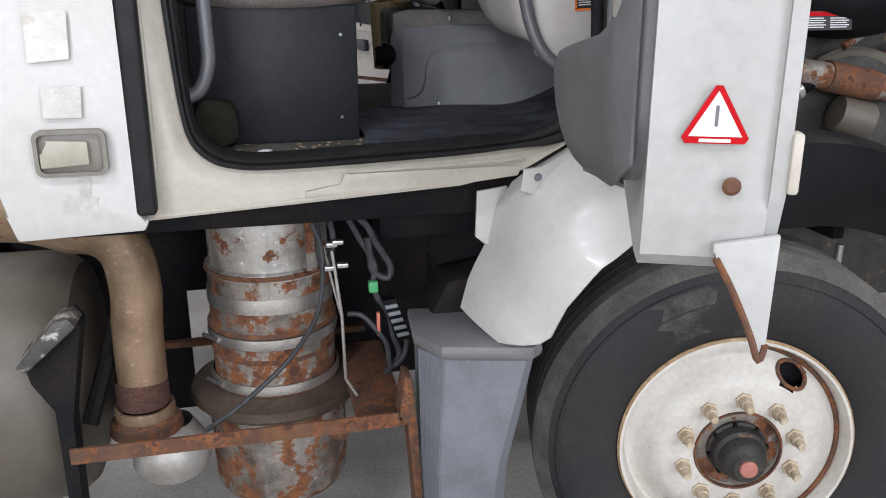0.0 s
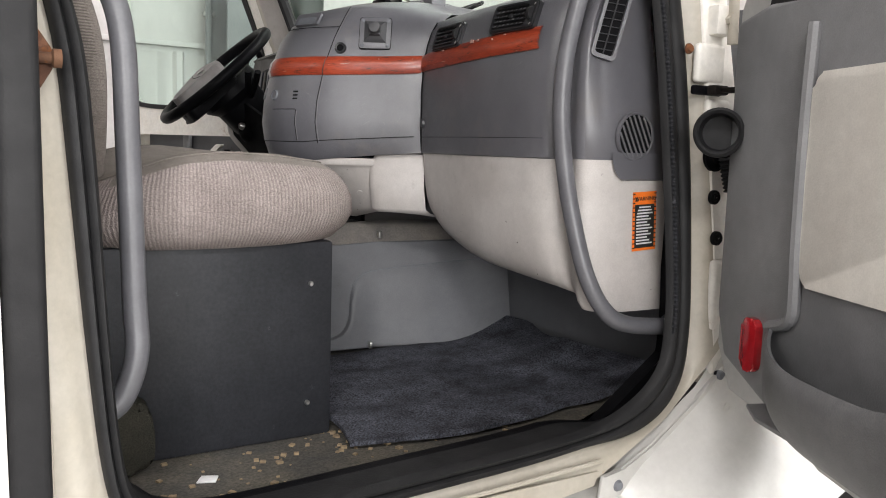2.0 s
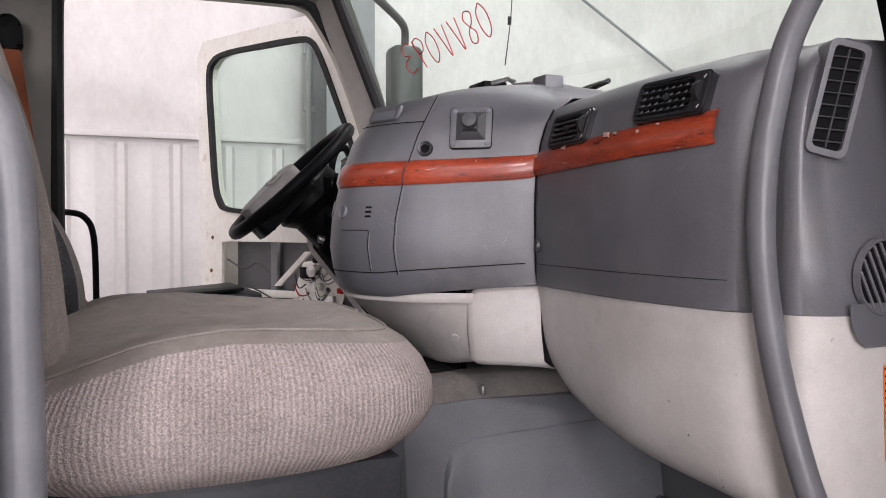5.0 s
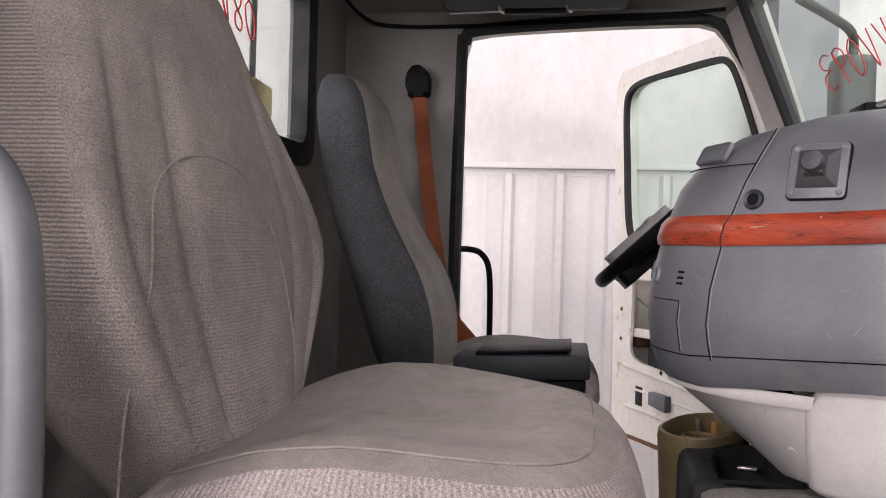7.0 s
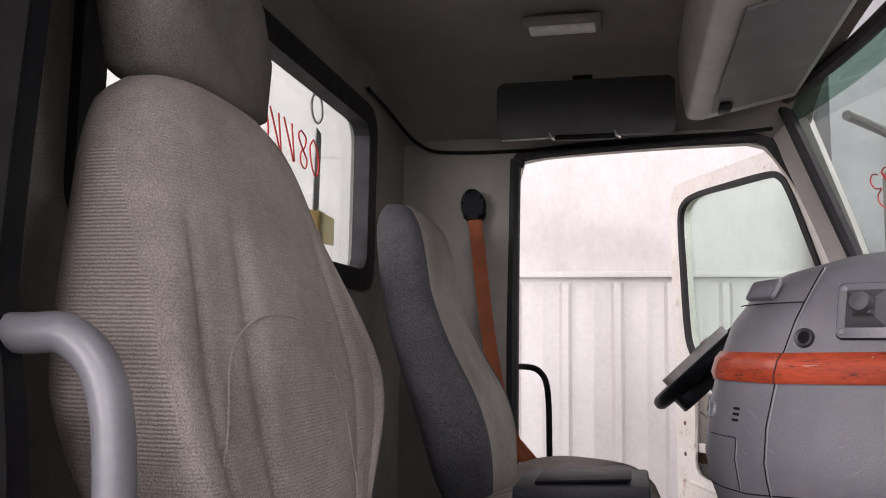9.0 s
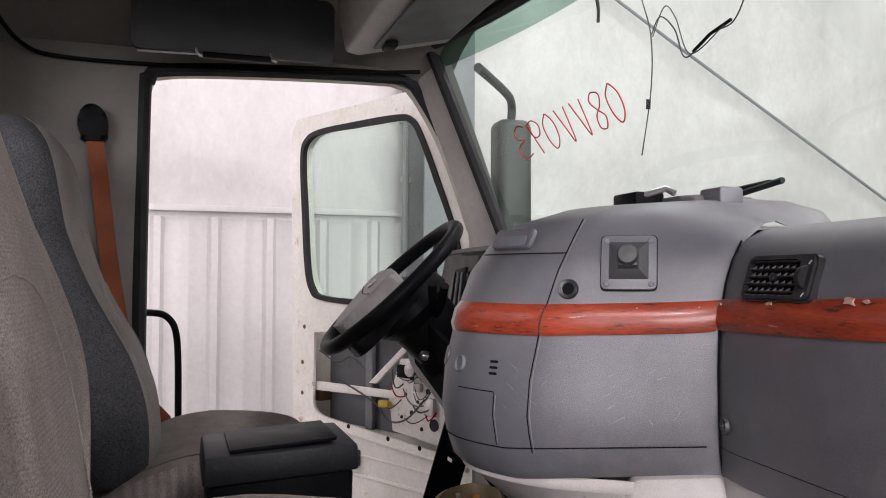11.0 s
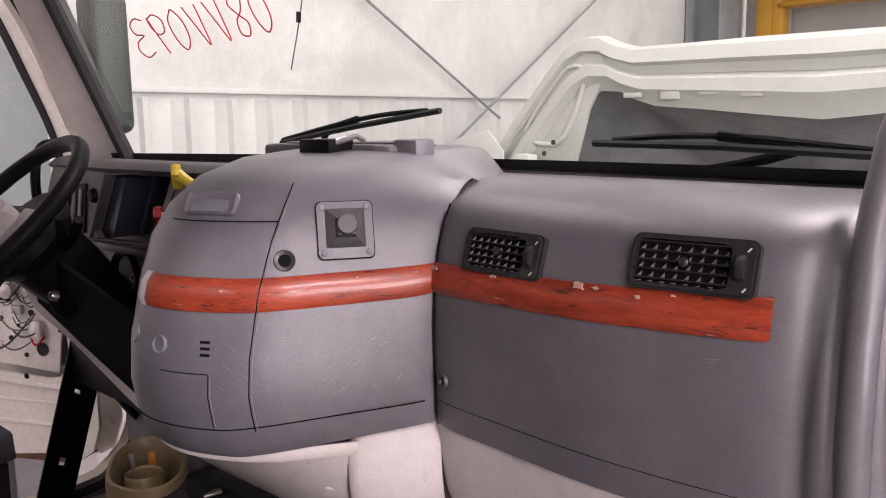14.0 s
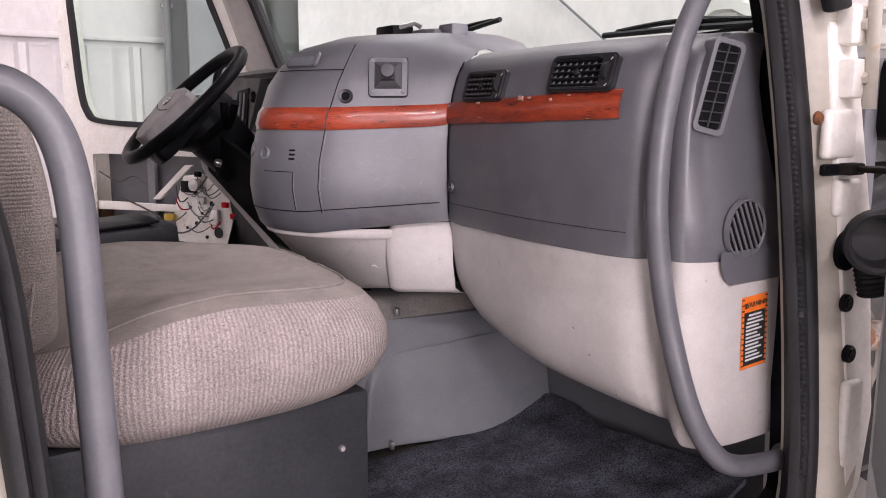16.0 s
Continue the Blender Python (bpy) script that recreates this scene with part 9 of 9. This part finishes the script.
for z in (2.0, 1.94):
    part("latch_eye", lathe(BM(), [(0.0, -0.008), (0.012, -0.008), (0.014, 0.0)], (3.55, 4.30 + (2.0 - z), z + 0.03), (1, 0, 0), 12), ENGINE, hd)
part("hinge_arm", rbox(BM(), (3.6, 2.4, 0.9), (4.3, 2.5, 1.7), 0.02), FRAME, hd)
part("hinge_arm", rbox(BM(), (3.6, 3.4, 0.9), (4.3, 3.5, 1.7), 0.02), FRAME, hd)
# ---- far end of the hall ----
cr = thing("gantry_frame", (11.2, 6.2, 0), "orange painted steel gantry post and beam", "gantry")
part("post", rbox(BM(), (11.1, 5.97, 0), (11.35, 6.25, 5.2), 0.02), YELLOW, cr)
part("post_flange", rbox(BM(), (11.05, 6.10, 0), (11.08, 6.62, 5.2), 0.01), YELLOW, cr)
part("beam", rbox(BM(), (11.1, -2.0, 3.62), (11.35, 5.97, 4.4), 0.02), YELLOW, cr)
part("beam_lip", rbox(BM(), (11.02, -2.0, 3.58), (11.4, 5.97, 3.64), 0.01), YELLOW, cr)
part("far_post", rbox(BM(), (11.1, -2.3, 0), (11.35, -2.0, 5.2), 0.02), YELLOW, cr)
pp = thing("wall_conduit", (10.0, 6.1, 0), "thin pale conduit pipe beside the column", "conduit")
part("pipe", tube(BM(), smooth([(9.95, 6.0, 0.0), (9.95, 6.0, 3.2), (9.98, 6.0, 4.2), (10.15, 6.05, 4.7), (10.3, 6.05, 6.1)], 5), 0.03, 8), WALLMETAL, pp)
tb_ = thing("dark_partition", (10.4, 6.2, 0), "dark grey door leaf by the corner column", "door leaf")
part("leaf", rbox(BM(), (9.85, 6.22, 0), (10.9, 6.30, 6.0), 0.02), COLUMN, tb_)
pc = thing("wall_pipe", (1.27, 6.25, 0), "grey drain pipe beside the wall column", "pipe")
part("pipe", tube(BM(), [(1.26, 6.25, 0), (1.26, 6.25, 6.1)], 0.022, 10), COLUMN, pc)
for z in (2.9, 2.55, 3.6):
    part("pipe_clip", rbox(BM(), (1.235, 6.25, z), (1.30, 6.30, z + 0.03), 0.004), STEEL, pc)
